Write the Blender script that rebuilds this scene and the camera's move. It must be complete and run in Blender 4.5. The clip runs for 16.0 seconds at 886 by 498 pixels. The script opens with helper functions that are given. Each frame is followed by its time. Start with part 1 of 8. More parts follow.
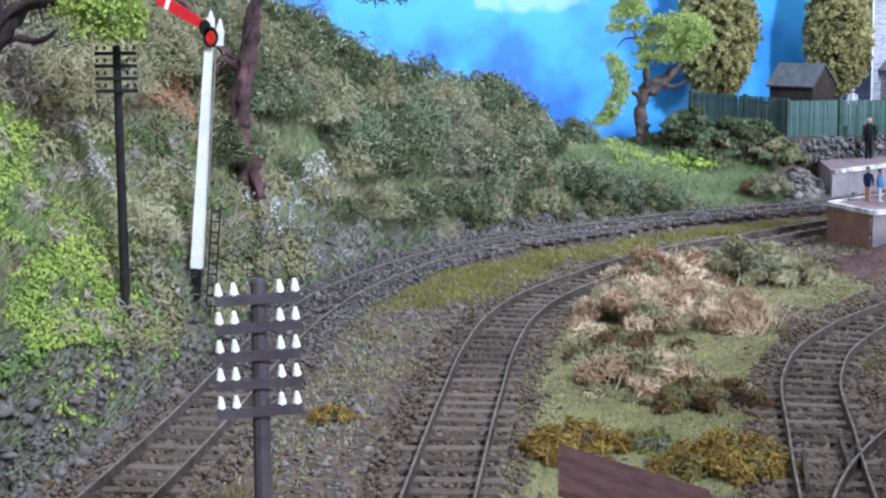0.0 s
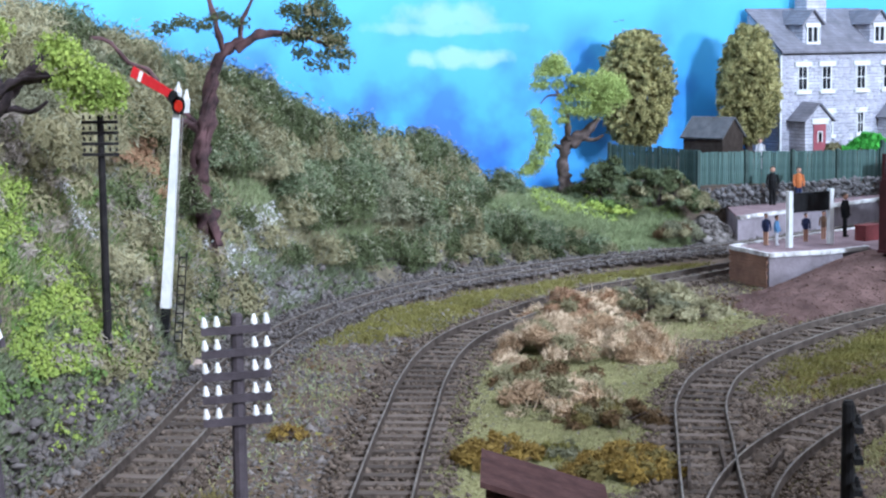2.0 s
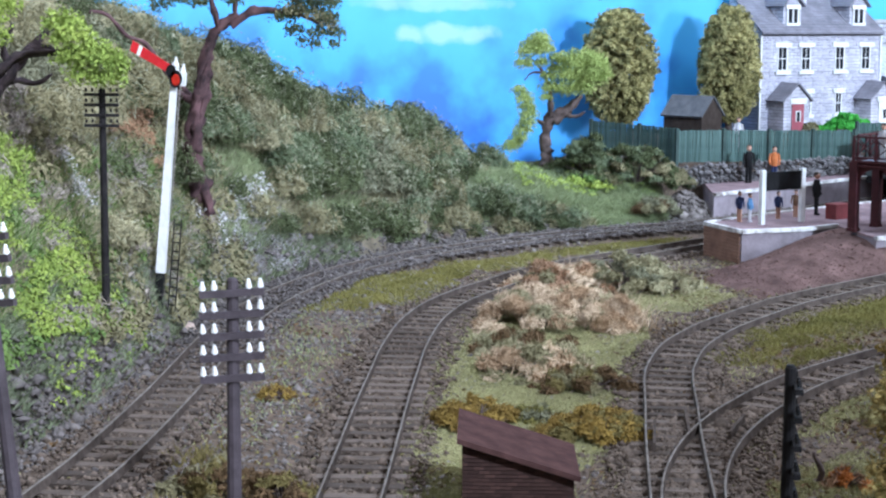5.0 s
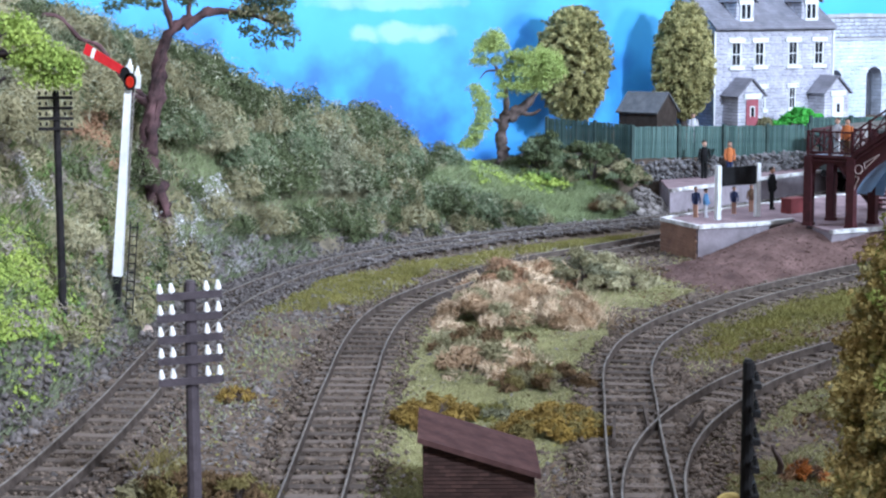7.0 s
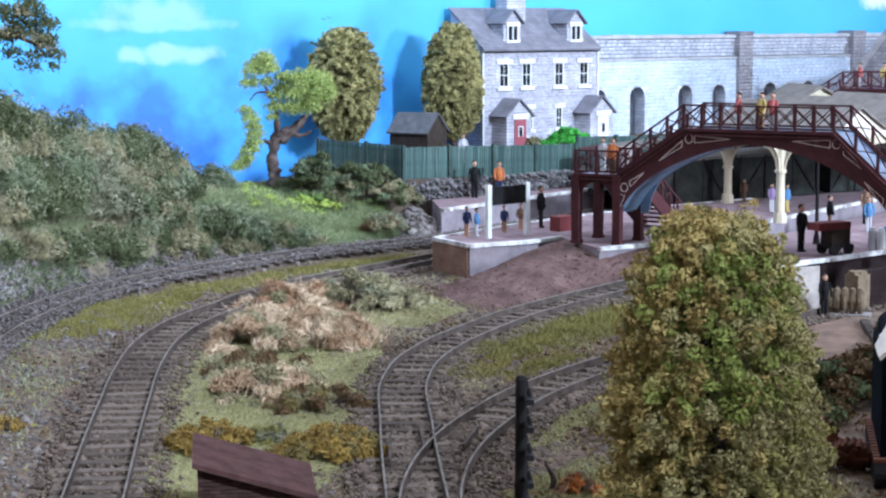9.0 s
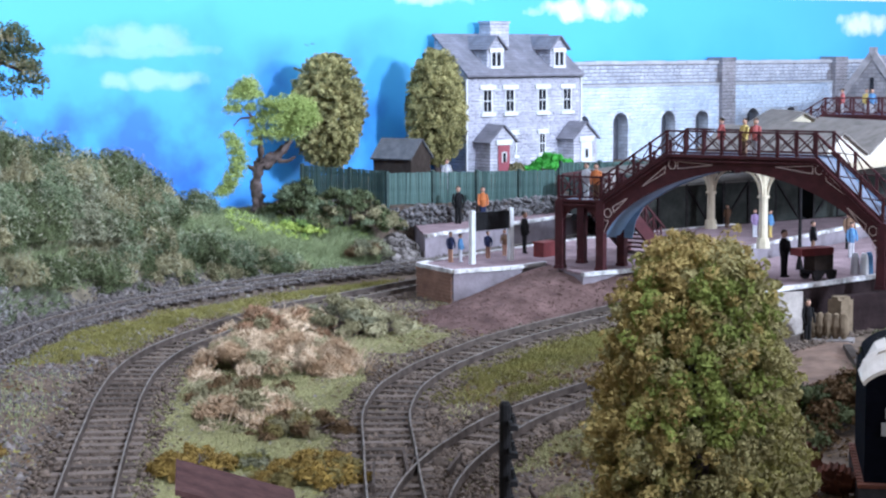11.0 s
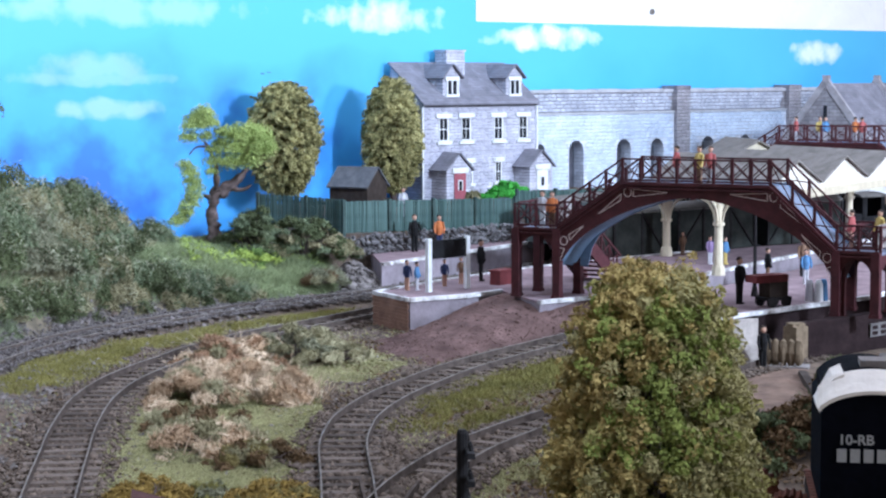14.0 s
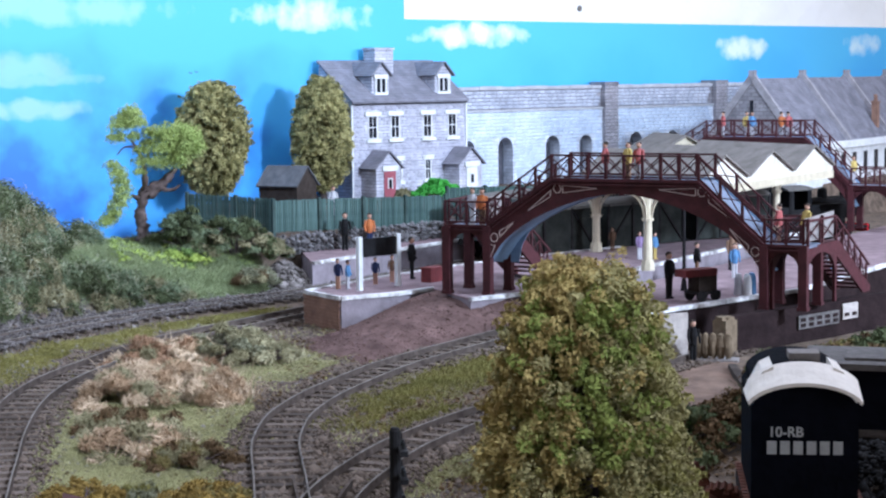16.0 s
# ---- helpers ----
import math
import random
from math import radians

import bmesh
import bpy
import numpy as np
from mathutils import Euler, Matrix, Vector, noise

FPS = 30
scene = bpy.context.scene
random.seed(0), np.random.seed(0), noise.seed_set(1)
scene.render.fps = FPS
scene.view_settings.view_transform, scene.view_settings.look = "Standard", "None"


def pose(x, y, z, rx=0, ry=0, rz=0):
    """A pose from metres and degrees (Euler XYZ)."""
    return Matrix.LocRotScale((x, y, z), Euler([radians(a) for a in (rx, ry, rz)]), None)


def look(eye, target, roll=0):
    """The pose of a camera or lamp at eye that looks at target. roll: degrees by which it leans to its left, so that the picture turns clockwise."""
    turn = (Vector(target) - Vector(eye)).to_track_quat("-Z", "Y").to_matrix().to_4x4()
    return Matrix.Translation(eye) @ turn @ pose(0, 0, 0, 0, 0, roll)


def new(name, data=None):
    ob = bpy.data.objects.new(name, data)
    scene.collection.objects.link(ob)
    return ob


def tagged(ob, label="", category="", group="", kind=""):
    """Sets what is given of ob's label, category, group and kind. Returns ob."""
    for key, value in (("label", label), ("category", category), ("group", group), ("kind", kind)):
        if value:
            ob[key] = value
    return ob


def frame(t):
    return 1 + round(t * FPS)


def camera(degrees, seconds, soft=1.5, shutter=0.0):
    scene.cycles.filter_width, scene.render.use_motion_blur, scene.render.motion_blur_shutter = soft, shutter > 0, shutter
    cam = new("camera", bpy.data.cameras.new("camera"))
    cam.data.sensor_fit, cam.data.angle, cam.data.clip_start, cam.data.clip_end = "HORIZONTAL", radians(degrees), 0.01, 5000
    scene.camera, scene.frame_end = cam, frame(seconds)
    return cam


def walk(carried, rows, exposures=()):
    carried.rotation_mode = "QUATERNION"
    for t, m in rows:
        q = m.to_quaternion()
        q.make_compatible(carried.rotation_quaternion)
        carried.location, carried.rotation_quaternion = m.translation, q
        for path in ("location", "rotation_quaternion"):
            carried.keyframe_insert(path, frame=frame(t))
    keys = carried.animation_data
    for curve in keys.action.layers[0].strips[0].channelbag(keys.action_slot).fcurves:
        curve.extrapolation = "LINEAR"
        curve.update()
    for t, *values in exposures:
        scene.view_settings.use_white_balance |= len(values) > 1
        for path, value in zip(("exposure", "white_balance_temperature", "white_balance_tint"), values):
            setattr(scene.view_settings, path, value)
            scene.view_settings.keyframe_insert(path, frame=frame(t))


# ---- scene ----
# A model railway at 4 mm to the foot. All lengths below are in centimetres; CM turns them into metres.
CM = 0.01
cam = camera(27.84, 16.0, soft=2.3)
PATH = [
    (0.0, -0.518, 11.080, 11.088, -3.978, -8.136, 0.626),
    (0.5, -0.518, 11.080, 11.088, -3.851, -7.712, 0.503),
    (1.0, -0.518, 11.080, 11.088, -1.633, -7.505, -0.122),
    (1.5, -0.518, 11.080, 11.088, -1.484, -7.086, 0.099),
    (2.0, -0.144, 3.157, 12.132, -1.863, -6.779, 0.690),
    (2.5, -0.004, 0.186, 12.524, -2.144, -7.431, 0.970),
    (3.0, -0.004, 0.186, 12.524, -2.280, -8.014, 0.769),
    (3.5, -0.004, 0.186, 12.524, -2.040, -7.850, 0.382),
    (4.0, -0.004, 0.186, 12.524, -1.966, -7.739, 0.185),
    (4.5, -0.004, 0.186, 12.524, -1.664, -7.709, -0.127),
    (7.0, -0.004, 0.186, 12.524, 0.002, -7.745, 0.268),
    (7.5, -0.004, 0.186, 12.524, 1.192, -7.523, 0.219),
    (8.0, -0.004, 0.186, 12.524, 4.227, -7.342, -0.261),
    (8.5, -0.004, 0.186, 12.524, 5.664, -7.186, 0.113),
    (9.0, -0.004, 0.186, 12.524, 7.331, -7.100, 0.222),
    (11.5, -0.004, 0.186, 12.524, 8.055, -6.149, 0.014),
    (12.0, -0.004, 0.186, 12.524, 8.349, -6.090, -0.393),
    (12.5, -0.004, 0.186, 12.524, 8.563, -6.058, -0.232),
    (13.0, -0.004, 0.186, 12.524, 8.761, -5.894, 0.300),
    (13.5, -0.004, 0.186, 12.524, 8.854, -5.602, 0.279),
    (14.0, -0.004, 0.186, 12.524, 9.264, -5.383, 0.235),
    (14.5, -0.004, 0.186, 12.524, 10.192, -5.282, 0.247),
    (15.0, -0.004, 0.186, 12.524, 11.010, -5.290, 0.513),
    (15.5, -0.004, 0.186, 12.524, 11.325, -5.395, 0.626),
    (16.0, -0.004, 0.186, 12.524, 11.496, -5.472, 0.676),
]


def eye_pose(x, y, z, yaw, pitch, roll):
    a, b = radians(yaw), radians(pitch)
    way = Vector((math.sin(a) * math.cos(b), math.cos(a) * math.cos(b), math.sin(b)))
    eye = Vector((x, y, z)) * CM
    return look(eye, eye + way, -roll)


walk(cam, [(t, eye_pose(*row)) for t, *row in PATH], exposures=[(0.0, 0.32, 6100, 10), (4.7, 0.36, 6100, 10), (7.0, 0.42, 6100, 10), (9.2, 0.42, 6100, 11), (11.5, 0.34, 6100, 13), (16.0, 0.24, 6020, 13)])

# ---- light ----
world = bpy.data.worlds.new("hall")
scene.world = world
world.use_nodes = True
world.node_tree.nodes["Background"].inputs[0].default_value = (1.0, 0.885, 0.82, 1)
world.node_tree.nodes["Background"].inputs[1].default_value = 0.37


def area_lamp(name, at, target, sx, sy, watts, colour):
    data = bpy.data.lights.new(name, "AREA")
    data.shape, data.size, data.size_y, data.energy, data.color = "RECTANGLE", sx, sy, watts, colour
    ob = new(name, data)
    ob.matrix_world = look(Vector(at), Vector(target))
    return ob


# unseen soft fill added for the foreground; no window stands there
area_lamp("window_light", (2.9, -0.9, 0.60), (0.2, 1.2, 0.08), 0.42, 0.42, 45, (0.85, 0.90, 1.0))


def spot_lamp(name, at, target, degrees, watts, colour):
    data = bpy.data.lights.new(name, "SPOT")
    data.energy, data.color, data.spot_size, data.spot_blend, data.shadow_soft_size = watts, colour, radians(degrees), 1.0, 0.05
    new(name, data).matrix_world = look(Vector(at), Vector(target))


spot_lamp("display_spot", (0.95, 0.20, 0.50), (0.27, 1.30, 0.08), 68, 70, (0.74, 0.86, 1.0))
# second unseen spot, added to brighten the left bank and hill
spot_lamp("display_spot", (0.42, -0.40, 0.70), (-0.33, 0.68, 0.10), 43, 80, (0.82, 0.89, 1.0))
area_lamp("strip_light", (0.15, 0.95, 0.95), (0.12, 1.2, 0.0), 2.2, 0.25, 14, (0.70, 0.82, 1.0))


# ---- materials ----
def mat(name, a, b=None, size=0.5, rough=0.85, metal=0.0, bump=0.3, fine=None, island=False, per_object=False, spec=0.3, ramp=(0.35, 0.65), vary=0.45):
    """Two-colour grained surface. size, fine: grain in cm; island, per_object: vary by loose piece or by object."""
    m = bpy.data.materials.new(name)
    m.use_nodes = True
    nt = m.node_tree
    N, L = nt.nodes, nt.links
    p = N["Principled BSDF"]
    p.inputs["Roughness"].default_value = rough
    p.inputs["Metallic"].default_value = metal
    p.inputs["Specular IOR Level"].default_value = spec
    b = b or tuple(c * 0.75 for c in a)
    tc = N.new("ShaderNodeTexCoord")
    n1 = N.new("ShaderNodeTexNoise")
    n1.inputs["Scale"].default_value = 100 / size
    n1.inputs["Detail"].default_value = 6
    n1.inputs["Roughness"].default_value = 0.65
    L.new(tc.outputs["Object"], n1.inputs["Vector"])
    r = N.new("ShaderNodeValToRGB")
    r.color_ramp.elements[0].position, r.color_ramp.elements[1].position = ramp
    r.color_ramp.elements[0].color, r.color_ramp.elements[1].color = (*b, 1), (*a, 1)
    fac = n1.outputs["Fac"]
    if island or per_object:
        src = N.new("ShaderNodeNewGeometry") if island else N.new("ShaderNodeObjectInfo")
        out = src.outputs["Random Per Island"] if island else src.outputs["Random"]
        mx = N.new("ShaderNodeMath")
        mx.operation = "MULTIPLY_ADD"
        mx.inputs[1].default_value = vary if island else 0.35
        L.new(out, mx.inputs[0])
        m2 = N.new("ShaderNodeMath")
        m2.operation = "MULTIPLY_ADD"
        m2.inputs[1].default_value, m2.inputs[2].default_value = (1.5, -0.255 - vary / 2) if island else (0.6, 0.03)
        L.new(n1.outputs["Fac"], m2.inputs[0])
        L.new(m2.outputs[0], mx.inputs[2])
        fac = mx.outputs[0]
    L.new(fac, r.inputs["Fac"])
    L.new(r.outputs["Color"], p.inputs["Base Color"])
    if bump:
        n2 = N.new("ShaderNodeTexNoise")
        n2.inputs["Scale"].default_value = 100 / (fine or size * 0.25)
        n2.inputs["Detail"].default_value = 4
        L.new(tc.outputs["Object"], n2.inputs["Vector"])
        bp = N.new("ShaderNodeBump")
        bp.inputs["Strength"].default_value = bump
        bp.inputs["Distance"].default_value = (fine or size * 0.25) * CM * 0.5
        L.new(n2.outputs["Fac"], bp.inputs["Height"])
        L.new(bp.outputs["Normal"], p.inputs["Normal"])
    return m


def sky_paint():
    """Hand-painted sky on board: cyan above, deeper airbrushed blue below, dabbed white clouds."""
    m = bpy.data.materials.new("sky_paint")
    m.use_nodes = True
    N, L = m.node_tree.nodes, m.node_tree.links
    p = N["Principled BSDF"]
    p.inputs["Roughness"].default_value = 0.6
    tc = N.new("ShaderNodeTexCoord")
    sep = N.new("ShaderNodeSeparateXYZ")
    L.new(tc.outputs["Object"], sep.inputs[0])

    def math_node(op, a, b=None, c=None, clamp=False):
        n = N.new("ShaderNodeMath")
        n.operation, n.use_clamp = op, clamp
        for i, v in enumerate((a, b, c)):
            if v is None:
                continue
            if isinstance(v, (int, float)):
                n.inputs[i].default_value = v
            else:
                L.new(v, n.inputs[i])
        return n.outputs[0]

    def noise_node(scale, detail=4.0, stretch=(1, 1, 1)):
        mp = N.new("ShaderNodeMapping")
        mp.inputs["Scale"].default_value = stretch
        L.new(tc.outputs["Object"], mp.inputs["Vector"])
        n = N.new("ShaderNodeTexNoise")
        n.inputs["Scale"].default_value, n.inputs["Detail"].default_value = scale, detail
        L.new(mp.outputs[0], n.inputs["Vector"])
        return n.outputs["Fac"]

    def mix(fac, a, b):
        n = N.new("ShaderNodeMix")
        n.data_type = "RGBA"
        L.new(fac, n.inputs["Factor"])
        for i, v in ((6, a), (7, b)):
            if isinstance(v, tuple):
                n.inputs[i].default_value = (*v, 1)
            else:
                L.new(v, n.inputs[i])
        return n.outputs[2]

    x, z = sep.outputs["X"], sep.outputs["Z"]
    mott = noise_node(9, 3)
    low = math_node("MULTIPLY_ADD", z, -11.0, 1.7)
    low = math_node("ADD", low, math_node("MULTIPLY_ADD", mott, 1.6, -0.8), clamp=True)
    col = mix(low, SKY_HIGH, SKY_LOW)
    # deep blue patches near the left hill: airbrushing with tree shadow painted in
    deep = math_node("MULTIPLY_ADD", noise_node(16, 4), 6.0, -2.6, clamp=True)
    left = math_node("MULTIPLY_ADD", x, -7.0, 1.15, clamp=True)
    col = mix(math_node("MULTIPLY", math_node("MULTIPLY", deep, left), low), col, SKY_DEEP)
    # dabbed clouds, each an ellipse broken up by noise
    rag = noise_node(55, 5)
    big = noise_node(14, 3)
    total = None
    for cx, cz, rx, rz, k in CLOUDS:
        dx = math_node("MULTIPLY", math_node("SUBTRACT", x, cx * CM), 1 / (rx * CM))
        dz = math_node("MULTIPLY", math_node("SUBTRACT", z, cz * CM), 1 / (rz * CM))
        d = math_node("ADD", math_node("MULTIPLY", dx, dx), math_node("MULTIPLY", dz, dz))
        d = math_node("ADD", d, math_node("MULTIPLY_ADD", rag, 2.8, -1.4))
        d = math_node("ADD", d, math_node("MULTIPLY_ADD", big, 2.4, -1.2))
        c = math_node("MULTIPLY", math_node("SUBTRACT", 1.15, d, clamp=True), k)
        total = c if total is None else math_node("MAXIMUM", total, c)
    col = mix(math_node("MULTIPLY", total, 0.95, clamp=True), col, (0.80, 0.88, 0.86))
    L.new(col, p.inputs["Base Color"])
    return m


SKY_HIGH, SKY_LOW, SKY_DEEP = (0.09, 0.47, 0.78), (0.05, 0.34, 0.80), (0.026, 0.155, 0.58)
# centre along the board, height, half width, half height, strength
CLOUDS = [(11.4, 18.1, 7.5, 1.5, 0.8), (30.3, 16.4, 6.4, 1.3, 0.95), (70.1, 15.3, 4.2, 1.3, 0.9), (92.0, 15.7, 3.6, 1.3, 0.7), (-15.8, 13.6, 5.2, 1.1, 0.24),
          (-16.0, 18.0, 13.0, 1.3, 0.28), (-15.0, 10.5, 5.0, 0.8, 0.3), (-16.0, 12.8, 7.0, 0.6, 0.22), (1.5, 20.5, 8.0, 1.2, 0.5)]

M = {}
for args in [
    ("earth", (0.17, 0.125, 0.095), (0.065, 0.048, 0.038), 0.6, 0.95), ("red_earth", (0.165, 0.106, 0.099), (0.08, 0.051, 0.048), 1.6, 0.95),
    ("hill_soil", (0.20, 0.17, 0.125), (0.075, 0.067, 0.05), 0.7, 0.95),
   
    ("rail_steel", (0.23, 0.21, 0.195), (0.10, 0.088, 0.08), 0.6, 0.6), ("rail_rust", (0.11, 0.09, 0.08), (0.05, 0.04, 0.036), 0.5, 0.85),
    ("sleeper_wood", (0.082, 0.066, 0.058), (0.034, 0.027, 0.025), 0.5, 0.9),
    ("pole_paint", (0.075, 0.062, 0.075), (0.04, 0.033, 0.04), 0.5, 0.7), ("dark_iron", (0.03, 0.028, 0.03), (0.015, 0.014, 0.016), 0.4, 0.6),
    ("insulator_white", (0.82, 0.84, 0.86), (0.70, 0.72, 0.76), 0.3, 0.25), ("white_paint", (0.80, 0.82, 0.84), (0.62, 0.65, 0.68), 0.8, 0.5),
    ("signal_red", (0.62, 0.02, 0.03), (0.45, 0.015, 0.02), 0.8, 0.45), ("black_paint", (0.02, 0.02, 0.022), (0.012, 0.012, 0.013), 0.8, 0.5),
    ("bark_red", (0.14, 0.078, 0.086), (0.03, 0.02, 0.023), 0.7, 0.95), ("bark_dark", (0.075, 0.055, 0.062), (0.022, 0.017, 0.02), 0.5, 0.95), ("bark_brown", (0.15, 0.115, 0.11), (0.05, 0.037, 0.036), 0.4, 0.9),
    ("fence_green", (0.058, 0.095, 0.088), (0.032, 0.057, 0.054), 0.7, 0.8), ("shed_brown", (0.06, 0.048, 0.042), (0.035, 0.028, 0.026), 0.5, 0.9),
    ("shed_roof", (0.11, 0.115, 0.13), (0.065, 0.07, 0.08), 0.8, 0.8),
    ("wall_stone", (0.52, 0.54, 0.58), (0.36, 0.37, 0.41), 1.6, 0.9),
    ("pier_stone", (0.36, 0.35, 0.38), (0.22, 0.21, 0.23), 0.8, 0.9),
    ("pink_door", (0.36, 0.10, 0.13), (0.28, 0.075, 0.10), 0.8, 0.6), ("window_dark", (0.02, 0.022, 0.03), (0.012, 0.014, 0.02), 0.5, 0.1),
    ("hut_roof", (0.10, 0.055, 0.053), (0.055, 0.03, 0.03), 0.6, 0.9), ("hut_brick", (0.05, 0.03, 0.028), (0.03, 0.02, 0.02), 0.5, 0.9),
    ("bridge_maroon", (0.078, 0.02, 0.026), (0.045, 0.012, 0.016), 0.5, 0.6), ("cream_paint", (0.66, 0.60, 0.46), (0.52, 0.46, 0.35), 0.8, 0.6),
    ("platform_top", (0.285, 0.212, 0.232), (0.165, 0.12, 0.132), 1.4, 0.9),
    ("brown_brick", (0.33, 0.195, 0.145), (0.19, 0.11, 0.085), 0.9, 0.9), ("purple_wall", (0.030, 0.020, 0.021), (0.016, 0.011, 0.012), 1.0, 0.95),
    ("canopy_roof", (0.21, 0.19, 0.18), (0.13, 0.12, 0.11), 0.9, 0.9),
    ("van_dark", (0.04, 0.045, 0.042), (0.022, 0.025, 0.024), 1.2, 0.8), ("deck_grey", (0.17, 0.20, 0.27), (0.11, 0.13, 0.18), 0.7, 0.85),
    ("van_grey", (0.085, 0.105, 0.11), (0.055, 0.07, 0.075), 1.2, 0.75), ("van_roof", (0.13, 0.12, 0.115), (0.09, 0.085, 0.08), 1.2, 0.85),
    ("lettering", (0.42, 0.44, 0.46), (0.33, 0.35, 0.37), 0.5, 0.8), ("excavator_blue", (0.004, 0.005, 0.010), (0.002, 0.003, 0.006), 0.9, 0.8),
    ("cream_roof", (0.86, 0.82, 0.78), (0.74, 0.70, 0.66), 0.9, 0.7), ("rusty_iron", (0.16, 0.055, 0.035), (0.07, 0.03, 0.022), 0.4, 0.85),
    ("board_timber", (0.30, 0.22, 0.14), (0.22, 0.16, 0.10), 3.0, 0.7), ("hall_paint", (0.86, 0.85, 0.83), (0.80, 0.79, 0.77), 20.0, 0.8),
    ("hall_floor", (0.23, 0.19, 0.15), (0.17, 0.14, 0.11), 15.0, 0.6), ("sea_blue", (0.28, 0.43, 0.62), (0.20, 0.33, 0.50), 1.2, 0.6),
    ("trolley_red", (0.20, 0.04, 0.045), (0.13, 0.03, 0.033), 0.5, 0.7), ("skin", (0.55, 0.33, 0.25), (0.45, 0.27, 0.20), 0.4, 0.7),
    ("cloth_orange", (0.62, 0.20, 0.07), None, 0.4, 0.8), ("cloth_blue", (0.10, 0.24, 0.45), None, 0.4, 0.8), ("cloth_navy", (0.03, 0.045, 0.12), None, 0.4, 0.8),
    ("cloth_black", (0.02, 0.02, 0.022), None, 0.4, 0.8), ("cloth_red", (0.45, 0.12, 0.12), None, 0.4, 0.8), ("cloth_pale", (0.55, 0.55, 0.6), None, 0.4, 0.8),
    ("cloth_yellow", (0.55, 0.42, 0.14), None, 0.4, 0.8), ("cloth_purple", (0.28, 0.20, 0.36), None, 0.4, 0.8), ("cloth_brown", (0.2, 0.12, 0.08), None, 0.4, 0.8),
    ("sack_cloth", (0.22, 0.17, 0.12), (0.13, 0.10, 0.07), 0.4, 0.95), ("pale_timber", (0.30, 0.28, 0.28), (0.20, 0.185, 0.18), 0.6, 0.9),
]:
    nm, a, b, size, rough = args
    M[nm] = mat(nm, a, b, size, rough, spec=0.04 if nm in ("excavator_blue", "cloth_black", "shed_brown", "hut_roof", "hut_brick", "purple_wall", "platform_top", "rail_rust", "rail_steel", "red_earth", "pale_timber", "sack_cloth", "van_dark", "dark_iron", "black_paint") else 0.3)
for nm, a, b in [("leaf_lime", (0.46, 0.56, 0.14), (0.16, 0.25, 0.06)), ("leaf_dark", (0.14, 0.17, 0.085), (0.035, 0.047, 0.024)),
                 ("leaf_olive", (0.36, 0.33, 0.20), (0.13, 0.125, 0.072)), ("leaf_grass", (0.36, 0.42, 0.23), (0.195, 0.245, 0.135)),
                 ("leaf_moss", (0.295, 0.275, 0.095), (0.13, 0.125, 0.043)), ("leaf_mid", (0.19, 0.29, 0.09), (0.08, 0.135, 0.045)),
                 ("twig_grey", (0.46, 0.45, 0.46), (0.16, 0.16, 0.165)), ("leaf_tan", (0.76, 0.62, 0.46), (0.45, 0.35, 0.25)),
                 ("leaf_straw", (0.58, 0.42, 0.28), (0.26, 0.18, 0.115)), ("leaf_ochre", (0.32, 0.225, 0.06), (0.17, 0.115, 0.04)), ("leaf_autumn", (0.42, 0.325, 0.13), (0.26, 0.195, 0.078)), ("leaf_fern", (0.43, 0.41, 0.16), (0.22, 0.21, 0.075)),
                 ("leaf_tree", (0.62, 0.57, 0.27), (0.20, 0.19, 0.08)), ("leaf_spring", (0.50, 0.60, 0.22), (0.24, 0.32, 0.10)),
                 ("leaf_rust", (0.46, 0.29, 0.18), (0.20, 0.12, 0.08)), ("grass_pale", (0.46, 0.45, 0.245), (0.26, 0.262, 0.135)),
                 ("leaf_vivid", (0.12, 0.55, 0.10), (0.04, 0.24, 0.04)), ("leaf_white", (0.78, 0.78, 0.82), (0.42, 0.42, 0.44)),
                 ("stones", (0.275, 0.25, 0.243), (0.05, 0.044, 0.042)), ("stones_brown", (0.225, 0.178, 0.148), (0.045, 0.035, 0.029)),
                 ("stones_dark", (0.225, 0.205, 0.205), (0.045, 0.04, 0.04)), ("leaf_hay", (0.48, 0.45, 0.29), (0.22, 0.21, 0.13)),
                 ("stones_red", (0.175, 0.112, 0.102), (0.075, 0.047, 0.043)), ("wall_rubble", (0.26, 0.25, 0.26), (0.05, 0.048, 0.05)), ("leaf_teal", (0.22, 0.265, 0.16), (0.07, 0.10, 0.06)),
                 ("leaf_treegreen", (0.31, 0.37, 0.10), (0.14, 0.18, 0.05)), ("leaf_treedark", (0.26, 0.25, 0.11), (0.09, 0.09, 0.04)),
                 ("leaf_sage", (0.45, 0.42, 0.205), (0.24, 0.22, 0.105)), ("leaf_gold", (0.53, 0.435, 0.18), (0.31, 0.24, 0.09)), ("leaf_umber", (0.24, 0.20, 0.08), (0.11, 0.095, 0.04))]:
    M[nm] = mat(nm, a, b, 0.35 if "stone" in nm or "rubble" in nm else 2.4, 0.9, bump=0, island=True, ramp=(0.1, 0.9), spec=0.1, vary=0.36 if "stone" in nm or "rubble" in nm else 0.26)


# ---- mesh helpers ----
def thing(name, x, y, z, rz=0.0, label="", category="", group="", kind=""):
    ob = new(name)
    ob.empty_display_size = 0.01
    ob.matrix_basis = pose(x * CM, y * CM, z * CM, 0, 0, rz)
    return tagged(ob, label, category, group, kind)


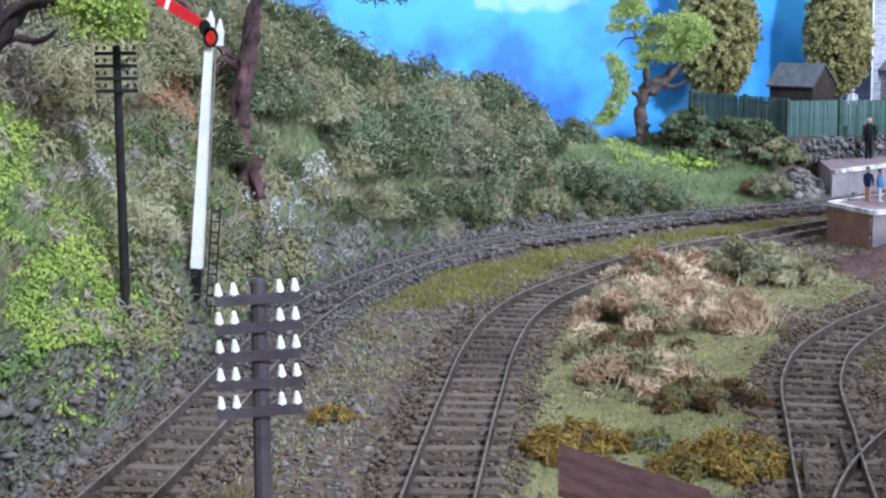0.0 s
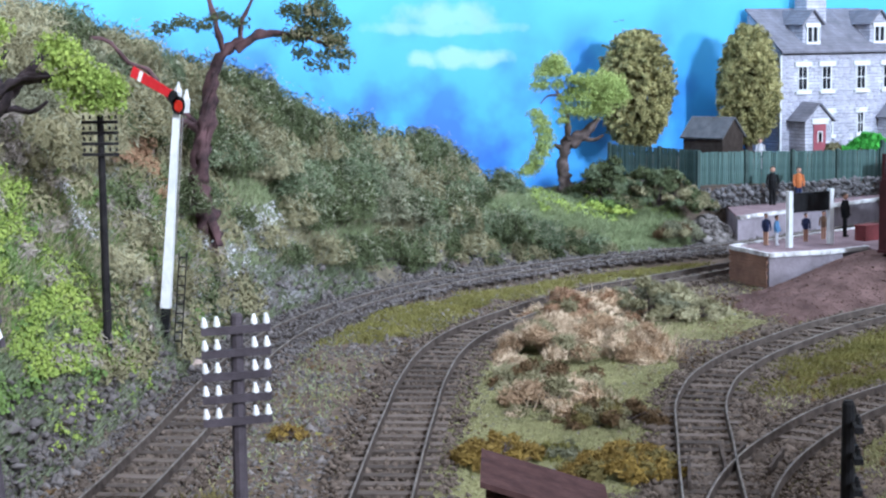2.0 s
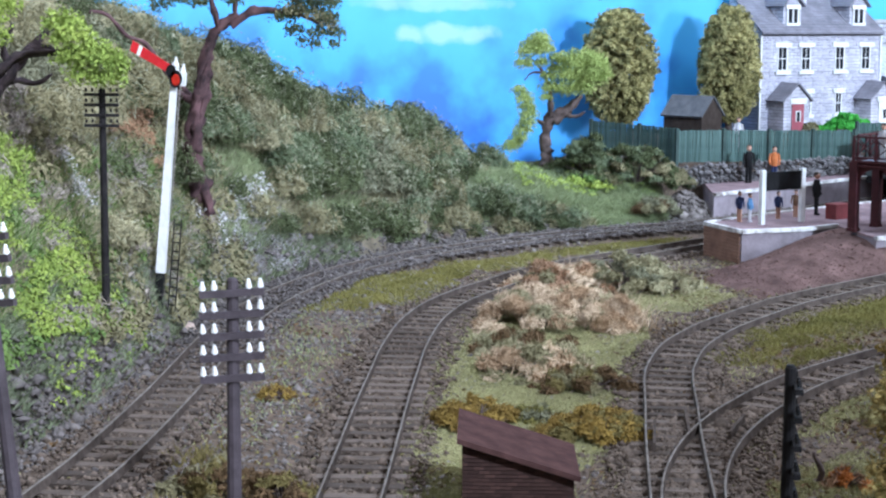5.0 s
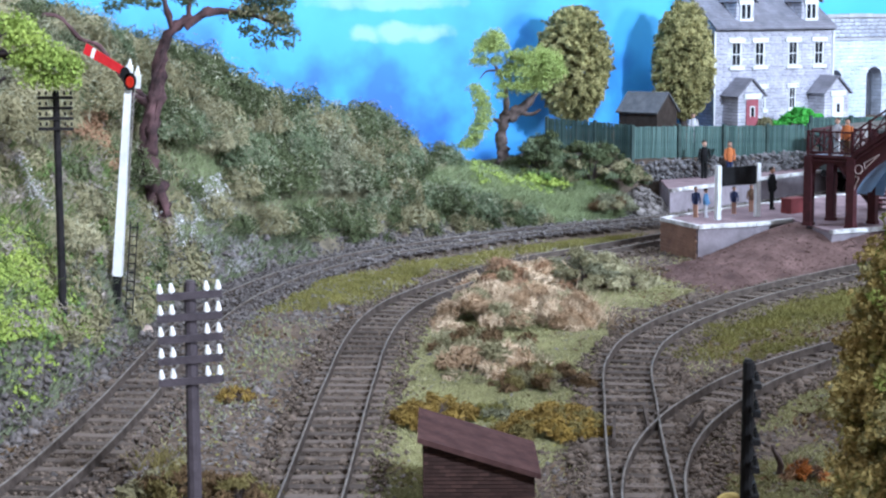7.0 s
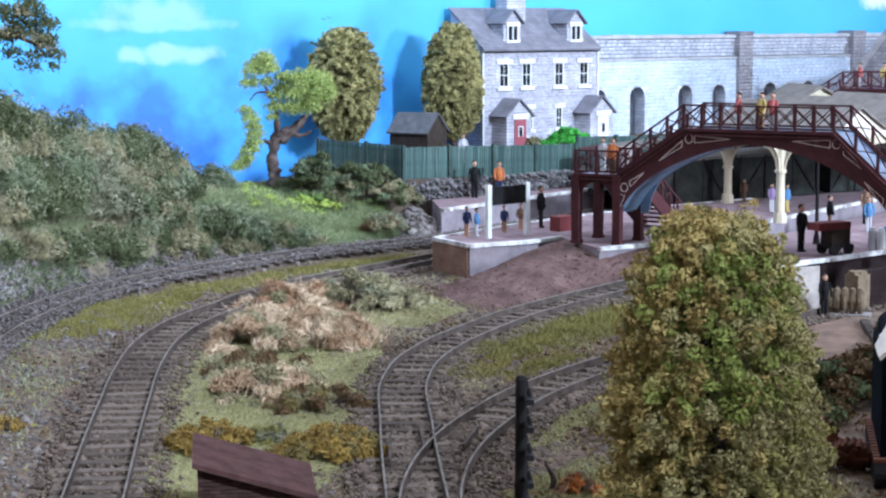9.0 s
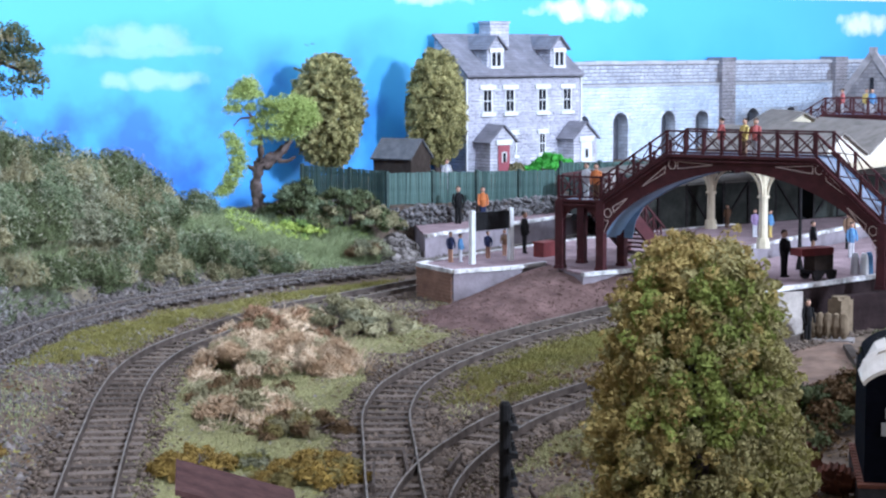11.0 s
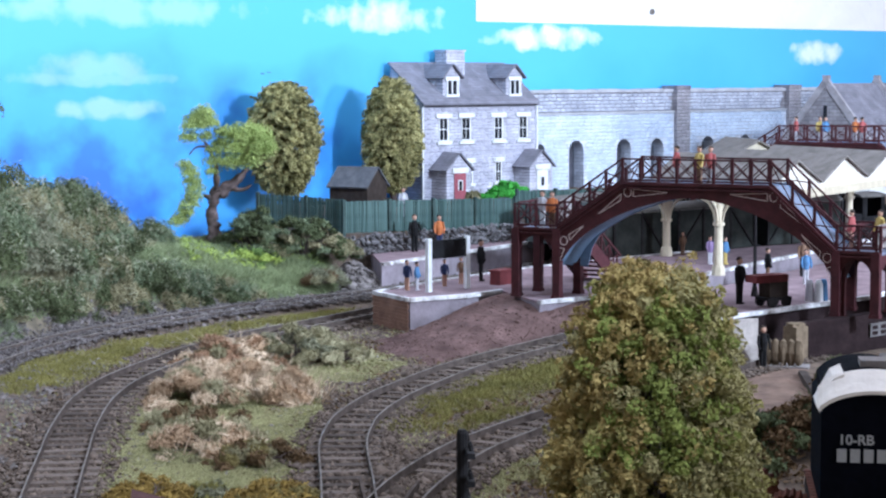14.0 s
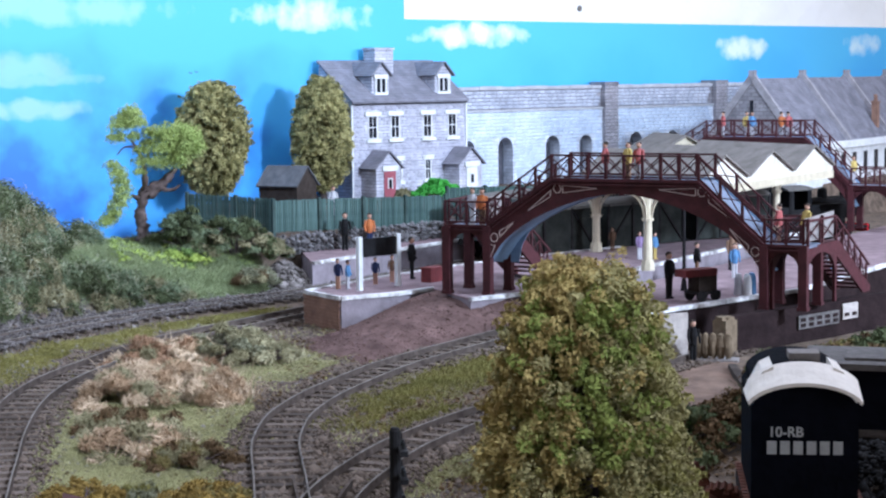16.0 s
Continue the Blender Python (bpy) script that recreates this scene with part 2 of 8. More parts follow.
def mesh_of(name, bm, material):
    bmesh.ops.scale(bm, vec=(CM, CM, CM), verts=bm.verts)
    bmesh.ops.recalc_face_normals(bm, faces=bm.faces)
    me = bpy.data.meshes.new(name)
    bm.to_mesh(me)
    bm.free()
    for m in material if isinstance(material, (list, tuple)) else [material]:
        me.materials.append(m)
    return me


def part(name, bm, material, parent=None, label=""):
    ob = new(name, mesh_of(name, bm, material))
    ob.parent = parent
    return tagged(ob, label)


def solid(name, bm, material, label, category, kind="", group=""):
    return tagged(new(name, mesh_of(name, bm, material)), label, category, group, kind)


def stuff(name, verts, faces, material, label="", category="", parent=None, kind="stuff", smooth=False):
    me = bpy.data.meshes.new(name)
    k = faces.shape[1]
    me.vertices.add(len(verts))
    me.vertices.foreach_set("co", (np.asarray(verts) * CM).astype(np.float32).ravel())
    me.loops.add(len(faces) * k)
    me.loops.foreach_set("vertex_index", faces.astype(np.int32).ravel())
    me.polygons.add(len(faces))
    me.polygons.foreach_set("loop_start", np.arange(0, len(faces) * k, k, dtype=np.int32))
    me.update(calc_edges=True)
    me.materials.append(material)
    if smooth:
        me.polygons.foreach_set("use_smooth", np.ones(len(faces), bool))
    ob = new(name, me)
    ob.parent = parent
    return tagged(ob, label, category, "", kind)


def box(bm, x, y, z, sx, sy, sz, rz=0.0, mi=0, ry=0.0, rx=0.0):
    """A box centred on x, y with its foot at z."""
    m = pose(x, y, z, rx, ry, rz) @ pose(0, 0, sz / 2)
    r = bmesh.ops.create_cube(bm, size=1.0, matrix=m @ Matrix.Diagonal((sx, sy, sz, 1)))
    for f in {f for v in r["verts"] for f in v.link_faces}:
        f.material_index = mi
    return r["verts"]


def bar(bm, a, b, w, h=None, mi=0):
    """A square bar from a to b."""
    a, b = Vector(a), Vector(b)
    d = b - a
    q = d.to_track_quat("Z", "Y").to_matrix().to_4x4() if d.length > 1e-9 else Matrix()
    m = Matrix.Translation((a + b) / 2) @ q @ Matrix.Diagonal((w, h or w, d.length, 1))
    r = bmesh.ops.create_cube(bm, size=1.0, matrix=m)
    for f in {f for v in r["verts"] for f in v.link_faces}:
        f.material_index = mi


def rod(bm, a, b, r0, r1=None, n=8, mi=0):
    a, b = Vector(a), Vector(b)
    d = b - a
    m = Matrix.Translation((a + b) / 2) @ d.to_track_quat("Z", "Y").to_matrix().to_4x4()
    r = bmesh.ops.create_cone(bm, cap_ends=True, segments=n, radius1=r0, radius2=r0 if r1 is None else r1, depth=d.length, matrix=m)
    for f in {f for v in r["verts"] for f in v.link_faces}:
        f.material_index = mi


def ball(bm, x, y, z, r, sz=1.0, n=8, mi=0, sx=1.0, sy=1.0):
    m = Matrix.Translation((x, y, z)) @ Matrix.Diagonal((sx, sy, sz, 1))
    res = bmesh.ops.create_uvsphere(bm, u_segments=n, v_segments=max(4, n // 2 + 1), radius=r, matrix=m)
    for f in {f for v in res["verts"] for f in v.link_faces}:
        f.material_index = mi


def prism(bm, pts, z0, z1, mi=0):
    """A flat outline raised from z0 to z1."""
    low = [bm.verts.new((x, y, z0)) for x, y in pts]
    top = [bm.verts.new((x, y, z1)) for x, y in pts]
    fs = [bm.faces.new(low[::-1]), bm.faces.new(top)]
    n = len(pts)
    for i in range(n):
        fs.append(bm.faces.new((low[i], low[(i + 1) % n], top[(i + 1) % n], top[i])))
    for f in fs:
        f.material_index = mi


def slab(bm, pts, y0, y1, mi=0):
    """An outline in x, z carried from y0 to y1."""
    a = [bm.verts.new((x, y0, z)) for x, z in pts]
    b = [bm.verts.new((x, y1, z)) for x, z in pts]
    fs = [bm.faces.new(a), bm.faces.new(b[::-1])]
    n = len(pts)
    for i in range(n):
        fs.append(bm.faces.new((a[i], b[i], b[(i + 1) % n], a[(i + 1) % n])))
    for f in fs:
        f.material_index = mi


def spline(pts, step=0.25):
    """A smooth line through the points, sampled every step cm."""
    p = np.array(pts, float)
    p = np.vstack([2 * p[0] - p[1], p, 2 * p[-1] - p[-2]])
    out = []
    for i in range(1, len(p) - 2):
        n = max(2, int(np.linalg.norm(p[i + 1] - p[i]) / step))
        u = np.linspace(0, 1, n, endpoint=False)[:, None]
        a, b, c, d = p[i - 1], p[i], p[i + 1], p[i + 2]
        out.append(0.5 * (2 * b + (c - a) * u + (2 * a - 5 * b + 4 * c - d) * u**2 + (3 * b - 3 * c + d - a) * u**3))
    q = np.vstack(out + [p[-2:-1]])
    s = np.concatenate([[0], np.cumsum(np.linalg.norm(np.diff(q, axis=0), axis=1))])
    g = np.arange(0, s[-1], step)
    return np.stack([np.interp(g, s, q[:, k]) for k in range(p.shape[1])], 1)


rng = np.random.default_rng(5)


def shards(P, size, flat=0.0, long=1.6, spread=0.45, normal=None, loose=0.55):
    """Small leaf-like quads of about that size at the points P. flat: 1 lies level; normal: what they face, loosely."""
    n = len(P)
    if normal is not None:
        q = normal + loose * rng.normal(size=(n, 3))
        a = np.cross(q, rng.normal(size=(n, 3)))
        b = np.cross(q, a)
        a /= np.linalg.norm(a, axis=1)[:, None] + 1e-9
        b /= np.linalg.norm(b, axis=1)[:, None] + 1e-9
        s = (size * rng.uniform(1 - spread, 1 + spread, n))[:, None]
        a, b = a * s * long / 2, b * s / 2
        return np.stack([P - a, P - b * 0.9, P + a, P + b], 1).reshape(-1, 3), np.arange(4 * n).reshape(-1, 4)
    a = rng.normal(size=(n, 3))
    a[:, 2] *= 1 - flat
    a /= np.linalg.norm(a, axis=1)[:, None] + 1e-9
    b = rng.normal(size=(n, 3))
    b[:, 2] *= 1 - flat
    b -= a * (a * b).sum(1)[:, None]
    b /= np.linalg.norm(b, axis=1)[:, None] + 1e-9
    s = (size * rng.uniform(1 - spread, 1 + spread, n))[:, None]
    a, b = a * s * long / 2, b * s / 2
    V = np.stack([P - a, P - b * 0.9, P + a, P + b], 1).reshape(-1, 3)
    return V, np.arange(4 * n).reshape(-1, 4)


def blades(P, height, width=0.035, lean=0.5):
    """Upright grass fibres, one triangle each."""
    n = len(P)
    t = rng.uniform(0, 2 * np.pi, n)
    h = height * rng.uniform(0.5, 1.3, n)
    tip = P + np.stack([rng.normal(size=n) * lean * h, rng.normal(size=n) * lean * h, h], 1)
    d = np.stack([np.cos(t), np.sin(t), 0 * t], 1) * width / 2
    return np.stack([P - d, P + d, tip], 1).reshape(-1, 3), np.arange(3 * n).reshape(-1, 3)


def pebbles(P, size, flat=0.7):
    """Irregular stones (squashed, skewed octahedra)."""
    n = len(P)
    base = np.array([[1, 0, 0], [0, 1, 0], [-1, 0, 0], [0, -1, 0], [0, 0, 1], [0, 0, -1]], float)
    f = np.array([[0, 1, 4], [1, 2, 4], [2, 3, 4], [3, 0, 4], [1, 0, 5], [2, 1, 5], [3, 2, 5], [0, 3, 5]])
    s = np.exp(rng.normal(size=n) * 0.42) * size / 2
    V = base[None] * (rng.uniform(0.6, 1.25, (n, 6, 1))) + rng.normal(size=(n, 6, 3)) * 0.22
    V[:, :, 2] *= flat
    t = rng.uniform(0, 2 * np.pi, n)
    c, q = np.cos(t)[:, None], np.sin(t)[:, None]
    X, Y = V[:, :, 0] * c - V[:, :, 1] * q, V[:, :, 0] * q + V[:, :, 1] * c
    V = np.stack([X, Y, V[:, :, 2]], 2) * s[:, None, None] + P[:, None]
    return V.reshape(-1, 3), (f[None] + 6 * np.arange(n)[:, None, None]).reshape(-1, 3)


def bumpy(x, y, scale, seed=0.0):
    """Cheap smooth noise in -1..1 from summed waves, for arrays."""
    r = np.random.default_rng(int(seed * 10) + 11)
    out = 0
    for k in range(7):
        a, ph, f = r.uniform(0, 6.28), r.uniform(0, 6.28), r.uniform(0.6, 2.2) / scale
        out = out + np.sin((x * np.cos(a) + y * np.sin(a)) * f * 2 + ph) / (1 + 0.35 * k)
    return out / 3.2


# ---- lie of the land ----
def smooth(u):
    u = np.clip(u, 0, 1)
    return u * u * (3 - 2 * u)


def terrace_line(x):
    """Front of the raised ground behind the far platform."""
    return np.where(x < 12.2, 114.6, 114.6 + 0.68 * (x - 12.2))


def land(x, y):
    z = -0.42 + 0.05 * bumpy(x, y, 3.0, 1) + 0.03 * bumpy(x, y, 0.9, 2)
    up = smooth((y - terrace_line(x)) / 1.2 + 0.5) * smooth((x + 4) / 8)
    fall = 1 - 0.75 * smooth((y - 117) / 14) * (1 - smooth((x - 5) / 5))
    return z + up * 2.95 * fall


BACK_X, BACK_Y, BACK_K = 10.0, 146.0, 0.6
BACK_DEG = math.degrees(math.atan(BACK_K))


def back_y(x):
    return BACK_Y + BACK_K * (x - BACK_X)


FOOT = spline([(-14.5, 14, -0.45), (-14.0, 36, -0.45), (-13.4, 50, -0.45), (-12.5, 58, -0.45), (-11.9, 66, -0.45), (-11.6, 73.5, -0.45), (-10.6, 79.5, -0.45), (-9.0, 85.6, -0.45),
               (-6.6, 90.5, -0.45), (-3.4, 95.6, -0.45), (-0.4, 99.0, -0.45), (3.5, 102.0, -0.45), (7.5, 104.6, -0.45), (12.0, 108.5, -0.45)], 0.1)
RIDGE = spline([(-37, 14, 8.0), (-35, 36, 11.0), (-32, 50, 13.0), (-29, 60, 14.2), (-26, 68, 14.6), (-23.0, 78, 13.4), (-17.5, 88, 11.2), (-12.6, 95, 8.6),
                (-9.6, 101, 6.5), (-6.3, 104.5, 5.8), (-3.2, 108.5, 4.5), (-0.5, 112, 3.3), (3.5, 114.5, 2.4), (10, 115.5, 2.3)], 0.1)


def along(line, s):
    f = np.clip(s, 0, 1) * (len(line) - 1)
    i = np.minimum(f.astype(int), len(line) - 2)
    return line[i] + (line[i + 1] - line[i]) * (f - i)[:, None]


def hill(s, u):
    """A point of the hillside: s along it from the near end, u up it (0 foot, 1 ridge, above 1 behind it)."""
    a, b = along(FOOT, s), along(RIDGE, s)
    w = np.minimum(u, 1.0)
    p = a + (b - a) * u[:, None]
    power = 0.62 + 0.3 * smooth((s - 0.62) / 0.2)
    rise = 0.06 * np.sin(np.pi * w) + w ** power
    z = a[:, 2] + (b[:, 2] - a[:, 2]) * rise - np.clip(u - 1, 0, 1) * 2.2
    lump = bumpy(p[:, 0], p[:, 1], 2.8, 3) * 0.75 + bumpy(p[:, 0], p[:, 1], 1.1, 4) * 0.3
    p[:, 2] = z + lump * smooth(u / 0.25) * np.minimum(1, (b[:, 2] + 1) / 6)
    return p


_S, _U = np.meshgrid(np.linspace(0, 1, 900), np.linspace(0, 1.2, 240), indexing="ij")
HILL_SAMPLES = hill(_S.ravel(), _U.ravel())


def hill_z(x, y):
    """Height of the hillside at a plan point."""
    d = (HILL_SAMPLES[:, 0] - x) ** 2 + (HILL_SAMPLES[:, 1] - y) ** 2
    return float(HILL_SAMPLES[d.argmin(), 2])


def grid_mesh(nu, nv, fn):
    U, V = np.meshgrid(np.linspace(0, 1, nu), np.linspace(0, 1, nv), indexing="ij")
    P = fn(U.ravel(), V.ravel())
    i = (np.arange(nu - 1)[:, None] * nv + np.arange(nv - 1)[None]).ravel()
    return P, np.stack([i, i + nv, i + nv + 1, i + 1], 1)


def flat_land(u, v):
    x = -60 + 190 * u
    y = 12 + v * (back_y(x) + 1 - 12)
    return np.stack([x, y, land(x, y)], 1)


ground = stuff("ground", *grid_mesh(380, 300, flat_land), M["earth"], "scenic baseboard covered in dark earth and grit", "ground", kind="structure", smooth=True)
hillside = stuff("hillside", *grid_mesh(260, 90, lambda s, u: hill(s, u * 1.9)), M["hill_soil"], "steep soil hillside beside the railway, under scrub", "hill", kind="structure", smooth=True)

# ---- the hall and the backdrop ----
bm = bmesh.new()
L0, L1 = -75.0, 104.0
box(bm, (L0 + 22) / 2, 0.6, 0, 22 - L0, 0.6, 26)
box(bm, (22 + L1) / 2, 0.6, 0, L1 - 22, 0.6, 17.75)
backdrop = part("backdrop", bm, sky_paint())
backdrop.matrix_basis = pose(BACK_X * CM, BACK_Y * CM, 0, 0, 0, BACK_DEG)
for a, z in ((-0.95, 13.1), (-0.35, 13.2)):
    bm = bmesh.new()
    bar(bm, (a - 0.2, 0.29, z + 0.1), (a, 0.29, z), 0.05)
    bar(bm, (a, 0.29, z), (a + 0.2, 0.29, z + 0.07), 0.05)
    part("painted_stroke", bm, M["shed_roof"], backdrop, "thin dark brush stroke")
tagged(backdrop, "board painted as a bright blue sky with dabbed clouds", "backdrop", kind="structure")



bm = bmesh.new()
box(bm, (22.05 + L1) / 2, 0.9, 17.75, L1 - 22.05, 1.2, 26)
fascia = part("wall_fascia", bm, M["hall_paint"])
fascia.matrix_basis = pose(BACK_X * CM, BACK_Y * CM, 0, 0, 0, BACK_DEG)
tagged(fascia, "plain white boarding above the painted sky", "wall", kind="structure")
bm = bmesh.new()
rod(bm, (44.7, 0.35, 19.08), (44.7, 0.2, 19.08), 0.3, n=12)
screw = solid("screw", bm, M["rail_steel"], "round grey screw head in the white boarding", "screw")
screw.matrix_basis = pose(BACK_X * CM, BACK_Y * CM, 0, 0, 0, BACK_DEG)

for nm, x, y, z, sx, sy, sz, m in [("floor", 0, 60, -112, 700, 700, 4, "hall_floor"), ("wall_north", 0, 360, -108, 700, 8, 300, "hall_paint"), ("wall_south", 0, -240, -108, 700, 8, 300, "hall_paint"),
                                   ("wall_east", 354, 60, -108, 8, 592, 300, "hall_paint"), ("wall_west", -354, 60, -108, 8, 592, 300, "hall_paint")]:
    bm = bmesh.new()
    box(bm, x, y, z, sx, sy, sz)
    solid(nm, bm, M[m], "plain painted hall " + nm.split("_")[0], nm.split("_")[0], "structure")
bm = bmesh.new()
box(bm, 20, 90, -4.5, 230, 190, 3.5)
solid("baseboard_table", bm, M["board_timber"], "timber table top that carries the layout", "table", "structure")

# ---- tracks ----
TRACKS = {
    "far": [(-12.6, 20), (-11.5, 40), (-10.7, 48.7), (-10.3, 56.9), (-10.2, 62), (-10.1, 67), (-9.7, 73), (-8.8, 78.5), (-6.7, 85.4), (-3.6, 91.0), (-0.3, 95.0), (3.3, 98.7), (7.5, 102), (12.3, 105.2), (20, 112.9), (40, 134), (57, 151.9)],
    "middle": [(-3.9, 20), (-3.7, 36), (-3.45, 45.7), (-3.28, 56), (-3.15, 61), (-3.0, 66), (-2.55, 71.5), (-1.7, 75.8), (-0.5, 79.2), (0.8, 82.0), (2.2, 85.0), (4.6, 88.7), (8.2, 92.8), (11.6, 96.6), (16, 101.2), (21, 105.5), (27, 109.6), (34, 113.6), (42, 117.6), (52, 122)],
    "siding": [(4.0, 20), (4.75, 38), (5.2, 45.8), (5.65, 52.3), (5.98, 56.2), (6.35, 60.8), (6.8, 63.6), (7.6, 66.8), (9.1, 70.4), (10.8, 73.4), (13.3, 77.3), (16.3, 80.9), (18.6, 83.4), (21, 86), (40, 106), (58, 125)],
    "loop": [(5.0, 40), (5.5, 45.8), (6.0, 48.9), (6.7, 51.6), (7.6, 54.1), (8.75, 56.6), (10.5, 59.8), (12.4, 62.4), (14.6, 65.0), (18, 68.6), (23, 74), (30, 80), (40, 87), (58, 99)],
}
LINES = {k: spline(v, 0.2) for k, v in TRACKS.items()}


def frame_of(line):
    d = np.gradient(line, axis=0)
    d /= np.linalg.norm(d, axis=1)[:, None]
    return d, np.stack([-d[:, 1], d[:, 0]], 1)


def rail(parent, line, off):
    d, n = frame_of(line)
    c = line + n * off
    prof = [(-0.052, -0.27), (-0.02, -0.10), (-0.036, -0.02), (-0.028, 0.0), (0.028, 0.0), (0.036, -0.02), (0.02, -0.10), (0.052, -0.27)]
    bm = bmesh.new()
    rings = []
    for (x, y), (nx, ny) in zip(c[::3], n[::3]):
        rings.append([bm.verts.new((x + nx * a, y + ny * a, h)) for a, h in prof])
    for r0, r1 in zip(rings, rings[1:]):
        for k in range(len(prof) - 1):
            f = bm.faces.new((r0[k], r0[k + 1], r1[k + 1], r1[k]))
            f.material_index = 0 if 2 <= k <= 4 else 1
            f.smooth = True
    return part("rail", bm, [M["rail_steel"], M["rail_rust"]], parent, "worn steel rail with rusty sides")


def sleeper_mesh():
    bm = bmesh.new()
    box(bm, 0, 0, -0.09, 2.6, 0.42, 0.18)
    bmesh.ops.bevel(bm, geom=bm.edges[:], offset=0.03, segments=1)
    return mesh_of("sleeper", bm, mat("sleeper_old", (0.155, 0.125, 0.108), (0.06, 0.047, 0.04), 0.5, 0.95, per_object=True))


SLEEPER = sleeper_mesh()
track_things = {}
for key, line in LINES.items():
    tr = thing("track", 0, 0, 0, label={"far": "weathered double-rail track curving along the foot of the hill", "middle": "weathered rusty track curving between grass and scrub",
                                        "siding": "rusty track that curves towards the platform", "loop": "rusty track branching off at a turnout"}[key], category="track", group="tracks")
    track_things[key] = tr
    if key == "loop":
        rail(tr, line[20:], 0.825), rail(tr, line[20:], -0.825)
    else:
        rail(tr, line, 0.825), rail(tr, line, -0.825)
    d, n = frame_of(line)
    for i in range(0, len(line), 5):
        if key == "loop" and line[i, 1] < 57:
            continue
        if line[i, 1] < 26 or line[i, 0] > 44:
            continue
        sl = new("sleeper", SLEEPER)
        sl.parent = tr
        a = math.degrees(math.atan2(d[i, 1], d[i, 0])) - 90 + rng.normal() * 2.2
        sl.matrix_basis = pose(line[i, 0] * CM, line[i, 1] * CM, -0.36 * CM, 0, 0, a)
# check rails and wing rails at the turnout
bm = bmesh.new()
for a, b in [((6.15, 52.6), (6.35, 55.6)), ((4.95, 51.0), (5.25, 54.0)), ((7.35, 52.6), (8.1, 54.9)), ((6.55, 54.2), (7.05, 55.5))]:
    bar(bm, (*a, -0.12), (*b, -0.12), 0.09, 0.24)
part("check_rail", bm, M["rail_rust"], track_things["siding"])


def track_gap(x, y):
    """Distance to the nearest track's centre line."""
    out = np.full(len(x), 1e9)
    for line in LINES.values():
        q = line[::5]
        for k in range(0, len(x), 20000):
            dd = np.hypot(x[k:k + 20000, None] - q[None, :, 0], y[k:k + 20000, None] - q[None, :, 1]).min(1)
            out[k:k + 20000] = np.minimum(out[k:k + 20000], dd)
    return out


# ---- loose stone: ballast between the rails, grit all over the level ground ----
def strew(n, x0, x1, y0, y1):
    y = y0 + (y1 - y0) * rng.uniform(0, 1, n)
    x = x0 + (x1 - x0) * rng.uniform(0, 1, n)
    return x, y


Q = []
for key, line in LINES.items():
    d, nn = frame_of(line)
    keep = (line[:, 1] > 34) & (line[:, 0] < 30)
    i = rng.choice(np.where(keep)[0], 24000 if key == "far" else 16000)
    off = rng.uniform(-1.9, 1.9, len(i))
    p = line[i] + nn[i] * off[:, None] + rng.normal(size=(len(i), 2)) * 0.1
    z = np.where(np.abs(off) < 0.75, -0.35, -0.33) + rng.uniform(-0.02, 0.05, len(i))
    if key == "far":
        z = z + 0.225 * smooth((p[:, 1] - 58) / 14) * (1 + 0.25 * bumpy(p[:, 0], p[:, 1], 1.2, 71))
    Q.append(np.column_stack([p, z])[np.abs(np.abs(off) - 0.825) > 0.1])
ballast = stuff("ballast", *pebbles(np.vstack(Q[1:]), 0.14), M["stones_brown"], "fine brown-grey stone ballast between the rails", "ballast")
old = Q[0][:, 1] > 62 + 6 * rng.normal(size=len(Q[0]))
stuff("ballast", *pebbles(Q[0][old], 0.11), M["stones_dark"], "dusty dark grey ballast that buries the sleepers", "ballast")
stuff("ballast", *pebbles(Q[0][~old], 0.14), M["stones_brown"], "brown-grey ballast at the foot of the hill", "ballast")
x, y = strew(34000, -14, 14, 36, 98)
k = (track_gap(x, y) > 1.3) & (bumpy(x, y, 4, 6) + 0.25 * rng.normal(size=len(x)) > -0.55) & (x > -14.5 + np.clip(y - 60, 0, 40) * 0.22) & (rng.uniform(size=len(x)) < np.interp(x, [-4, 0, 8], [1.0, 0.3, 0.12]))
x, y = x[k], y[k]
grit = stuff("grit", *pebbles(np.column_stack([x, y, land(x, y) + 0.02]), 0.145), M["stones"], "loose grey stones scattered over the earth", "gravel")
x, y = strew(60000, -13.5, 17, 37, 98)
k = (track_gap(x, y) > 1.2) & (x > -14.0 + np.clip(y - 60, 0, 40) * 0.22)
x, y = x[k], y[k]
k = rng.uniform(size=len(x)) < np.interp(x, [-6, -1], [0.25, 1.0])
x, y = x[k], y[k]
stuff("fine_grit", *pebbles(np.column_stack([x, y, land(x, y) + 0.01]), 0.105), M["stones_brown"], "fine brown grit over the earth", "gravel")
s, u = rng.uniform(0.05, 0.97, 36000), np.abs(rng.normal(size=36000))
u = u * np.interp(s, [0, 0.55, 0.8, 1], [0.045, 0.045, 0.085, 0.06])
p = hill(s, u)
k = bumpy(p[:, 0] + p[:, 1], p[:, 2] * 2, 1.3, 17) + 0.35 * rng.normal(size=len(p)) > np.interp(s, [0.44, 0.5], [-0.45, 0.05])
out = rng.uniform(size=len(p)) < 0.22
p[out, 0] += np.abs(rng.normal(size=out.sum())) * 0.55
p[out, 2] = -0.38
p = p[k | out]
kind = rng.uniform(size=len(p)) + 0.3 * bumpy(p[:, 0] + p[:, 1], p[:, 2] * 2, 0.8, 18)
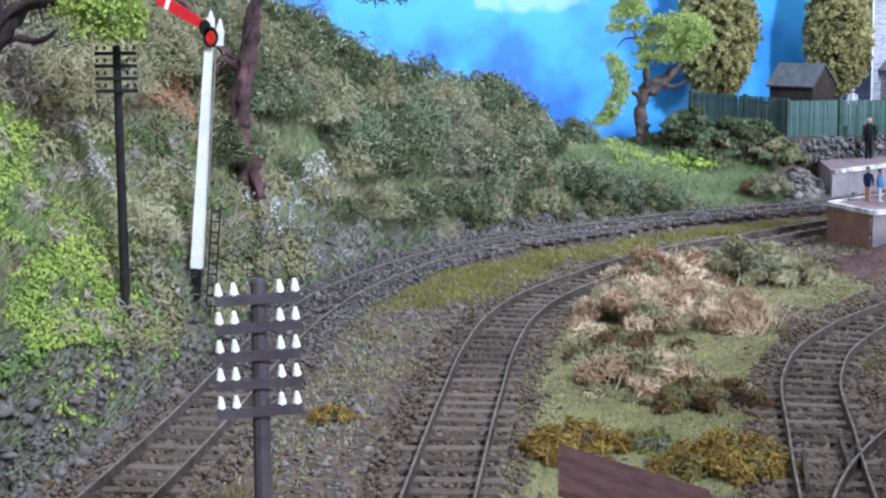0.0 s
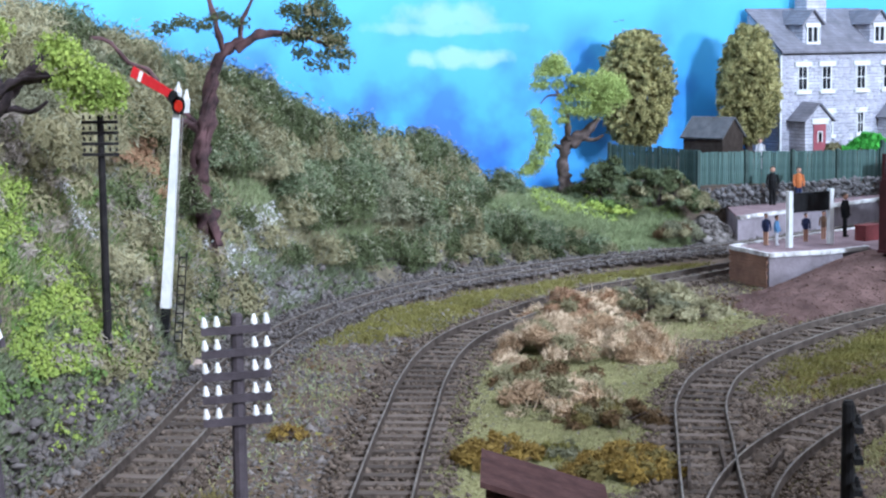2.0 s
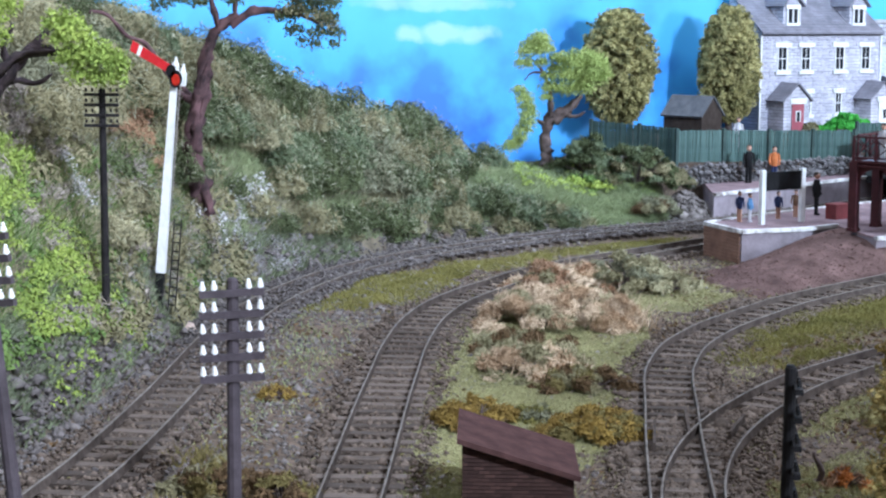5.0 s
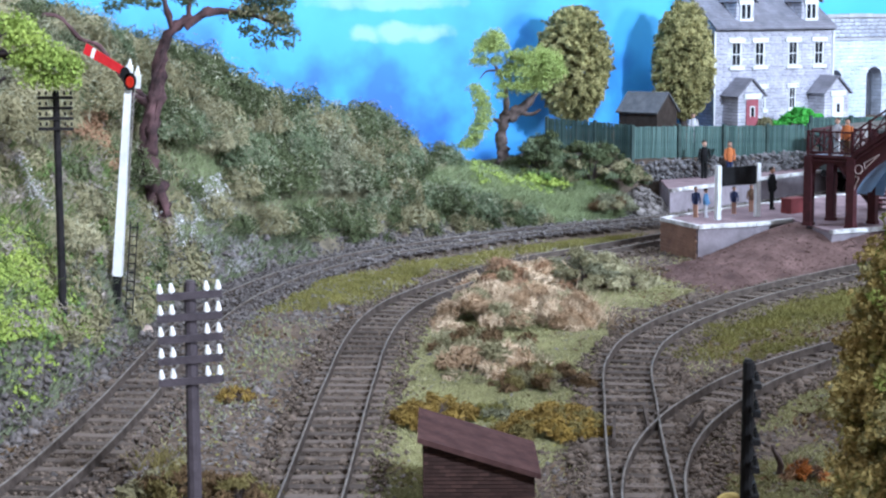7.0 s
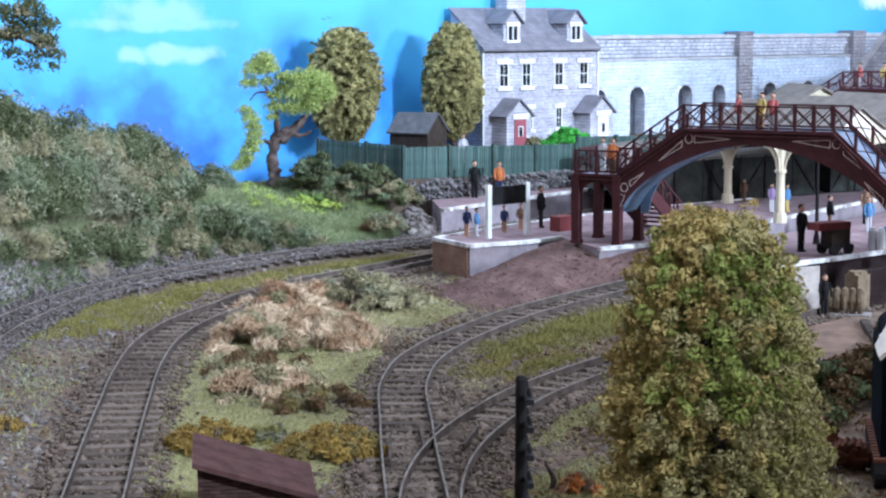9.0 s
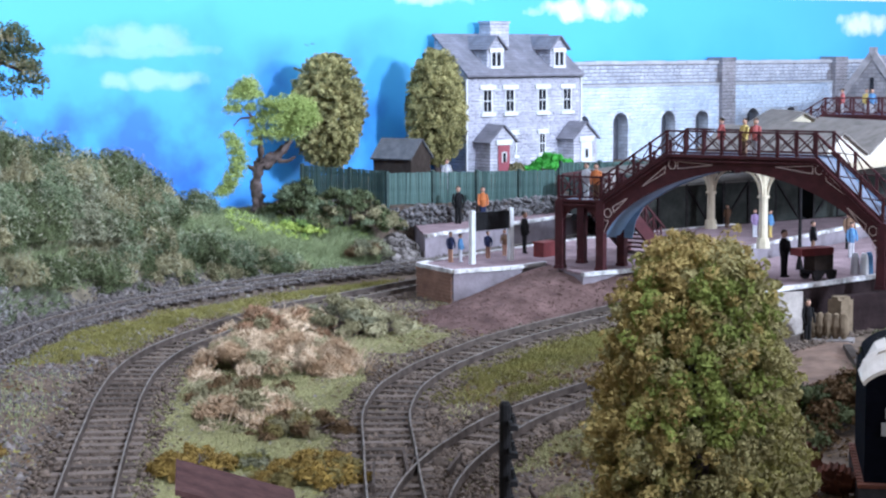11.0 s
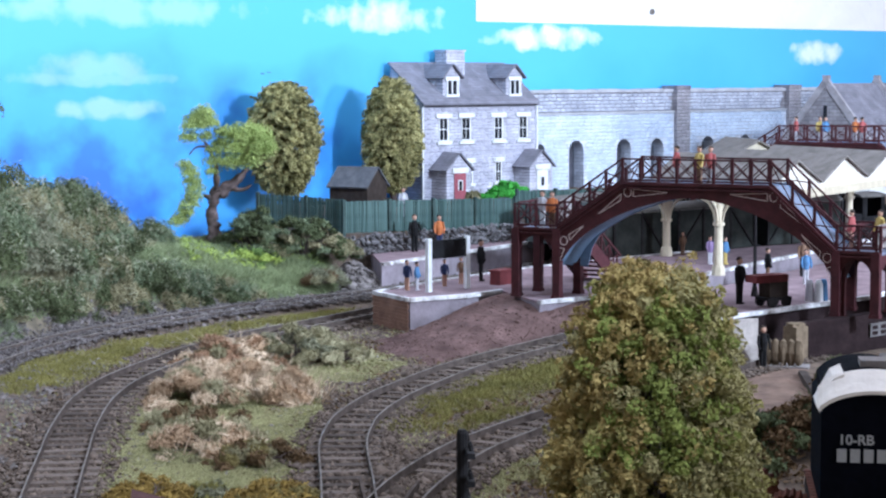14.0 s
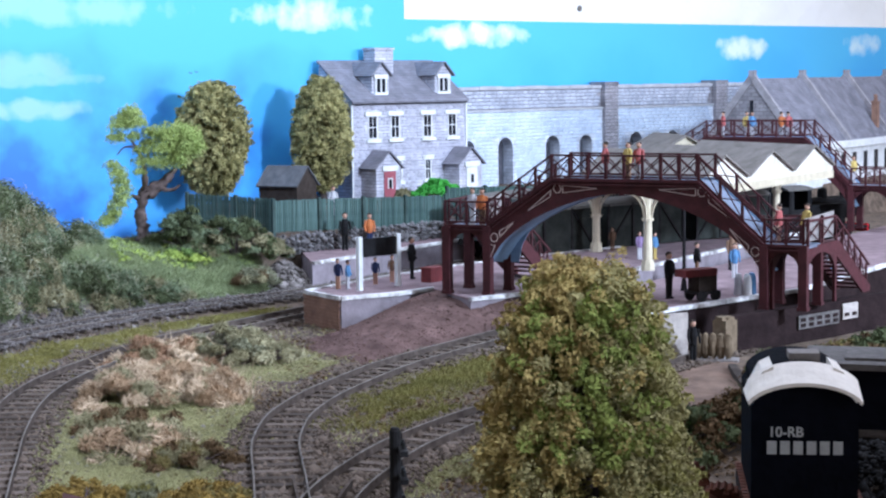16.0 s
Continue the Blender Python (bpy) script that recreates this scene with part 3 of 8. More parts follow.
for lo, hi, size, colour, label in ((-9, 0.58, 0.16, "stones_dark", "broken dark grey rock along the foot of the hill"), (0.58, 0.85, 0.19, "stones", "paler broken rock along the foot of the hill"), (0.85, 9, 0.14, "stones_brown", "brown stone crumbs along the foot of the hill")):
    stuff("rock_debris", *pebbles(p[(kind > lo) & (kind <= hi)] + [0, 0, 0.02], size, 0.8), M[colour], label, "rocks")
s, u = np.concatenate([rng.uniform(0.15, 0.85, 420), rng.uniform(0.22, 0.46, 80)]), np.abs(rng.normal(size=500)) * 0.045
big = hill(s, u)
stuff("boulders", *pebbles(big + [0.25, 0, 0.0], 0.25, 0.7), M["stones_dark"], "larger grey rocks at the foot of the hill", "rocks")


def courses(name, a, b, mortar, wide, high, rough=0.9, angle=0.0):
    """Coursed masonry: blocks of wide x high cm with darker joints, on upright faces."""
    m = bpy.data.materials.new(name)
    m.use_nodes = True
    N, L = m.node_tree.nodes, m.node_tree.links
    p = N["Principled BSDF"]
    p.inputs["Roughness"].default_value = rough
    p.inputs["Specular IOR Level"].default_value = 0.2
    tc = N.new("ShaderNodeTexCoord")
    sep = N.new("ShaderNodeSeparateXYZ")
    L.new(tc.outputs["Object"], sep.inputs[0])
    ad = N.new("ShaderNodeMath")
    ad.operation = "ADD"
    L.new(sep.outputs["X"], ad.inputs[0])
    L.new(sep.outputs["Y"], ad.inputs[1])
    com = N.new("ShaderNodeCombineXYZ")
    L.new(ad.outputs[0], com.inputs[0])
    L.new(sep.outputs["Z"], com.inputs[1])
    br = N.new("ShaderNodeTexBrick")
    br.inputs["Scale"].default_value = 100.0
    br.inputs["Brick Width"].default_value, br.inputs["Row Height"].default_value = wide, high
    br.inputs["Mortar Size"].default_value, br.inputs["Bias"].default_value = high * 0.07, 0.0
    br.inputs["Color1"].default_value, br.inputs["Color2"].default_value, br.inputs["Mortar"].default_value = (*a, 1), (*b, 1), (*mortar, 1)
    L.new(com.outputs[0], br.inputs["Vector"])
    n = N.new("ShaderNodeTexNoise")
    n.inputs["Scale"].default_value, n.inputs["Detail"].default_value = 90, 6
    L.new(tc.outputs["Object"], n.inputs["Vector"])
    mx = N.new("ShaderNodeMix")
    mx.data_type, mx.blend_type = "RGBA", "MULTIPLY"
    mx.inputs["Factor"].default_value = 0.7
    rp = N.new("ShaderNodeValToRGB")
    rp.color_ramp.elements[0].position, rp.color_ramp.elements[1].position = 0.3, 0.62
    rp.color_ramp.elements[0].color = (0.5, 0.5, 0.52, 1)
    L.new(n.outputs["Fac"], rp.inputs["Fac"])
    L.new(br.outputs["Color"], mx.inputs[6])
    L.new(rp.outputs["Color"], mx.inputs[7])
    L.new(mx.outputs[2], p.inputs["Base Color"])
    bp = N.new("ShaderNodeBump")
    bp.inputs["Strength"].default_value, bp.inputs["Distance"].default_value = 0.5, 0.0003
    L.new(br.outputs["Fac"], bp.inputs["Height"])
    bp.invert = True
    L.new(bp.outputs["Normal"], p.inputs["Normal"])
    return m


M["house_courses"] = courses("house_courses", (0.64, 0.65, 0.75), (0.49, 0.50, 0.59), (0.20, 0.20, 0.23), 0.85, 0.27)
M["wall_courses"] = courses("wall_courses", (0.74, 0.81, 0.93), (0.60, 0.67, 0.79), (0.42, 0.47, 0.56), 0.75, 0.33)
M["pier_courses"] = courses("pier_courses", (0.33, 0.32, 0.35), (0.25, 0.24, 0.27), (0.16, 0.16, 0.17), 0.75, 0.33)
M["slate_rows"] = courses("slate_rows", (0.25, 0.25, 0.30), (0.21, 0.21, 0.25), (0.15, 0.15, 0.18), 0.5, 0.22)
M["hut_bricks"] = courses("hut_bricks", (0.075, 0.045, 0.04), (0.05, 0.032, 0.03), (0.03, 0.022, 0.022), 0.28, 0.10)
M["platform_blocks"] = courses("platform_blocks", (0.24, 0.23, 0.25), (0.19, 0.18, 0.195), (0.12, 0.115, 0.12), 0.6, 0.28)

ALONG = Vector((0.69, 0.724))


def run(x, y, d):
    return x + ALONG.x * d, y + ALONG.y * d


M["worn_white"] = mat("worn_white", (0.74, 0.74, 0.76), (0.22, 0.20, 0.20), 0.9, 0.8, ramp=(0.36, 0.56))


M["lilac_render"] = mat("lilac_render", (0.29, 0.255, 0.295), (0.17, 0.145, 0.165), 1.6, 0.9, fine=0.15, ramp=(0.3, 0.6))


# ---- platforms ----
def platform(name, pts, label, edge, face="platform_blocks"):
    ob = thing(name, 0, 0, 0, label=label, category="platform", kind="structure")
    bm = bmesh.new()
    prism(bm, pts, -0.6, 1.22)
    part("platform_wall", bm, M[face], ob)
    cx, cy = sum(p[0] for p in pts) / len(pts), sum(p[1] for p in pts) / len(pts)
    bm = bmesh.new()
    prism(bm, pts, 1.22, 1.34)
    part("platform_surface", bm, M["platform_top"], ob)
    for a, b in edge:
        bm = bmesh.new()
        bar(bm, (*a, 1.31), (*b, 1.31), 0.26, 0.2)
        bmesh.ops.bevel(bm, geom=bm.edges[:], offset=0.03, segments=1)
        bmesh.ops.subdivide_edges(bm, edges=[e for e in bm.edges if e.calc_length() > 2], cuts=14)
        for v in bm.verts:
            v.co += Vector((noise.noise(v.co * 2.1), noise.noise(v.co * 1.7 + Vector((5, 0, 0))), 0)) * 0.07
        part("platform_edging", bm, M["worn_white"], ob, "whitewashed worn platform edge")
    return ob


island = [(11.6, 94.0), (13.0, 90.5), (16.1, 91.6), (18.3, 93.3), (19.3, 88.2), (22.3, 89.6), run(22.3, 89.6, 42), (46.5, 117.6), (41, 115.2), (34.6, 112.1), (27.8, 108.2), (22.0, 104.2), (16.6, 99.3)]
platform("platform_island", island, "grey island platform with whitewashed edges and a brick ramp end", [(island[0], island[1]), (island[1], island[2]), (island[2], island[3]), (island[4], island[5]), (island[5], island[6]), (island[0], island[12]), (island[12], island[11]), (island[11], island[10]), (island[10], island[9])], "lilac_render")
far = [run(12.2, 106.8, 2.4), run(12.2, 106.8, 52), run(10.4, 113.5, 52), run(10.4, 113.5, 5.4)]
platform("platform_far", far, "grey far platform with whitewashed edge below a rubble wall", [(far[0], far[1])], "lilac_render")
near_p = [(24.0, 79.6), (27.4, 81.3), (36.8, 87.2), run(36.8, 87.2, 35), run(31.0, 93.5, 40), run(24.3, 86.6, 0)]
platform("platform_near", near_p, "wide grey station platform with a whitewashed edge", [(near_p[0], near_p[1]), (near_p[1], near_p[2]), (near_p[2], near_p[3])], "purple_wall")
# brick end of the island platform
bm = bmesh.new()
for i in range(26):
    for j in range(9):
        a = Vector(island[0]).lerp(Vector(island[1]), (i + 0.5 * (j % 2)) / 26.5)
        box(bm, a.x - 0.05, a.y - 0.02, -0.45 + j * 0.185, 0.09, 0.12, 0.165, math.degrees(math.atan2(-3.5, 1.4)) + 90)
part("platform_end", bm, M["brown_brick"], None)
tagged(bpy.data.objects["platform_end"], "brown brick ramp end of the island platform", "brickwork", kind="structure")


# earth bank below the platform tip
def bank_fn(u, v):
    top = spline([(12.6, 89.8, -0.35), (14.6, 90.6, 0.3), (16.6, 91.4, 1.0), (18.6, 92.4, 1.33), (20.4, 90.0, 1.33), (23.5, 90.2, 1.25), (27, 93.5, 0.9)], 0.1)
    low = spline([(9.6, 87.2, -0.5), (10.2, 83.6, -0.5), (12.4, 79.7, -0.5), (15.0, 82.0, -0.5), (18.0, 84.8, -0.5), (20.6, 87.4, -0.5), (25, 91.9, -0.5)], 0.1)
    a, b = along(low, u), along(top, u)
    p = a + (b - a) * v[:, None]
    p[:, 2] += (0.14 * bumpy(p[:, 0], p[:, 1], 1.4, 8) + 0.07 * bumpy(p[:, 0], p[:, 1], 0.5, 9)) * np.sin(np.pi * v)
    return p


stuff("earth_bank", *grid_mesh(140, 50, bank_fn), M["red_earth"], "bare reddish earth bank sloping down from the platform", "bank", kind="structure", smooth=True)
u, v = rng.uniform(0, 1, 5200), rng.uniform(0, 1, 5200) ** 1.2
stuff("bank_rubble", *pebbles(bank_fn(u, v), 0.075), M["stones_red"], "crumbs of earth and stone on the bare bank", "gravel")

# broken rock and earth that slopes up to the end of the far platform
t, q = rng.uniform(0, 2 * np.pi, 2600), np.sqrt(rng.uniform(0, 1, 2600))
P3 = np.stack([12.3 + 1.9 * q * np.cos(t), 110.6 + 3.2 * q * np.sin(t), -0.4 + 1.75 * (1 - q ** 1.5) * rng.uniform(0.7, 1.0, 2600)], 1)
stuff("rock_slope", *pebbles(P3, 0.24, 0.8), M["stones"], "broken grey-brown rock heaped against the platform end", "rocks")

# ---- rubble wall and green fence behind the far platform ----
wall_line = [(11.8, 114.0)] + [(12.2 + 0.5 * k, 114.0 + 0.34 * k) for k in range(0, 58)]
P3 = []
for (x0, y0), (x1, y1) in zip(wall_line, wall_line[1:]):
    for k in range(52):
        t = rng.uniform()
        P3.append((x0 + (x1 - x0) * t + 0.1 * rng.normal(), y0 + (y1 - y0) * t - 0.1 + 0.12 * rng.normal(), rng.uniform(1.3, 2.55)))
rubble = stuff("rubble_wall", *pebbles(np.array(P3), 0.25, 0.8), M["wall_rubble"], "dark dry-stone rubble wall behind the far platform", "stone wall", kind="structure")


def fence(name, pts, z0, z1, height, label):
    ob = thing(name, 0, 0, 0, label=label, category="fence", group="garden fence")
    slat_w = 0.122
    for (xa, ya), (xb, yb) in zip(pts, pts[1:]):
        a, b = Vector((xa, ya)), Vector((xb, yb))
        n = int((b - a).length / 0.165)
        ang = math.degrees(math.atan2(yb - ya, xb - xa))
        me = None
        for k in range(n):
            p = a.lerp(b, (k + 0.5) / n)
            z = z0 + (z1 - z0) * (k + 0.5) / n
            if me is None:
                bm = bmesh.new()
                box(bm, 0, 0, 0, slat_w, 0.06, height)
                me = mesh_of("slat", bm, M["fence_slat"])
            sl = new("slat", me)
            sl.parent = ob
            sl.matrix_basis = pose(p.x * CM, p.y * CM, (z + 0.02 * rng.normal()) * CM, 0, rng.normal() * 0.6, ang)
        for k in range(0, n + 1, 24):
            p = a.lerp(b, k / n)
            bm = bmesh.new()
            box(bm, p.x, p.y - 0.08, z0 + (z1 - z0) * k / n - 0.3, 0.22, 0.2, height + 0.42, ang)
            part("post", bm, M["fence_green"], ob)
        for h in (0.35, height - 0.35):
            bm = bmesh.new()
            bar(bm, (a.x, a.y + 0.1, z0 + h), (b.x, b.y + 0.1, z1 + h), 0.14)
            part("fence_rail", bm, M["fence_green"], ob)
    return ob


M["fence_slat"] = mat("fence_slat", (0.10, 0.17, 0.16), (0.05, 0.095, 0.09), 0.7, 0.85, per_object=True)
fence("fence", [(7.0, 119.8), (12.2, 115.0)], 2.9, 2.75, 2.15, "dark green close-boarded timber fence on the bank")
fence("fence", [(12.2, 115.0), (25.5, 124.0), (38, 132.5)], 2.72, 2.2, 2.05, "long dark green close-boarded timber fence above the rubble wall")


# ---- garden shed ----
def shed():
    ob = thing("shed", 13.45, 128.9, 2.35, -38, "dark creosoted timber garden shed with a felt roof", "shed")
    bm = bmesh.new()
    box(bm, 2.3, 0, 0, 4.55, 3.34, 2.66)
    core = part("shed_wall", bm, M["shed_brown"], ob)
    for k in range(14):
        for y, deg, x, w in ((-1.7, 0, 2.3, 4.6), (1.7, 0, 2.3, 4.6), (0, 90, 0, 3.4), (0, 90, 4.6, 3.4)):
            bm = bmesh.new()
            box(bm, x, y, k * 0.19, w, 0.06, 0.17, deg)
            part("plank", bm, M["shed_brown"], core)
    bm = bmesh.new()
    slab(bm, [(-1.7, 2.6), (0, 3.75), (1.7, 2.6)], 0, 4.6)
    bmesh.ops.rotate(bm, verts=bm.verts, cent=(0, 0, 0), matrix=Matrix.Rotation(-math.pi / 2, 3, "Z"))
    part("gable", bm, M["shed_brown"], ob)
    for s in (1, -1):
        bm = bmesh.new()
        box(bm, 2.3, s * 0.98, 3.07, 5.0, 2.35, 0.12, rx=-s * 34)
        part("roof_panel", bm, M["shed_roof"], ob, "grey felt roof slope")
    ob.scale = (0.68, 0.80, 1.06)


shed()


# ---- stone houses ----
def sash(parent, x, z0, z1, w, y=-0.02, arched=False):
    win = new("window")
    win.parent = parent
    win.matrix_basis = pose(x * CM, y * CM, z0 * CM)
    h = z1 - z0
    bm = bmesh.new()
    box(bm, 0, 0.0, 0.3, w * 0.55, 0.08, h - 0.6)
    part("pane", bm, M["window_dark"], win)
    bm = bmesh.new()
    ww = w * 0.55
    for sx in (-1, 1):
        box(bm, sx * ww / 2, 0, 0.3, 0.12 if sx > 0 else 0.07, 0.14, h - 0.6)
    box(bm, 0, 0, 0.3, 0.055, 0.1, h - 0.6)
    for k in (0, 0.5, 1):
        box(bm, 0, 0, 0.3 + (h - 0.72) * k, ww, 0.11, 0.08)
    part("frame", bm, M["white_paint"], win)
    bm = bmesh.new()
    box(bm, 0, -0.04, h - 0.36, w, 0.26, 0.36)
    if arched:
        bmesh.ops.bevel(bm, geom=[e for e in bm.edges if abs(e.verts[0].co.x - e.verts[1].co.x) < 1e-6 and e.verts[0].co.z > h - 0.1 and e.verts[1].co.z > h - 0.1], offset=0.25, segments=4)
    part("lintel", bm, M["white_paint"], win)
    bm = bmesh.new()
    box(bm, 0, -0.08, 0, w * 0.9, 0.3, 0.26)
    part("sill", bm, M["white_paint"], win)
    return win


def houses():
    ob = thing("house", 22.5, 148.0, 2.2, BACK_DEG, "pair of grey stone terraced cottages with slate roof and dormers", "house")
    global house_wall
    W, D, E, R = 12.8, 4.4, 8.55, 11.75
    bm = bmesh.new()
    prism(bm, [(0, 0), (W, 0), (W, D), (0, D)], 0, E)
    house_wall = part("wall", bm, M["house_courses"], ob)
    bm = bmesh.new()
    slab(bm, [(0, E), (D, R - 0.1), (D, E)], 0, -W)
    bmesh.ops.rotate(bm, verts=bm.verts, cent=(0, 0, 0), matrix=Matrix.Rotation(math.pi / 2, 3, "Z"))
    part("gable", bm, M["house_courses"], ob)
    bm = bmesh.new()
    vs = [(-0.25, -0.35, E - 0.30), (W + 0.25, -0.35, E - 0.30), (W + 0.25, D, R), (-0.25, D, R)]
    lo = [bm.verts.new(v) for v in vs]
    hi = [bm.verts.new((x, y, z + 0.16)) for x, y, z in vs]
    bm.faces.new(lo[::-1]), bm.faces.new(hi)
    for i in range(4):
        bm.faces.new((lo[i], lo[(i + 1) % 4], hi[(i + 1) % 4], hi[i]))
    roof = part("roof", bm, M["slate_rows"], ob)
    bm = bmesh.new()
    box(bm, 5.9, D - 0.9, R - 1.4, 2.1, 1.5, 2.45)
    box(bm, 5.9, D - 0.9, R + 1.05, 2.3, 1.7, 0.18)
    part("chimney", bm, M["house_courses"], ob)
    bm = bmesh.new()
    box(bm, W / 2, -0.16, E - 0.42, W + 0.3, 0.12, 0.14)
    part("gutter", bm, M["dark_iron"], ob)
    for x in (2.15, 4.65, 8.35, 11.25):
        sash(ob, x, 4.95, 7.55, 1.7)
    sash(ob, 5.0, 1.3, 3.7, 1.2, arched=True)
    sash(ob, 8.35, 1.3, 3.7, 1.2, arched=True)
    # dormers
    for x in (3.55, 10.75):
        d = new("dormer")
        d.parent = ob
        d.matrix_basis = pose(x * CM, 0.55 * CM, (E + 0.5) * CM)
        d.scale = (1.12, 1.12, 1.05)
        bm = bmesh.new()
        prism(bm, [(-0.85, 0), (0.85, 0), (0.85, 2.4), (-0.85, 2.4)], -0.2, 1.5)
        slab(bm, [(-0.85, 1.5), (0.85, 1.5), (0, 2.45)], 0, 3.0)
        part("dormer_wall", bm, M["house_courses"], d)
        for s in (-1, 1):
            bm = bmesh.new()
            box(bm, s * 0.52, 1.4, 1.93, 1.55, 3.4, 0.1, ry=s * 48)
            part("dormer_roof", bm, M["slate_rows"], d)
        for nm, m, b in (("pane", "window_dark", (0, -0.04, 0.1, 0.95, 0.06, 1.2)), ("jamb", "white_paint", (-0.5, -0.08, 0.1, 0.12, 0.1, 1.1)), ("jamb", "white_paint", (0.5, -0.08, 0.1, 0.12, 0.1, 1.1)),
                         ("glazing_bar", "white_paint", (0, -0.08, 0.16, 0.12, 0.1, 1.04)), ("lintel", "white_paint", (0, -0.1, 1.2, 1.35, 0.16, 0.32)), ("sill", "white_paint", (0, -0.1, -0.1, 1.3, 0.18, 0.2))):
            bm = bmesh.new()
            box(bm, *b)
            part(nm, bm, M[m], d)
    # porches with doors
    for x, dm, nm in ((2.15, "pink_door", "pink panelled door"), (11.6, "white_paint", "white door")):
        pr = new("porch")
        pr.parent = ob
        pr.matrix_basis = pose(x * CM, 0, 0.2 * CM)
        bm = bmesh.new()
        prism(bm, [(-1.35, -2.0), (1.35, -2.0), (1.35, 0.05), (-1.35, 0.05)], 0, 2.7)
        slab(bm, [(-1.35, 2.7), (1.35, 2.7), (0, 3.95)], -2.0, 0.05)
        part("porch_wall", bm, M["house_courses"], pr)
        for s in (-1, 1):
            bm = bmesh.new()
            box(bm, s * 0.78, -1.0, 3.30, 2.15, 2.5, 0.12, ry=s * 43)
            part("porch_roof", bm, M["slate_rows"], pr)
        bm = bmesh.new()
        box(bm, 0.1, -2.03, 0.05, 1.25, 0.1, 2.35)
        part("door", bm, M[dm], pr, nm)
        bm = bmesh.new()
        box(bm, 0.1, -2.09, 1.0, 0.34, 0.05, 0.75, mi=1)
        for sx in (-0.22, 0.22):
            box(bm, 0.1 + sx, -2.1, 0.95, 0.09, 0.06, 0.85)
        box(bm, 0.1, -2.1, 2.42, 1.75, 0.14, 0.42)
        box(bm, 0.1, -2.1, 1.75, 0.5, 0.06, 0.09)
        part("door_light", bm, [M["white_paint"], M["window_dark"]], pr)
    for x in (-0.12, W + 0.12):
        bm = bmesh.new()
        box(bm, x, -0.05, 0, 0.16, 0.14, E - 0.4)
        part("drainpipe", bm, M["white_paint"], ob)
    return ob


houses()


# recess shade put into the colour: a much darker copy of the wall stone
M["recess_shade"] = mat("recess_shade", (0.10, 0.105, 0.13), (0.06, 0.062, 0.08), 0.8, 0.95)


# ---- tall retaining wall ----
def arched_wall():
    ob = thing("retaining_wall", BACK_X, BACK_Y, 0, BACK_DEG, "tall pale grey stone retaining wall with arched recesses and piers", "stone wall", kind="structure")
    global tall_wall
    tall_wall = ob
    x0, x1, top = 26.5, 86.0, 11.35
    arches = [(28.0, 1.5), (32.7, 1.9), (39.0, 1.9), (43.6, 1.8), (50.9, 1.9), (56.5, 1.9), (68, 1.9), (74, 1.9), (80, 1.9)]
    edges = [x0]
    for c, w in arches:
        edges += [c - w / 2, c + w / 2]
    edges.append(x1)
    for i in range(0, len(edges), 2):
        bm = bmesh.new()
        box(bm, (edges[i] + edges[i + 1]) / 2, -0.9, 0.5, edges[i + 1] - edges[i], 1.3, 9.0)
        part("wall_bay", bm, M["wall_courses"], ob)
    for c, w in arches:
        h = 6.0
        bm = bmesh.new()
        r = w / 2
        pts = [(c - r, 9.5), (c - r, h)] + [(c - r * math.cos(a), h + r * math.sin(a)) for a in np.linspace(0, math.pi, 9)[1:-1]] + [(c + r, h), (c + r, 9.5)]
        slab(bm, pts, -1.55, -0.25)
        part("arch", bm, M["wall_courses"], ob)
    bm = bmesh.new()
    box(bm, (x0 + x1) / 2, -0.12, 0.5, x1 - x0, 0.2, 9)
    part("recess_back", bm, M["recess_shade"], ob)
    bm = bmesh.new()
    box(bm, (x0 + x1) / 2, -0.8, 9.5, x1 - x0, 1.1, top - 9.5)
    part("parapet", bm, M["pier_courses"], ob)
    bm = bmesh.new()
    for k in range(int((x1 - x0) / 3)):
        box(bm, x0 + 1.5 + k * 3, -0.8, top, 2.95, 1.35, 0.28 + 0.05 * (k % 2))
    part("coping", bm, M["wall_stone"], ob)
    bm = bmesh.new()
    box(bm, (x0 + x1) / 2, -1.6, 9.35, x1 - x0, 0.14, 0.18)
    part("string_course", bm, M["wall_stone"], ob)
    for c in (46.9, 63.9, 82):
        bm = bmesh.new()
        box(bm, c, -1.0, 0.5, 1.9, 1.9, 11.2)
        box(bm, c, -1.0, 11.7, 2.0, 2.0, 0.25)
        part("pier", bm, M["pier_courses"], ob)


arched_wall()


# ---- station name board ----
def name_board():
    ob = thing("station_board", 14.42, 93.33, 1.34, math.degrees(math.atan2(1.43, 2.31)), "black station board between two white posts", "sign")
    W = 2.72
    for x in (0, W):
        bm = bmesh.new()
        box(bm, x, 0, 0, 0.26, 0.24, 2.85)
        bmesh.ops.bevel(bm, geom=bm.edges[:], offset=0.03, segments=1)
        part("post", bm, M["white_paint"], ob, "white painted post")
    bm = bmesh.new()
    box(bm, W / 2, 0, 1.75, W - 0.26, 0.12, 0.98)
    part("panel", bm, M["black_paint"], ob, "blank black panel")


name_board()


M["pink_line"] = mat("pink_line", (0.66, 0.54, 0.52), (0.50, 0.39, 0.38), 0.5, 0.7)


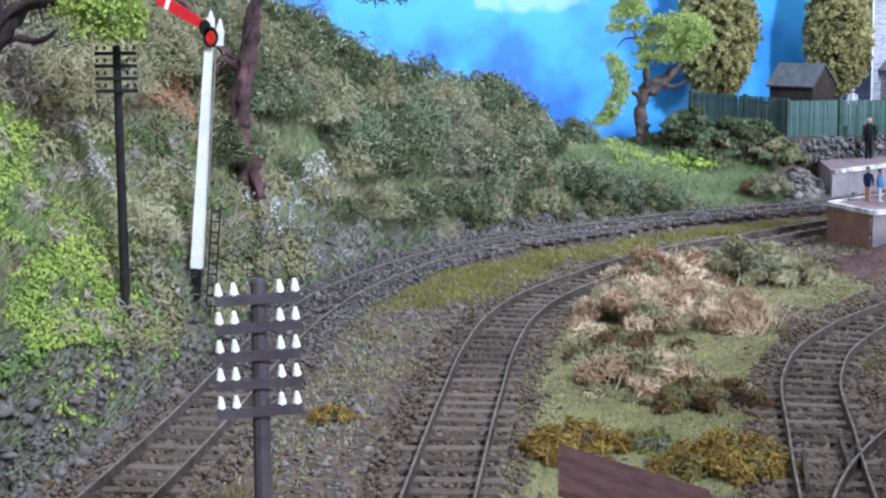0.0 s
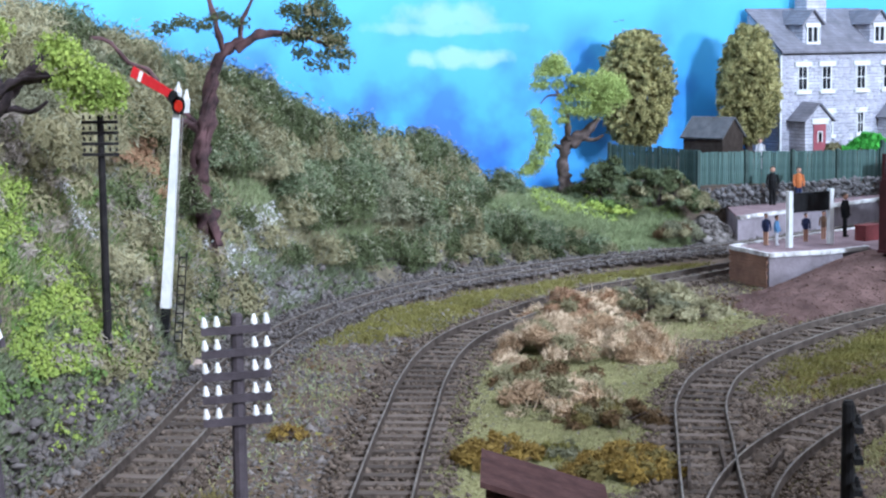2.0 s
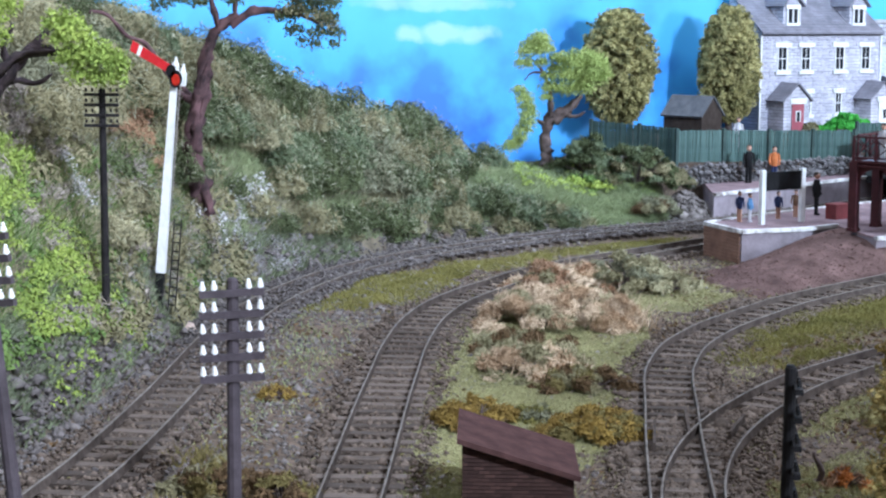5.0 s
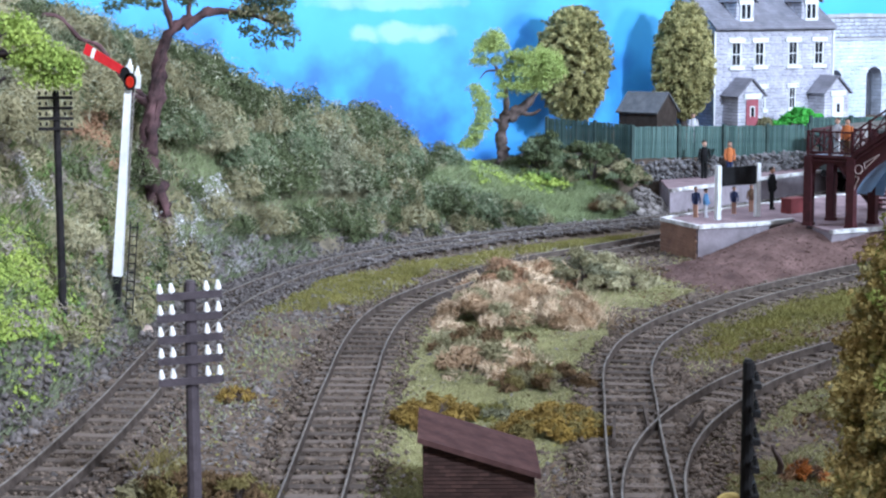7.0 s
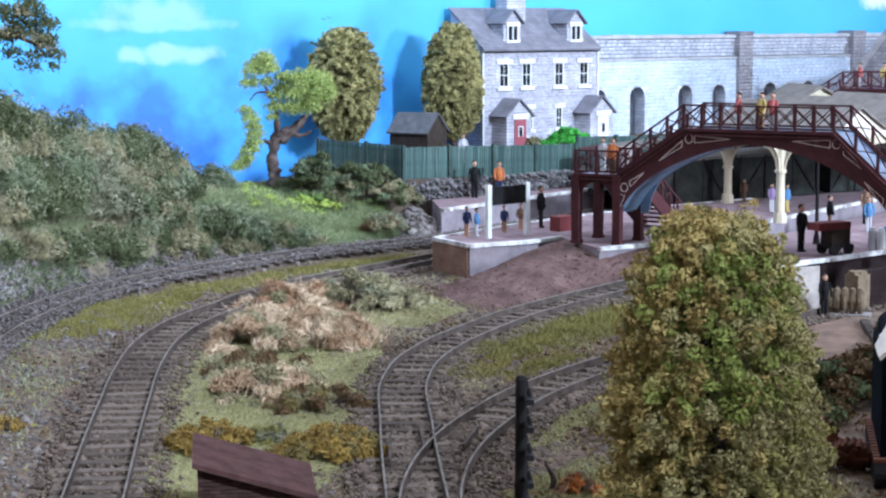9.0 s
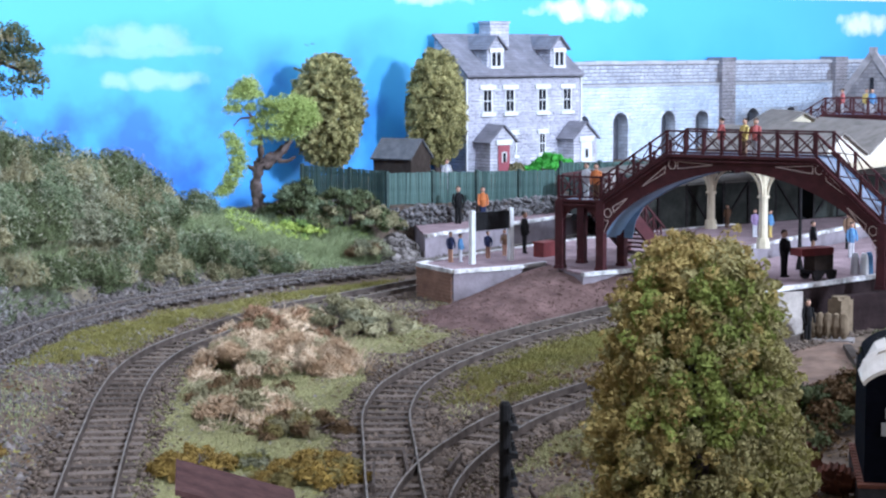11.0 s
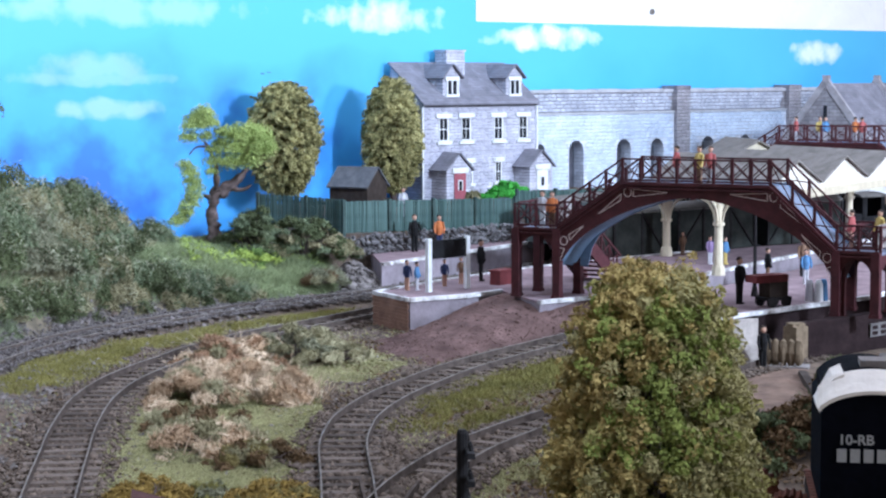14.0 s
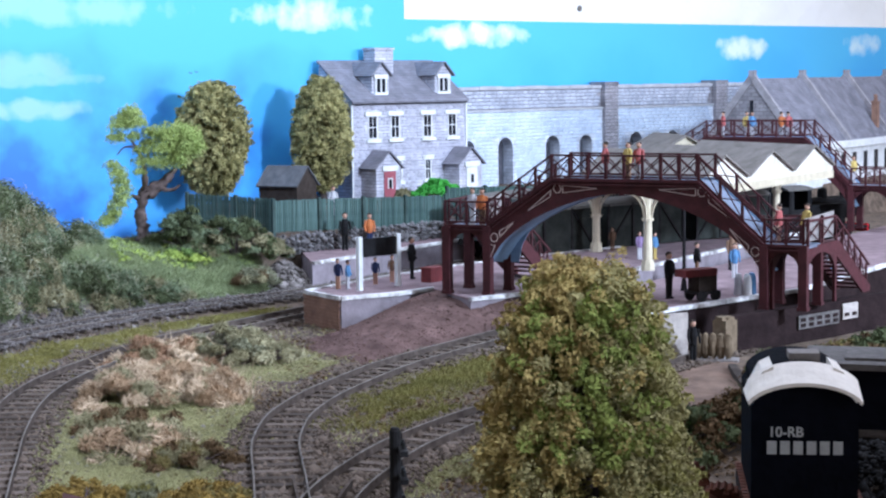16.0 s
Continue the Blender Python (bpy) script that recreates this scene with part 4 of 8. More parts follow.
# ---- footbridge ----
def footbridge(at, deg, span, width, zl, zm, zr, label, rail_h=1.25, ornate=True, right=3.05, rise=0.285):
    ob = thing("footbridge", at[0], at[1], 1.34, deg, label, "footbridge", "footbridges")
    a0, a1 = span * rise, span * 0.775
    L = 2.45
    prof = [(-L, zl), (0, zl), (a0, zm), (a1, zm), (span, zr), (span + right, zr)]

    def deck(a):
        return float(np.interp(a, [p[0] for p in prof], [p[1] for p in prof]))

    bm = bmesh.new()
    for (x0, z0), (x1, z1) in zip(prof, prof[1:]):
        v = [bm.verts.new(p) for p in ((x0, 0, z0), (x1, 0, z1), (x1, width, z1), (x0, width, z0), (x0, 0, z0 - 0.12), (x1, 0, z1 - 0.12), (x1, width, z1 - 0.12), (x0, width, z0 - 0.12))]
        for q in ((0, 1, 2, 3), (7, 6, 5, 4), (0, 4, 5, 1), (1, 5, 6, 2), (2, 6, 7, 3), (3, 7, 4, 0)):
            bm.faces.new([v[k] for k in q])
    part("deck", bm, M["deck_grey"], ob, "pale blue-grey deck")

    # side girders with an arched underside
    def under(a):
        u = (a - 0.15) / (span - 0.3)
        u = min(max(u, 0), 1)
        top = zm - 0.62
        foot = 1.6
        return foot + (top - foot) * max(0, 1 - abs(2 * u - 1) ** 1.6) ** 0.62

    n = 48
    for w in (0.0, width):
        bm = bmesh.new()
        prev = None
        for k in range(n + 1):
            a = span * k / n
            t, b = deck(a) + 0.12, min(under(a), deck(a) - 0.25)
            ring = [bm.verts.new((a, w - 0.09, b)), bm.verts.new((a, w - 0.09, t)), bm.verts.new((a, w + 0.09, t)), bm.verts.new((a, w + 0.09, b))]
            if prev:
                for q in range(4):
                    bm.faces.new((prev[q], prev[(q + 1) % 4], ring[(q + 1) % 4], ring[q]))
                bm.faces.ensure_lookup_table()
                if w > 0:
                    bm.faces[-4].material_index = 1
            else:
                bm.faces.new(ring)
            prev = ring
        bm.faces.new(prev[::-1])
        part("girder", bm, [M["bridge_maroon"], M["sea_blue"]], ob)
        for off, hh in ((0.02, 0.12), (-0.2, 0.08)):
            bm = bmesh.new()
            for (x0, z0), (x1, z1) in zip(prof, prof[1:]):
                bar(bm, (x0, w + (-0.14 if w == 0 else 0.14), z0 + off), (x1, w + (-0.14 if w == 0 else 0.14), z1 + off), 0.12, hh)
            part("girder_flange", bm, M["bridge_maroon"], ob)
    if ornate:
        bm = bmesh.new()
        slab(bm, [(-1.0, 1.5), (0.65, 1.5), (0.85, 2.4), (1.3, 3.2), (2.0, 4.0), (3.2, 4.9), (3.6, 5.6), (0, 3.38), (-1.0, 3.38)], width - 0.2, width - 0.12)
        part("haunch_plate", bm, M["sea_blue"], ob, "pale blue plate inside the far girder")
    # painted soffit
    bm = bmesh.new()
    prev = None
    for k in range(n + 1):
        a = span * k / n
        b = min(under(a), deck(a) - 0.25) + 0.05
        ring = [bm.verts.new((a, 0.1, b)), bm.verts.new((a, width - 0.1, b))]
        if prev:
            bm.faces.new((prev[0], prev[1], ring[1], ring[0]))
        prev = ring
    part("soffit", bm, M["sea_blue"], ob, "pale blue painted underside")
    # lattice parapets
    for w in (0.0, width):
        stops = []
        for (x0, _), (x1, _) in zip(prof, prof[1:]):
            m = max(1, round((x1 - x0) / 1.02))
            stops += [x0 + (x1 - x0) * k / m for k in range(m)]
        stops.append(prof[-1][0])
        for x in stops:
            bm = bmesh.new()
            box(bm, x, w, deck(x), 0.13, 0.13, rail_h + 0.06)
            part("baluster", bm, M["bridge_maroon"], ob)
        for x0, x1 in zip(stops, stops[1:]):
            bm = bmesh.new()
            z0, z1 = deck(x0) + 0.1, deck(x1) + 0.1
            hh = rail_h - 0.1
            bar(bm, (x0, w, z0 + 0.15), (x1, w, z1 + hh - 0.12), 0.05)
            bar(bm, (x0, w, z0 + hh - 0.12), (x1, w, z1 + 0.15), 0.05)
            for h in (0.1, hh * 0.52, hh):
                if h < hh * 0.6 and h > 0.2:
                    continue
                bar(bm, (x0, w, z0 + h), (x1, w, z1 + h), 0.09)
            part("lattice_panel", bm, M["bridge_maroon"], ob)
    # legs and arched portals
    for x, zt in ((-L + 0.1, zl), (0.0, zl), (span, zr), (span + right - 0.2, zr)):
        for w in (0.0, width):
            bm = bmesh.new()
            box(bm, x, w, 0, 0.42, 0.42, zt)
            box(bm, x, w, 0, 0.5, 0.5, 0.16)
            bmesh.ops.bevel(bm, geom=[e for e in bm.edges if abs(e.verts[0].co.z - e.verts[1].co.z) > 1], offset=0.05, segments=1)
            part("leg", bm, M["bridge_maroon"], ob)
    for x0, x1, zt in ((-L + 0.1, 0.0, zl), (span, span + right - 0.2, zr)):
        for w in (0.0, width):
            bm = bmesh.new()
            c, r = (x0 + x1) / 2, (x1 - x0) / 2 - 0.2
            pts = [(x0 + 0.2, zt), (x0 + 0.2, zt - 1.2)] + [(c - r * math.cos(q), zt - 1.2 + (0.85) * math.sin(q)) for q in np.linspace(0, math.pi, 11)[1:-1]] + [(x1 - 0.2, zt - 1.2), (x1 - 0.2, zt)]
            slab(bm, pts, w - 0.06, w + 0.06)
            part("portal_arch", bm, M["bridge_maroon"], ob)
    if ornate:
        a0 = span * 0.28
        # cream-painted rings and wedges in the spandrels
        for x, z, s in ((a0 - 0.15, zm - 0.42, 1), (a1 + 0.2, zm - 0.45, -1), (0.42, zl - 0.55, 1), (span - 0.42, zr - 0.30, -1)):
            bm = bmesh.new()
            pts = [(x + 0.2 * math.cos(q), z + 0.22 * math.sin(q)) for q in np.linspace(0, 2 * math.pi, 17)]
            for (xa, za), (xb, zb) in zip(pts, pts[1:]):
                bar(bm, (xa, -0.12, za), (xb, -0.12, zb), 0.04)
            part("ring", bm, M["pink_line"], ob, "cream painted ring")
        for tri in ([(a0 + 0.15, zm - 0.25), (a0 + 2.0, zm - 0.38), (a0 + 0.15, zm - 0.62)], [(a1 - 0.12, zm - 0.28), (a1 - 2.0, zm - 0.38), (a1 - 0.12, zm - 0.65)],
                    [(a0 - 0.5, zm - 0.5), (a0 - 0.55, zm - 0.85), (a0 - 1.75, zm - 1.55)], [(a1 + 0.55, zm - 0.55), (a1 + 0.55, zm - 0.95), (a1 + 1.7, zm - 1.75)],
                    [(0.7, zl - 0.22), (0.75, zl - 0.5), (1.5, zl + 0.25)], [(span - 0.75, zr - 0.02), (span - 0.8, zr - 0.35), (span - 1.7, zr + 0.75)],
                    [(0.15, zl - 0.9), (0.45, zl - 0.95), (0.12, zl - 1.75)], [(span - 0.15, zr - 0.7), (span - 0.45, zr - 0.8), (span - 0.12, zr - 1.6)]):
            bm = bmesh.new()
            for (xa, za), (xb, zb) in zip(tri, tri[1:] + tri[:1]):
                bar(bm, (xa, -0.115, za), (xb, -0.115, zb), 0.035)
            part("wedge", bm, M["pink_line"], ob, "cream painted wedge outline")
    return ob


footbridge((20.5, 89.4), -38.9, 14.65, 2.5, 3.55, 6.0, 3.05, "maroon cast-iron lattice footbridge with cream ornaments", right=2.1, rise=0.247)


# stairs down from the landings
def stairs(at, deg, top, label, colour="bridge_maroon", bay=2.3, wide=2.3):
    """A level bay on an arched side plate, then a flight of steps."""
    ob = thing("stairs", at[0], at[1], 1.34, deg, label, "stairs")
    n, going = 11, 0.42
    bm = bmesh.new()
    box(bm, bay / 2, wide / 2 + 0.05, top - 0.12, bay, wide, 0.12)
    part("landing", bm, M[colour], ob)
    for k in range(n):
        bm = bmesh.new()
        box(bm, bay + 0.25 + k * going, wide / 2 + 0.05, top - 0.1 - (k + 1) * top / (n + 1), 0.46, wide - 0.1, 0.1)
        part("tread", bm, M[colour], ob)
    run_len = n * going + 0.3
    for w in (0.1, wide):
        bm = bmesh.new()
        r = bay / 2 - 0.22
        c = bay / 2
        pts = [(0, 0), (0, top), (bay, top), (bay, 0), (bay - 0.22, 0), (bay - 0.22, top - 1.5)] + [(c + r * math.cos(q), top - 1.5 + 1.1 * math.sin(q)) for q in np.linspace(0, math.pi, 11)[1:-1]] + [(0.22, top - 1.5), (0.22, 0)]
        slab(bm, pts, w - 0.07, w + 0.07)
        part("side_plate", bm, M[colour], ob)
        bm = bmesh.new()
        slab(bm, [(bay, top + 0.15), (bay + run_len, 0.3), (bay + run_len, 0.0), (bay + run_len * 0.8, 0.0), (bay, top - 0.75)], w - 0.06, w + 0.06)
        part("stringer", bm, M[colour], ob)
        bm = bmesh.new()
        bar(bm, (0, w, top + 1.2), (bay, w, top + 1.2), 0.09)
        bar(bm, (bay, w, top + 1.2), (bay + run_len, w, 1.35), 0.09)
        part("handrail", bm, M[colour], ob)
        slope = top / run_len
        posts = [(x, top) for x in (0, bay / 2, bay)] + [(bay + 0.1 + k * 0.88, top - (0.1 + k * 0.88) * slope) for k in range(1, 6)]
        for x, z in posts:
            bm = bmesh.new()
            box(bm, x, w, z, 0.09, 0.09, 1.2)
            part("baluster", bm, M[colour], ob)
        for (x0, z0), (x1, z1) in zip(posts, posts[1:]):
            for u0, u1 in ((0.1, 1.12), (1.12, 0.1)):
                bm = bmesh.new()
                bar(bm, (x0, w, z0 + u0), (x1, w, z1 + u1), 0.05)
                part("brace", bm, M[colour], ob)
    bm = bmesh.new()
    slab(bm, [(0.5, top + 0.2), (bay, top + 0.2), (bay, top + 1.45), (0.5, top + 1.3)], 0.2, 0.28)
    part("windbreak", bm, M["pale_timber"], ob, "pale weathered board")
    return ob


stairs((33.45, 78.95), 46, 3.01, "maroon stair flight on arched plates down to the platform", bay=4.3, wide=1.7)
stairs((21.0, 92.0), 46, 3.5, "dark maroon stair flight down to the island platform")


# ---- poles and signal ----
def telegraph_pole(name, at, height, arms, deg, label, lean=0.0, arm_len=1.75, insul=True, r=0.17, paint="pole_paint", gap=0.53, tilt=0.0, drop=0.38):
    ob = thing(name, at[0], at[1], at[2], deg, label, "telegraph pole", "telegraph poles")
    ob.matrix_basis = pose(at[0] * CM, at[1] * CM, at[2] * CM, 0, lean, deg)
    bm = bmesh.new()
    rod(bm, (0, 0, -0.2), (0, 0, height), r * 1.15, r * 0.85, 10)
    rod(bm, (0, 0, height), (0, 0, height + 0.06), r * 0.85, r * 0.6, 10)
    part("pole", bm, M[paint], ob)
    for k in range(arms):
        z = height - drop - k * gap
        bm = bmesh.new()
        box(bm, 0, -r, z, arm_len, 0.15, 0.17 if insul else 0.1)
        bmesh.ops.bevel(bm, geom=bm.edges[:], offset=0.02, segments=1)
        arm = part("crossarm", bm, M[paint], ob)
        arm.matrix_basis = pose(0, 0, z * CM, 0, -tilt + 1.5 * math.sin(3.1 * k), 0) @ pose(0, 0, -z * CM)
        for x in (-0.92, -0.55, 0.55, 0.92):
            if not insul:
                bm = bmesh.new()
                rod(bm, (x * arm_len / 2.05, -r, z + 0.15), (x * arm_len / 2.05, -r, z + 0.27), 0.045, 0.03, 8)
                part("insulator", bm, M[paint], arm)
                continue
            bm = bmesh.new()
            X = x * arm_len / 2.05
            rod(bm, (X, -r, z + 0.15), (X, -r, z + 0.22), 0.04, 0.04, 8)
            rod(bm, (X, -r, z + 0.20), (X, -r, z + 0.33), 0.085, 0.06, 10)
            rod(bm, (X, -r, z + 0.34), (X, -r, z + 0.42), 0.055, 0.035, 10)
            part("insulator", bm, M["insulator_white"], arm, "white porcelain insulator")
    return ob


telegraph_pole("telegraph_pole", (-6.2, 43.4, -0.4), 6.25, 5, 4, "dark telegraph pole with five arms of white insulators", arm_len=1.58, tilt=3.5)
telegraph_pole("telegraph_pole", (-11.25, 42, -0.4), 7.75, 4, -24, "leaning dark telegraph pole with white insulators", lean=-6.6)
telegraph_pole("telegraph_pole", (5.7, 33, -0.4), 6.3, 5, 84, "near-black telegraph pole with short arms", r=0.125, insul=False, paint="black_paint", arm_len=1.3)
telegraph_pole("telegraph_pole", (-12.9, 60, hill_z(-12.9, 60) - 0.2), 8.2, 4, 2, "thin weathered telegraph pole standing on the bank", r=0.13, paint="dark_iron", arm_len=1.15, insul=False, gap=0.345, drop=0.22)


def signal():
    ob = thing("semaphore_signal", -12.36, 66.5, 0.85, 0, "white-posted semaphore signal with red arm raised", "railway signal")
    ob.matrix_basis = pose(-12.36 * CM, 66.5 * CM, 0.85 * CM, 0, 4.9, 0)
    ob.scale = (0.84, 0.9, 1.178)
    bm = bmesh.new()
    v = box(bm, 0, 0, 1.45, 0.42, 0.40, 6.7)
    for q in v:
        if q.co.z > 4:
            q.co.x *= 0.62
            q.co.y *= 0.62
    bmesh.ops.bevel(bm, geom=bm.edges[:], offset=0.025, segments=1)
    part("post", bm, M["white_paint"], ob, "white tapered post")
    bm = bmesh.new()
    box(bm, 0, 0, 0, 0.36, 0.36, 1.45)
    part("post_base", bm, M["black_paint"], ob)
    bm = bmesh.new()
    c, s = math.cos(math.radians(160.5)), math.sin(math.radians(160.5))
    z0 = 8.15
    p = [(0.0, -0.13), (1.92, -0.17), (1.92, 0.17), (0.0, 0.13)]
    slab(bm, [(-0.12 + x * c - y * s, z0 - 0.22 + x * s + y * c) for x, y in p], -0.36, -0.30)
    arm = part("signal_arm", bm, M["signal_red"], ob, "red signal arm with white stripe")
    bm = bmesh.new()
    slab(bm, [(-0.12 + x * c - y * s, z0 - 0.22 + x * s + y * c) for x, y in [(1.44, -0.158), (1.60, -0.162), (1.60, 0.162), (1.44, 0.158)]], -0.37, -0.364)
    part("stripe", bm, M["white_paint"], arm)
    bm = bmesh.new()
    rod(bm, (-0.12, -0.28, z0 - 0.26), (-0.12, -0.4, z0 - 0.26), 0.21, 0.21, 14)
    rod(bm, (0.12, -0.28, z0 - 0.5), (0.12, -0.4, z0 - 0.5), 0.28, 0.28, 14)
    part("spectacle", bm, M["black_paint"], arm)
    bm = bmesh.new()
    rod(bm, (0.12, -0.4, z0 - 0.52), (0.12, -0.46, z0 - 0.52), 0.19, 0.15, 14)
    part("red_lens", bm, mat("lens_red", (0.55, 0.03, 0.02), (0.35, 0.02, 0.01), 0.4, 0.15), arm)
    for x, z in ((0.02, z0 - 0.22), (0.38, z0 - 0.42)):
        bm = bmesh.new()
        box(bm, x, -0.1, z - 0.28, 0.30, 0.32, 0.42)
        rod(bm, (x, -0.1, z + 0.12), (x, -0.1, z + 0.42), 0.15, 0.03, 8)
        part("lamp", bm, M["white_paint"], ob)
    ld = new("ladder")
    ld.parent = ob
    for x in (0.40, 0.72):
        bm = bmesh.new()
        bar(bm, (x, 0.25, 0.2), (x, 0.25, 3.2), 0.05)
        part("stile", bm, M["dark_iron"], ld)
    for k in range(10):
        bm = bmesh.new()
        bar(bm, (0.40, 0.25, 0.4 + k * 0.29), (0.72, 0.25, 0.4 + k * 0.29), 0.04)
        part("rung", bm, M["dark_iron"], ld)
    bm = bmesh.new()
    rod(bm, (0.26, 0.05, 3.4), (0.26, 0.05, 7.6), 0.025, 0.025, 6)
    part("operating_rod", bm, M["pale_timber"], ob)


signal()


# ---- lineside hut ----
def hut():
    ob = thing("lineside_hut", -0.70, 43.6, -0.2, 0, "small dark brick hut with a sloping red-brown roof", "hut")
    bm = bmesh.new()
    slab(bm, [(0.16, -0.3), (2.98, -0.3), (2.98, 1.04), (0.16, 1.9)], 0.3, 3.1)
    global hut_wall
    hut_wall = part("wall", bm, M["hut_bricks"], ob)
    bm = bmesh.new()
    slab(bm, [(0.03, 2.09), (0.03, 1.95), (3.12, 1.0), (3.12, 1.14)], 0.0, 3.4)
    bmesh.ops.bevel(bm, geom=bm.edges[:], offset=0.02, segments=1)
    part("roof", bm, M["hut_roof"], ob, "red-brown felted roof")


hut()


# ---- hillside scrub ----
def clumps(C, R, per, squash=0.75, shell=0.45, normals=False):
    """Points over rounded clumps: centres C, radii R, per: points for a clump of radius 1."""
    n = np.maximum(6, (per * R ** 2).astype(int))
    i = np.repeat(np.arange(len(C)), n)
    d = rng.normal(size=(len(i), 3))
    d /= np.linalg.norm(d, axis=1)[:, None]
    d[:, 2] = np.abs(d[:, 2]) * squash
    wob = 1 + 0.35 * np.sin(d[:, 0] * 5 + i) * np.cos(d[:, 1] * 6 + 2 * i)
    r = R[i] * (1 - shell * rng.uniform(0, 1, len(i)) ** 2) * wob
    P = C[i] + d * r[:, None]
    return (P, d) if normals else P


def tufts(C, D, length, fat, per):
    """Points over drooping sprays of leaves: roots C, directions D, length and fatness in cm, per: leaves a spray."""
    n = len(C)
    i = np.repeat(np.arange(n), per)
    D = D / np.linalg.norm(D, axis=1)[:, None]
    side = np.cross(D[i], rng.normal(size=(len(i), 3)))
    side /= np.linalg.norm(side, axis=1)[:, None] + 1e-9
    u = rng.uniform(0, 1, len(i))
    r = fat[i] * np.sin(np.pi * np.clip(0.12 + 0.8 * u, 0, 1)) * (1 - 0.4 * rng.uniform(0, 1, len(i)) ** 2)
    P = C[i] + D[i] * (u * length[i])[:, None] + side * r[:, None]
    return P, side + 0.45 * D[i], i


def on_hill(n, s0, s1, u0, u1):
    s, u = rng.uniform(s0, s1, n), rng.uniform(u0, u1, n)
    return hill(s, u), s, u


M["leaf_grey"] = mat("leaf_grey", (0.32, 0.32, 0.22), (0.09, 0.10, 0.065), 0.35, 0.9, bump=0, island=True, ramp=(0.1, 0.9), spec=0.1, vary=0.26)
M["leaf_moss_grey"] = mat("leaf_moss_grey", (0.27, 0.31, 0.20), (0.11, 0.14, 0.085), 0.35, 0.9, bump=0, island=True, ramp=(0.1, 0.9), spec=0.1, vary=0.3)
M["leaf_orange"] = mat("leaf_orange", (0.62, 0.24, 0.07), (0.30, 0.11, 0.035), 0.35, 0.9, bump=0, island=True, ramp=(0.1, 0.9), spec=0.1, vary=0.3)
M["leaf_brown"] = mat("leaf_brown", (0.20, 0.13, 0.07), (0.055, 0.038, 0.022), 0.35, 0.9, bump=0, island=True, ramp=(0.1, 0.9), spec=0.1, vary=0.26)


M["twig_tip"] = mat("twig_tip", (0.46, 0.47, 0.35), (0.22, 0.235, 0.16), 1.2, 0.9, bump=0, island=True, ramp=(0.1, 0.9), spec=0.1, vary=0.4)
M["twig_brown"] = mat("twig_brown", (0.44, 0.39, 0.35), (0.17, 0.15, 0.135), 0.9, 0.9, bump=0, island=True, ramp=(0.1, 0.9), spec=0.1, vary=0.4)


# open grassy patches between the bushes: along, up, half length, half height
OPEN = [(0.535, 0.24, 0.022, 0.06), (0.665, 0.25, 0.028, 0.07), (0.64, 0.12, 0.02, 0.05), (0.76, 0.24, 0.018, 0.06), (0.89, 0.42, 0.05, 0.16), (0.945, 0.45, 0.055, 0.42), (0.985, 0.5, 0.04, 0.6), (0.585, 0.30, 0.025, 0.08)]


def is_open(s, u, grow=1.0):
    out = np.zeros(len(s), bool)
    for a, b, c, d in OPEN:
        out |= ((s - a) / c / grow) ** 2 + ((u - b) / d / grow) ** 2 < 1
    return out


def bushes(name, C, R, colour, label, per=620, size=0.06, long=4.5, sink=0.0, squash=1.0, loose=0.45):
    """Rounded bushes whose twigs face outwards."""
    # the ground round the signal post is kept clear
    k = ~((np.abs(C[:, 0] + 12.3) < 0.8) & (C[:, 1] > 64.4) & (C[:, 1] < 67.2) & (C[:, 2] < 4.5))
    C, R = C[k], R[k]
    C[:, 2] -= R * sink
    P, N = clumps(C, R, per, squash, 0.35, True)
    return stuff(name, *shards(P, size, long=long, normal=N, loose=loose), M[colour], label, "shrubs")


C, ss, uu = on_hill(330, 0.47, 0.965, 0.06, 1.0)
k = ~is_open(ss, uu)
C, ss, uu = C[k], ss[k], uu[k]
R = 0.75 + 1.35 * rng.uniform(0, 1, len(C)) ** 1.4
R *= np.clip(0.45 + uu * 1.6, 0.45, 1.0) * np.interp(ss, [0.5, 0.8, 0.96], [1.0, 1.0, 0.7])
R *= np.interp(uu, [0.55, 0.85], [1.0, 0.72])
tone = bumpy(C[:, 0], C[:, 1], 6, 31) + 0.75 * rng.normal(size=len(C)) + np.interp(uu, [0, 0.3, 1], [0.3, 0.0, -0.25]) + np.interp(ss, [0.47, 0.55, 0.62, 0.74, 0.82], [0.7, 0.5, -0.2, -0.2, -0.5])
tone = np.where(ss < 0.56, np.abs(tone) + 0.13, tone)
for nm, colour, lo, hi, label in (("dark_scrub", "leaf_dark", -9, -0.3, "dark green tangled shrubs on the hill"), ("teal_scrub", "leaf_teal", -0.3, 0.12, "blue-green bushes on the hill"),
                                  ("olive_scrub", "leaf_olive", 0.12, 0.55, "olive scrub on the hill"), ("grey_scrub", "leaf_grey", 0.55, 0.9, "dull grey-green scrub on the hill"), ("hay_scrub", "leaf_hay", 0.9, 9, "straw-coloured tussocks on the hill")):
    k = (tone > lo) & (tone <= hi)
    bushes(nm, C[k], R[k], colour, label, per=980, sink=-0.26, size=0.05, long=7.0, loose=0.95)
bushes("twig_tips", C, R * 1.07, "twig_tip", "pale dry twig ends on the hill scrub", per=120, sink=-0.30, size=0.035, long=9.0, loose=1.3)


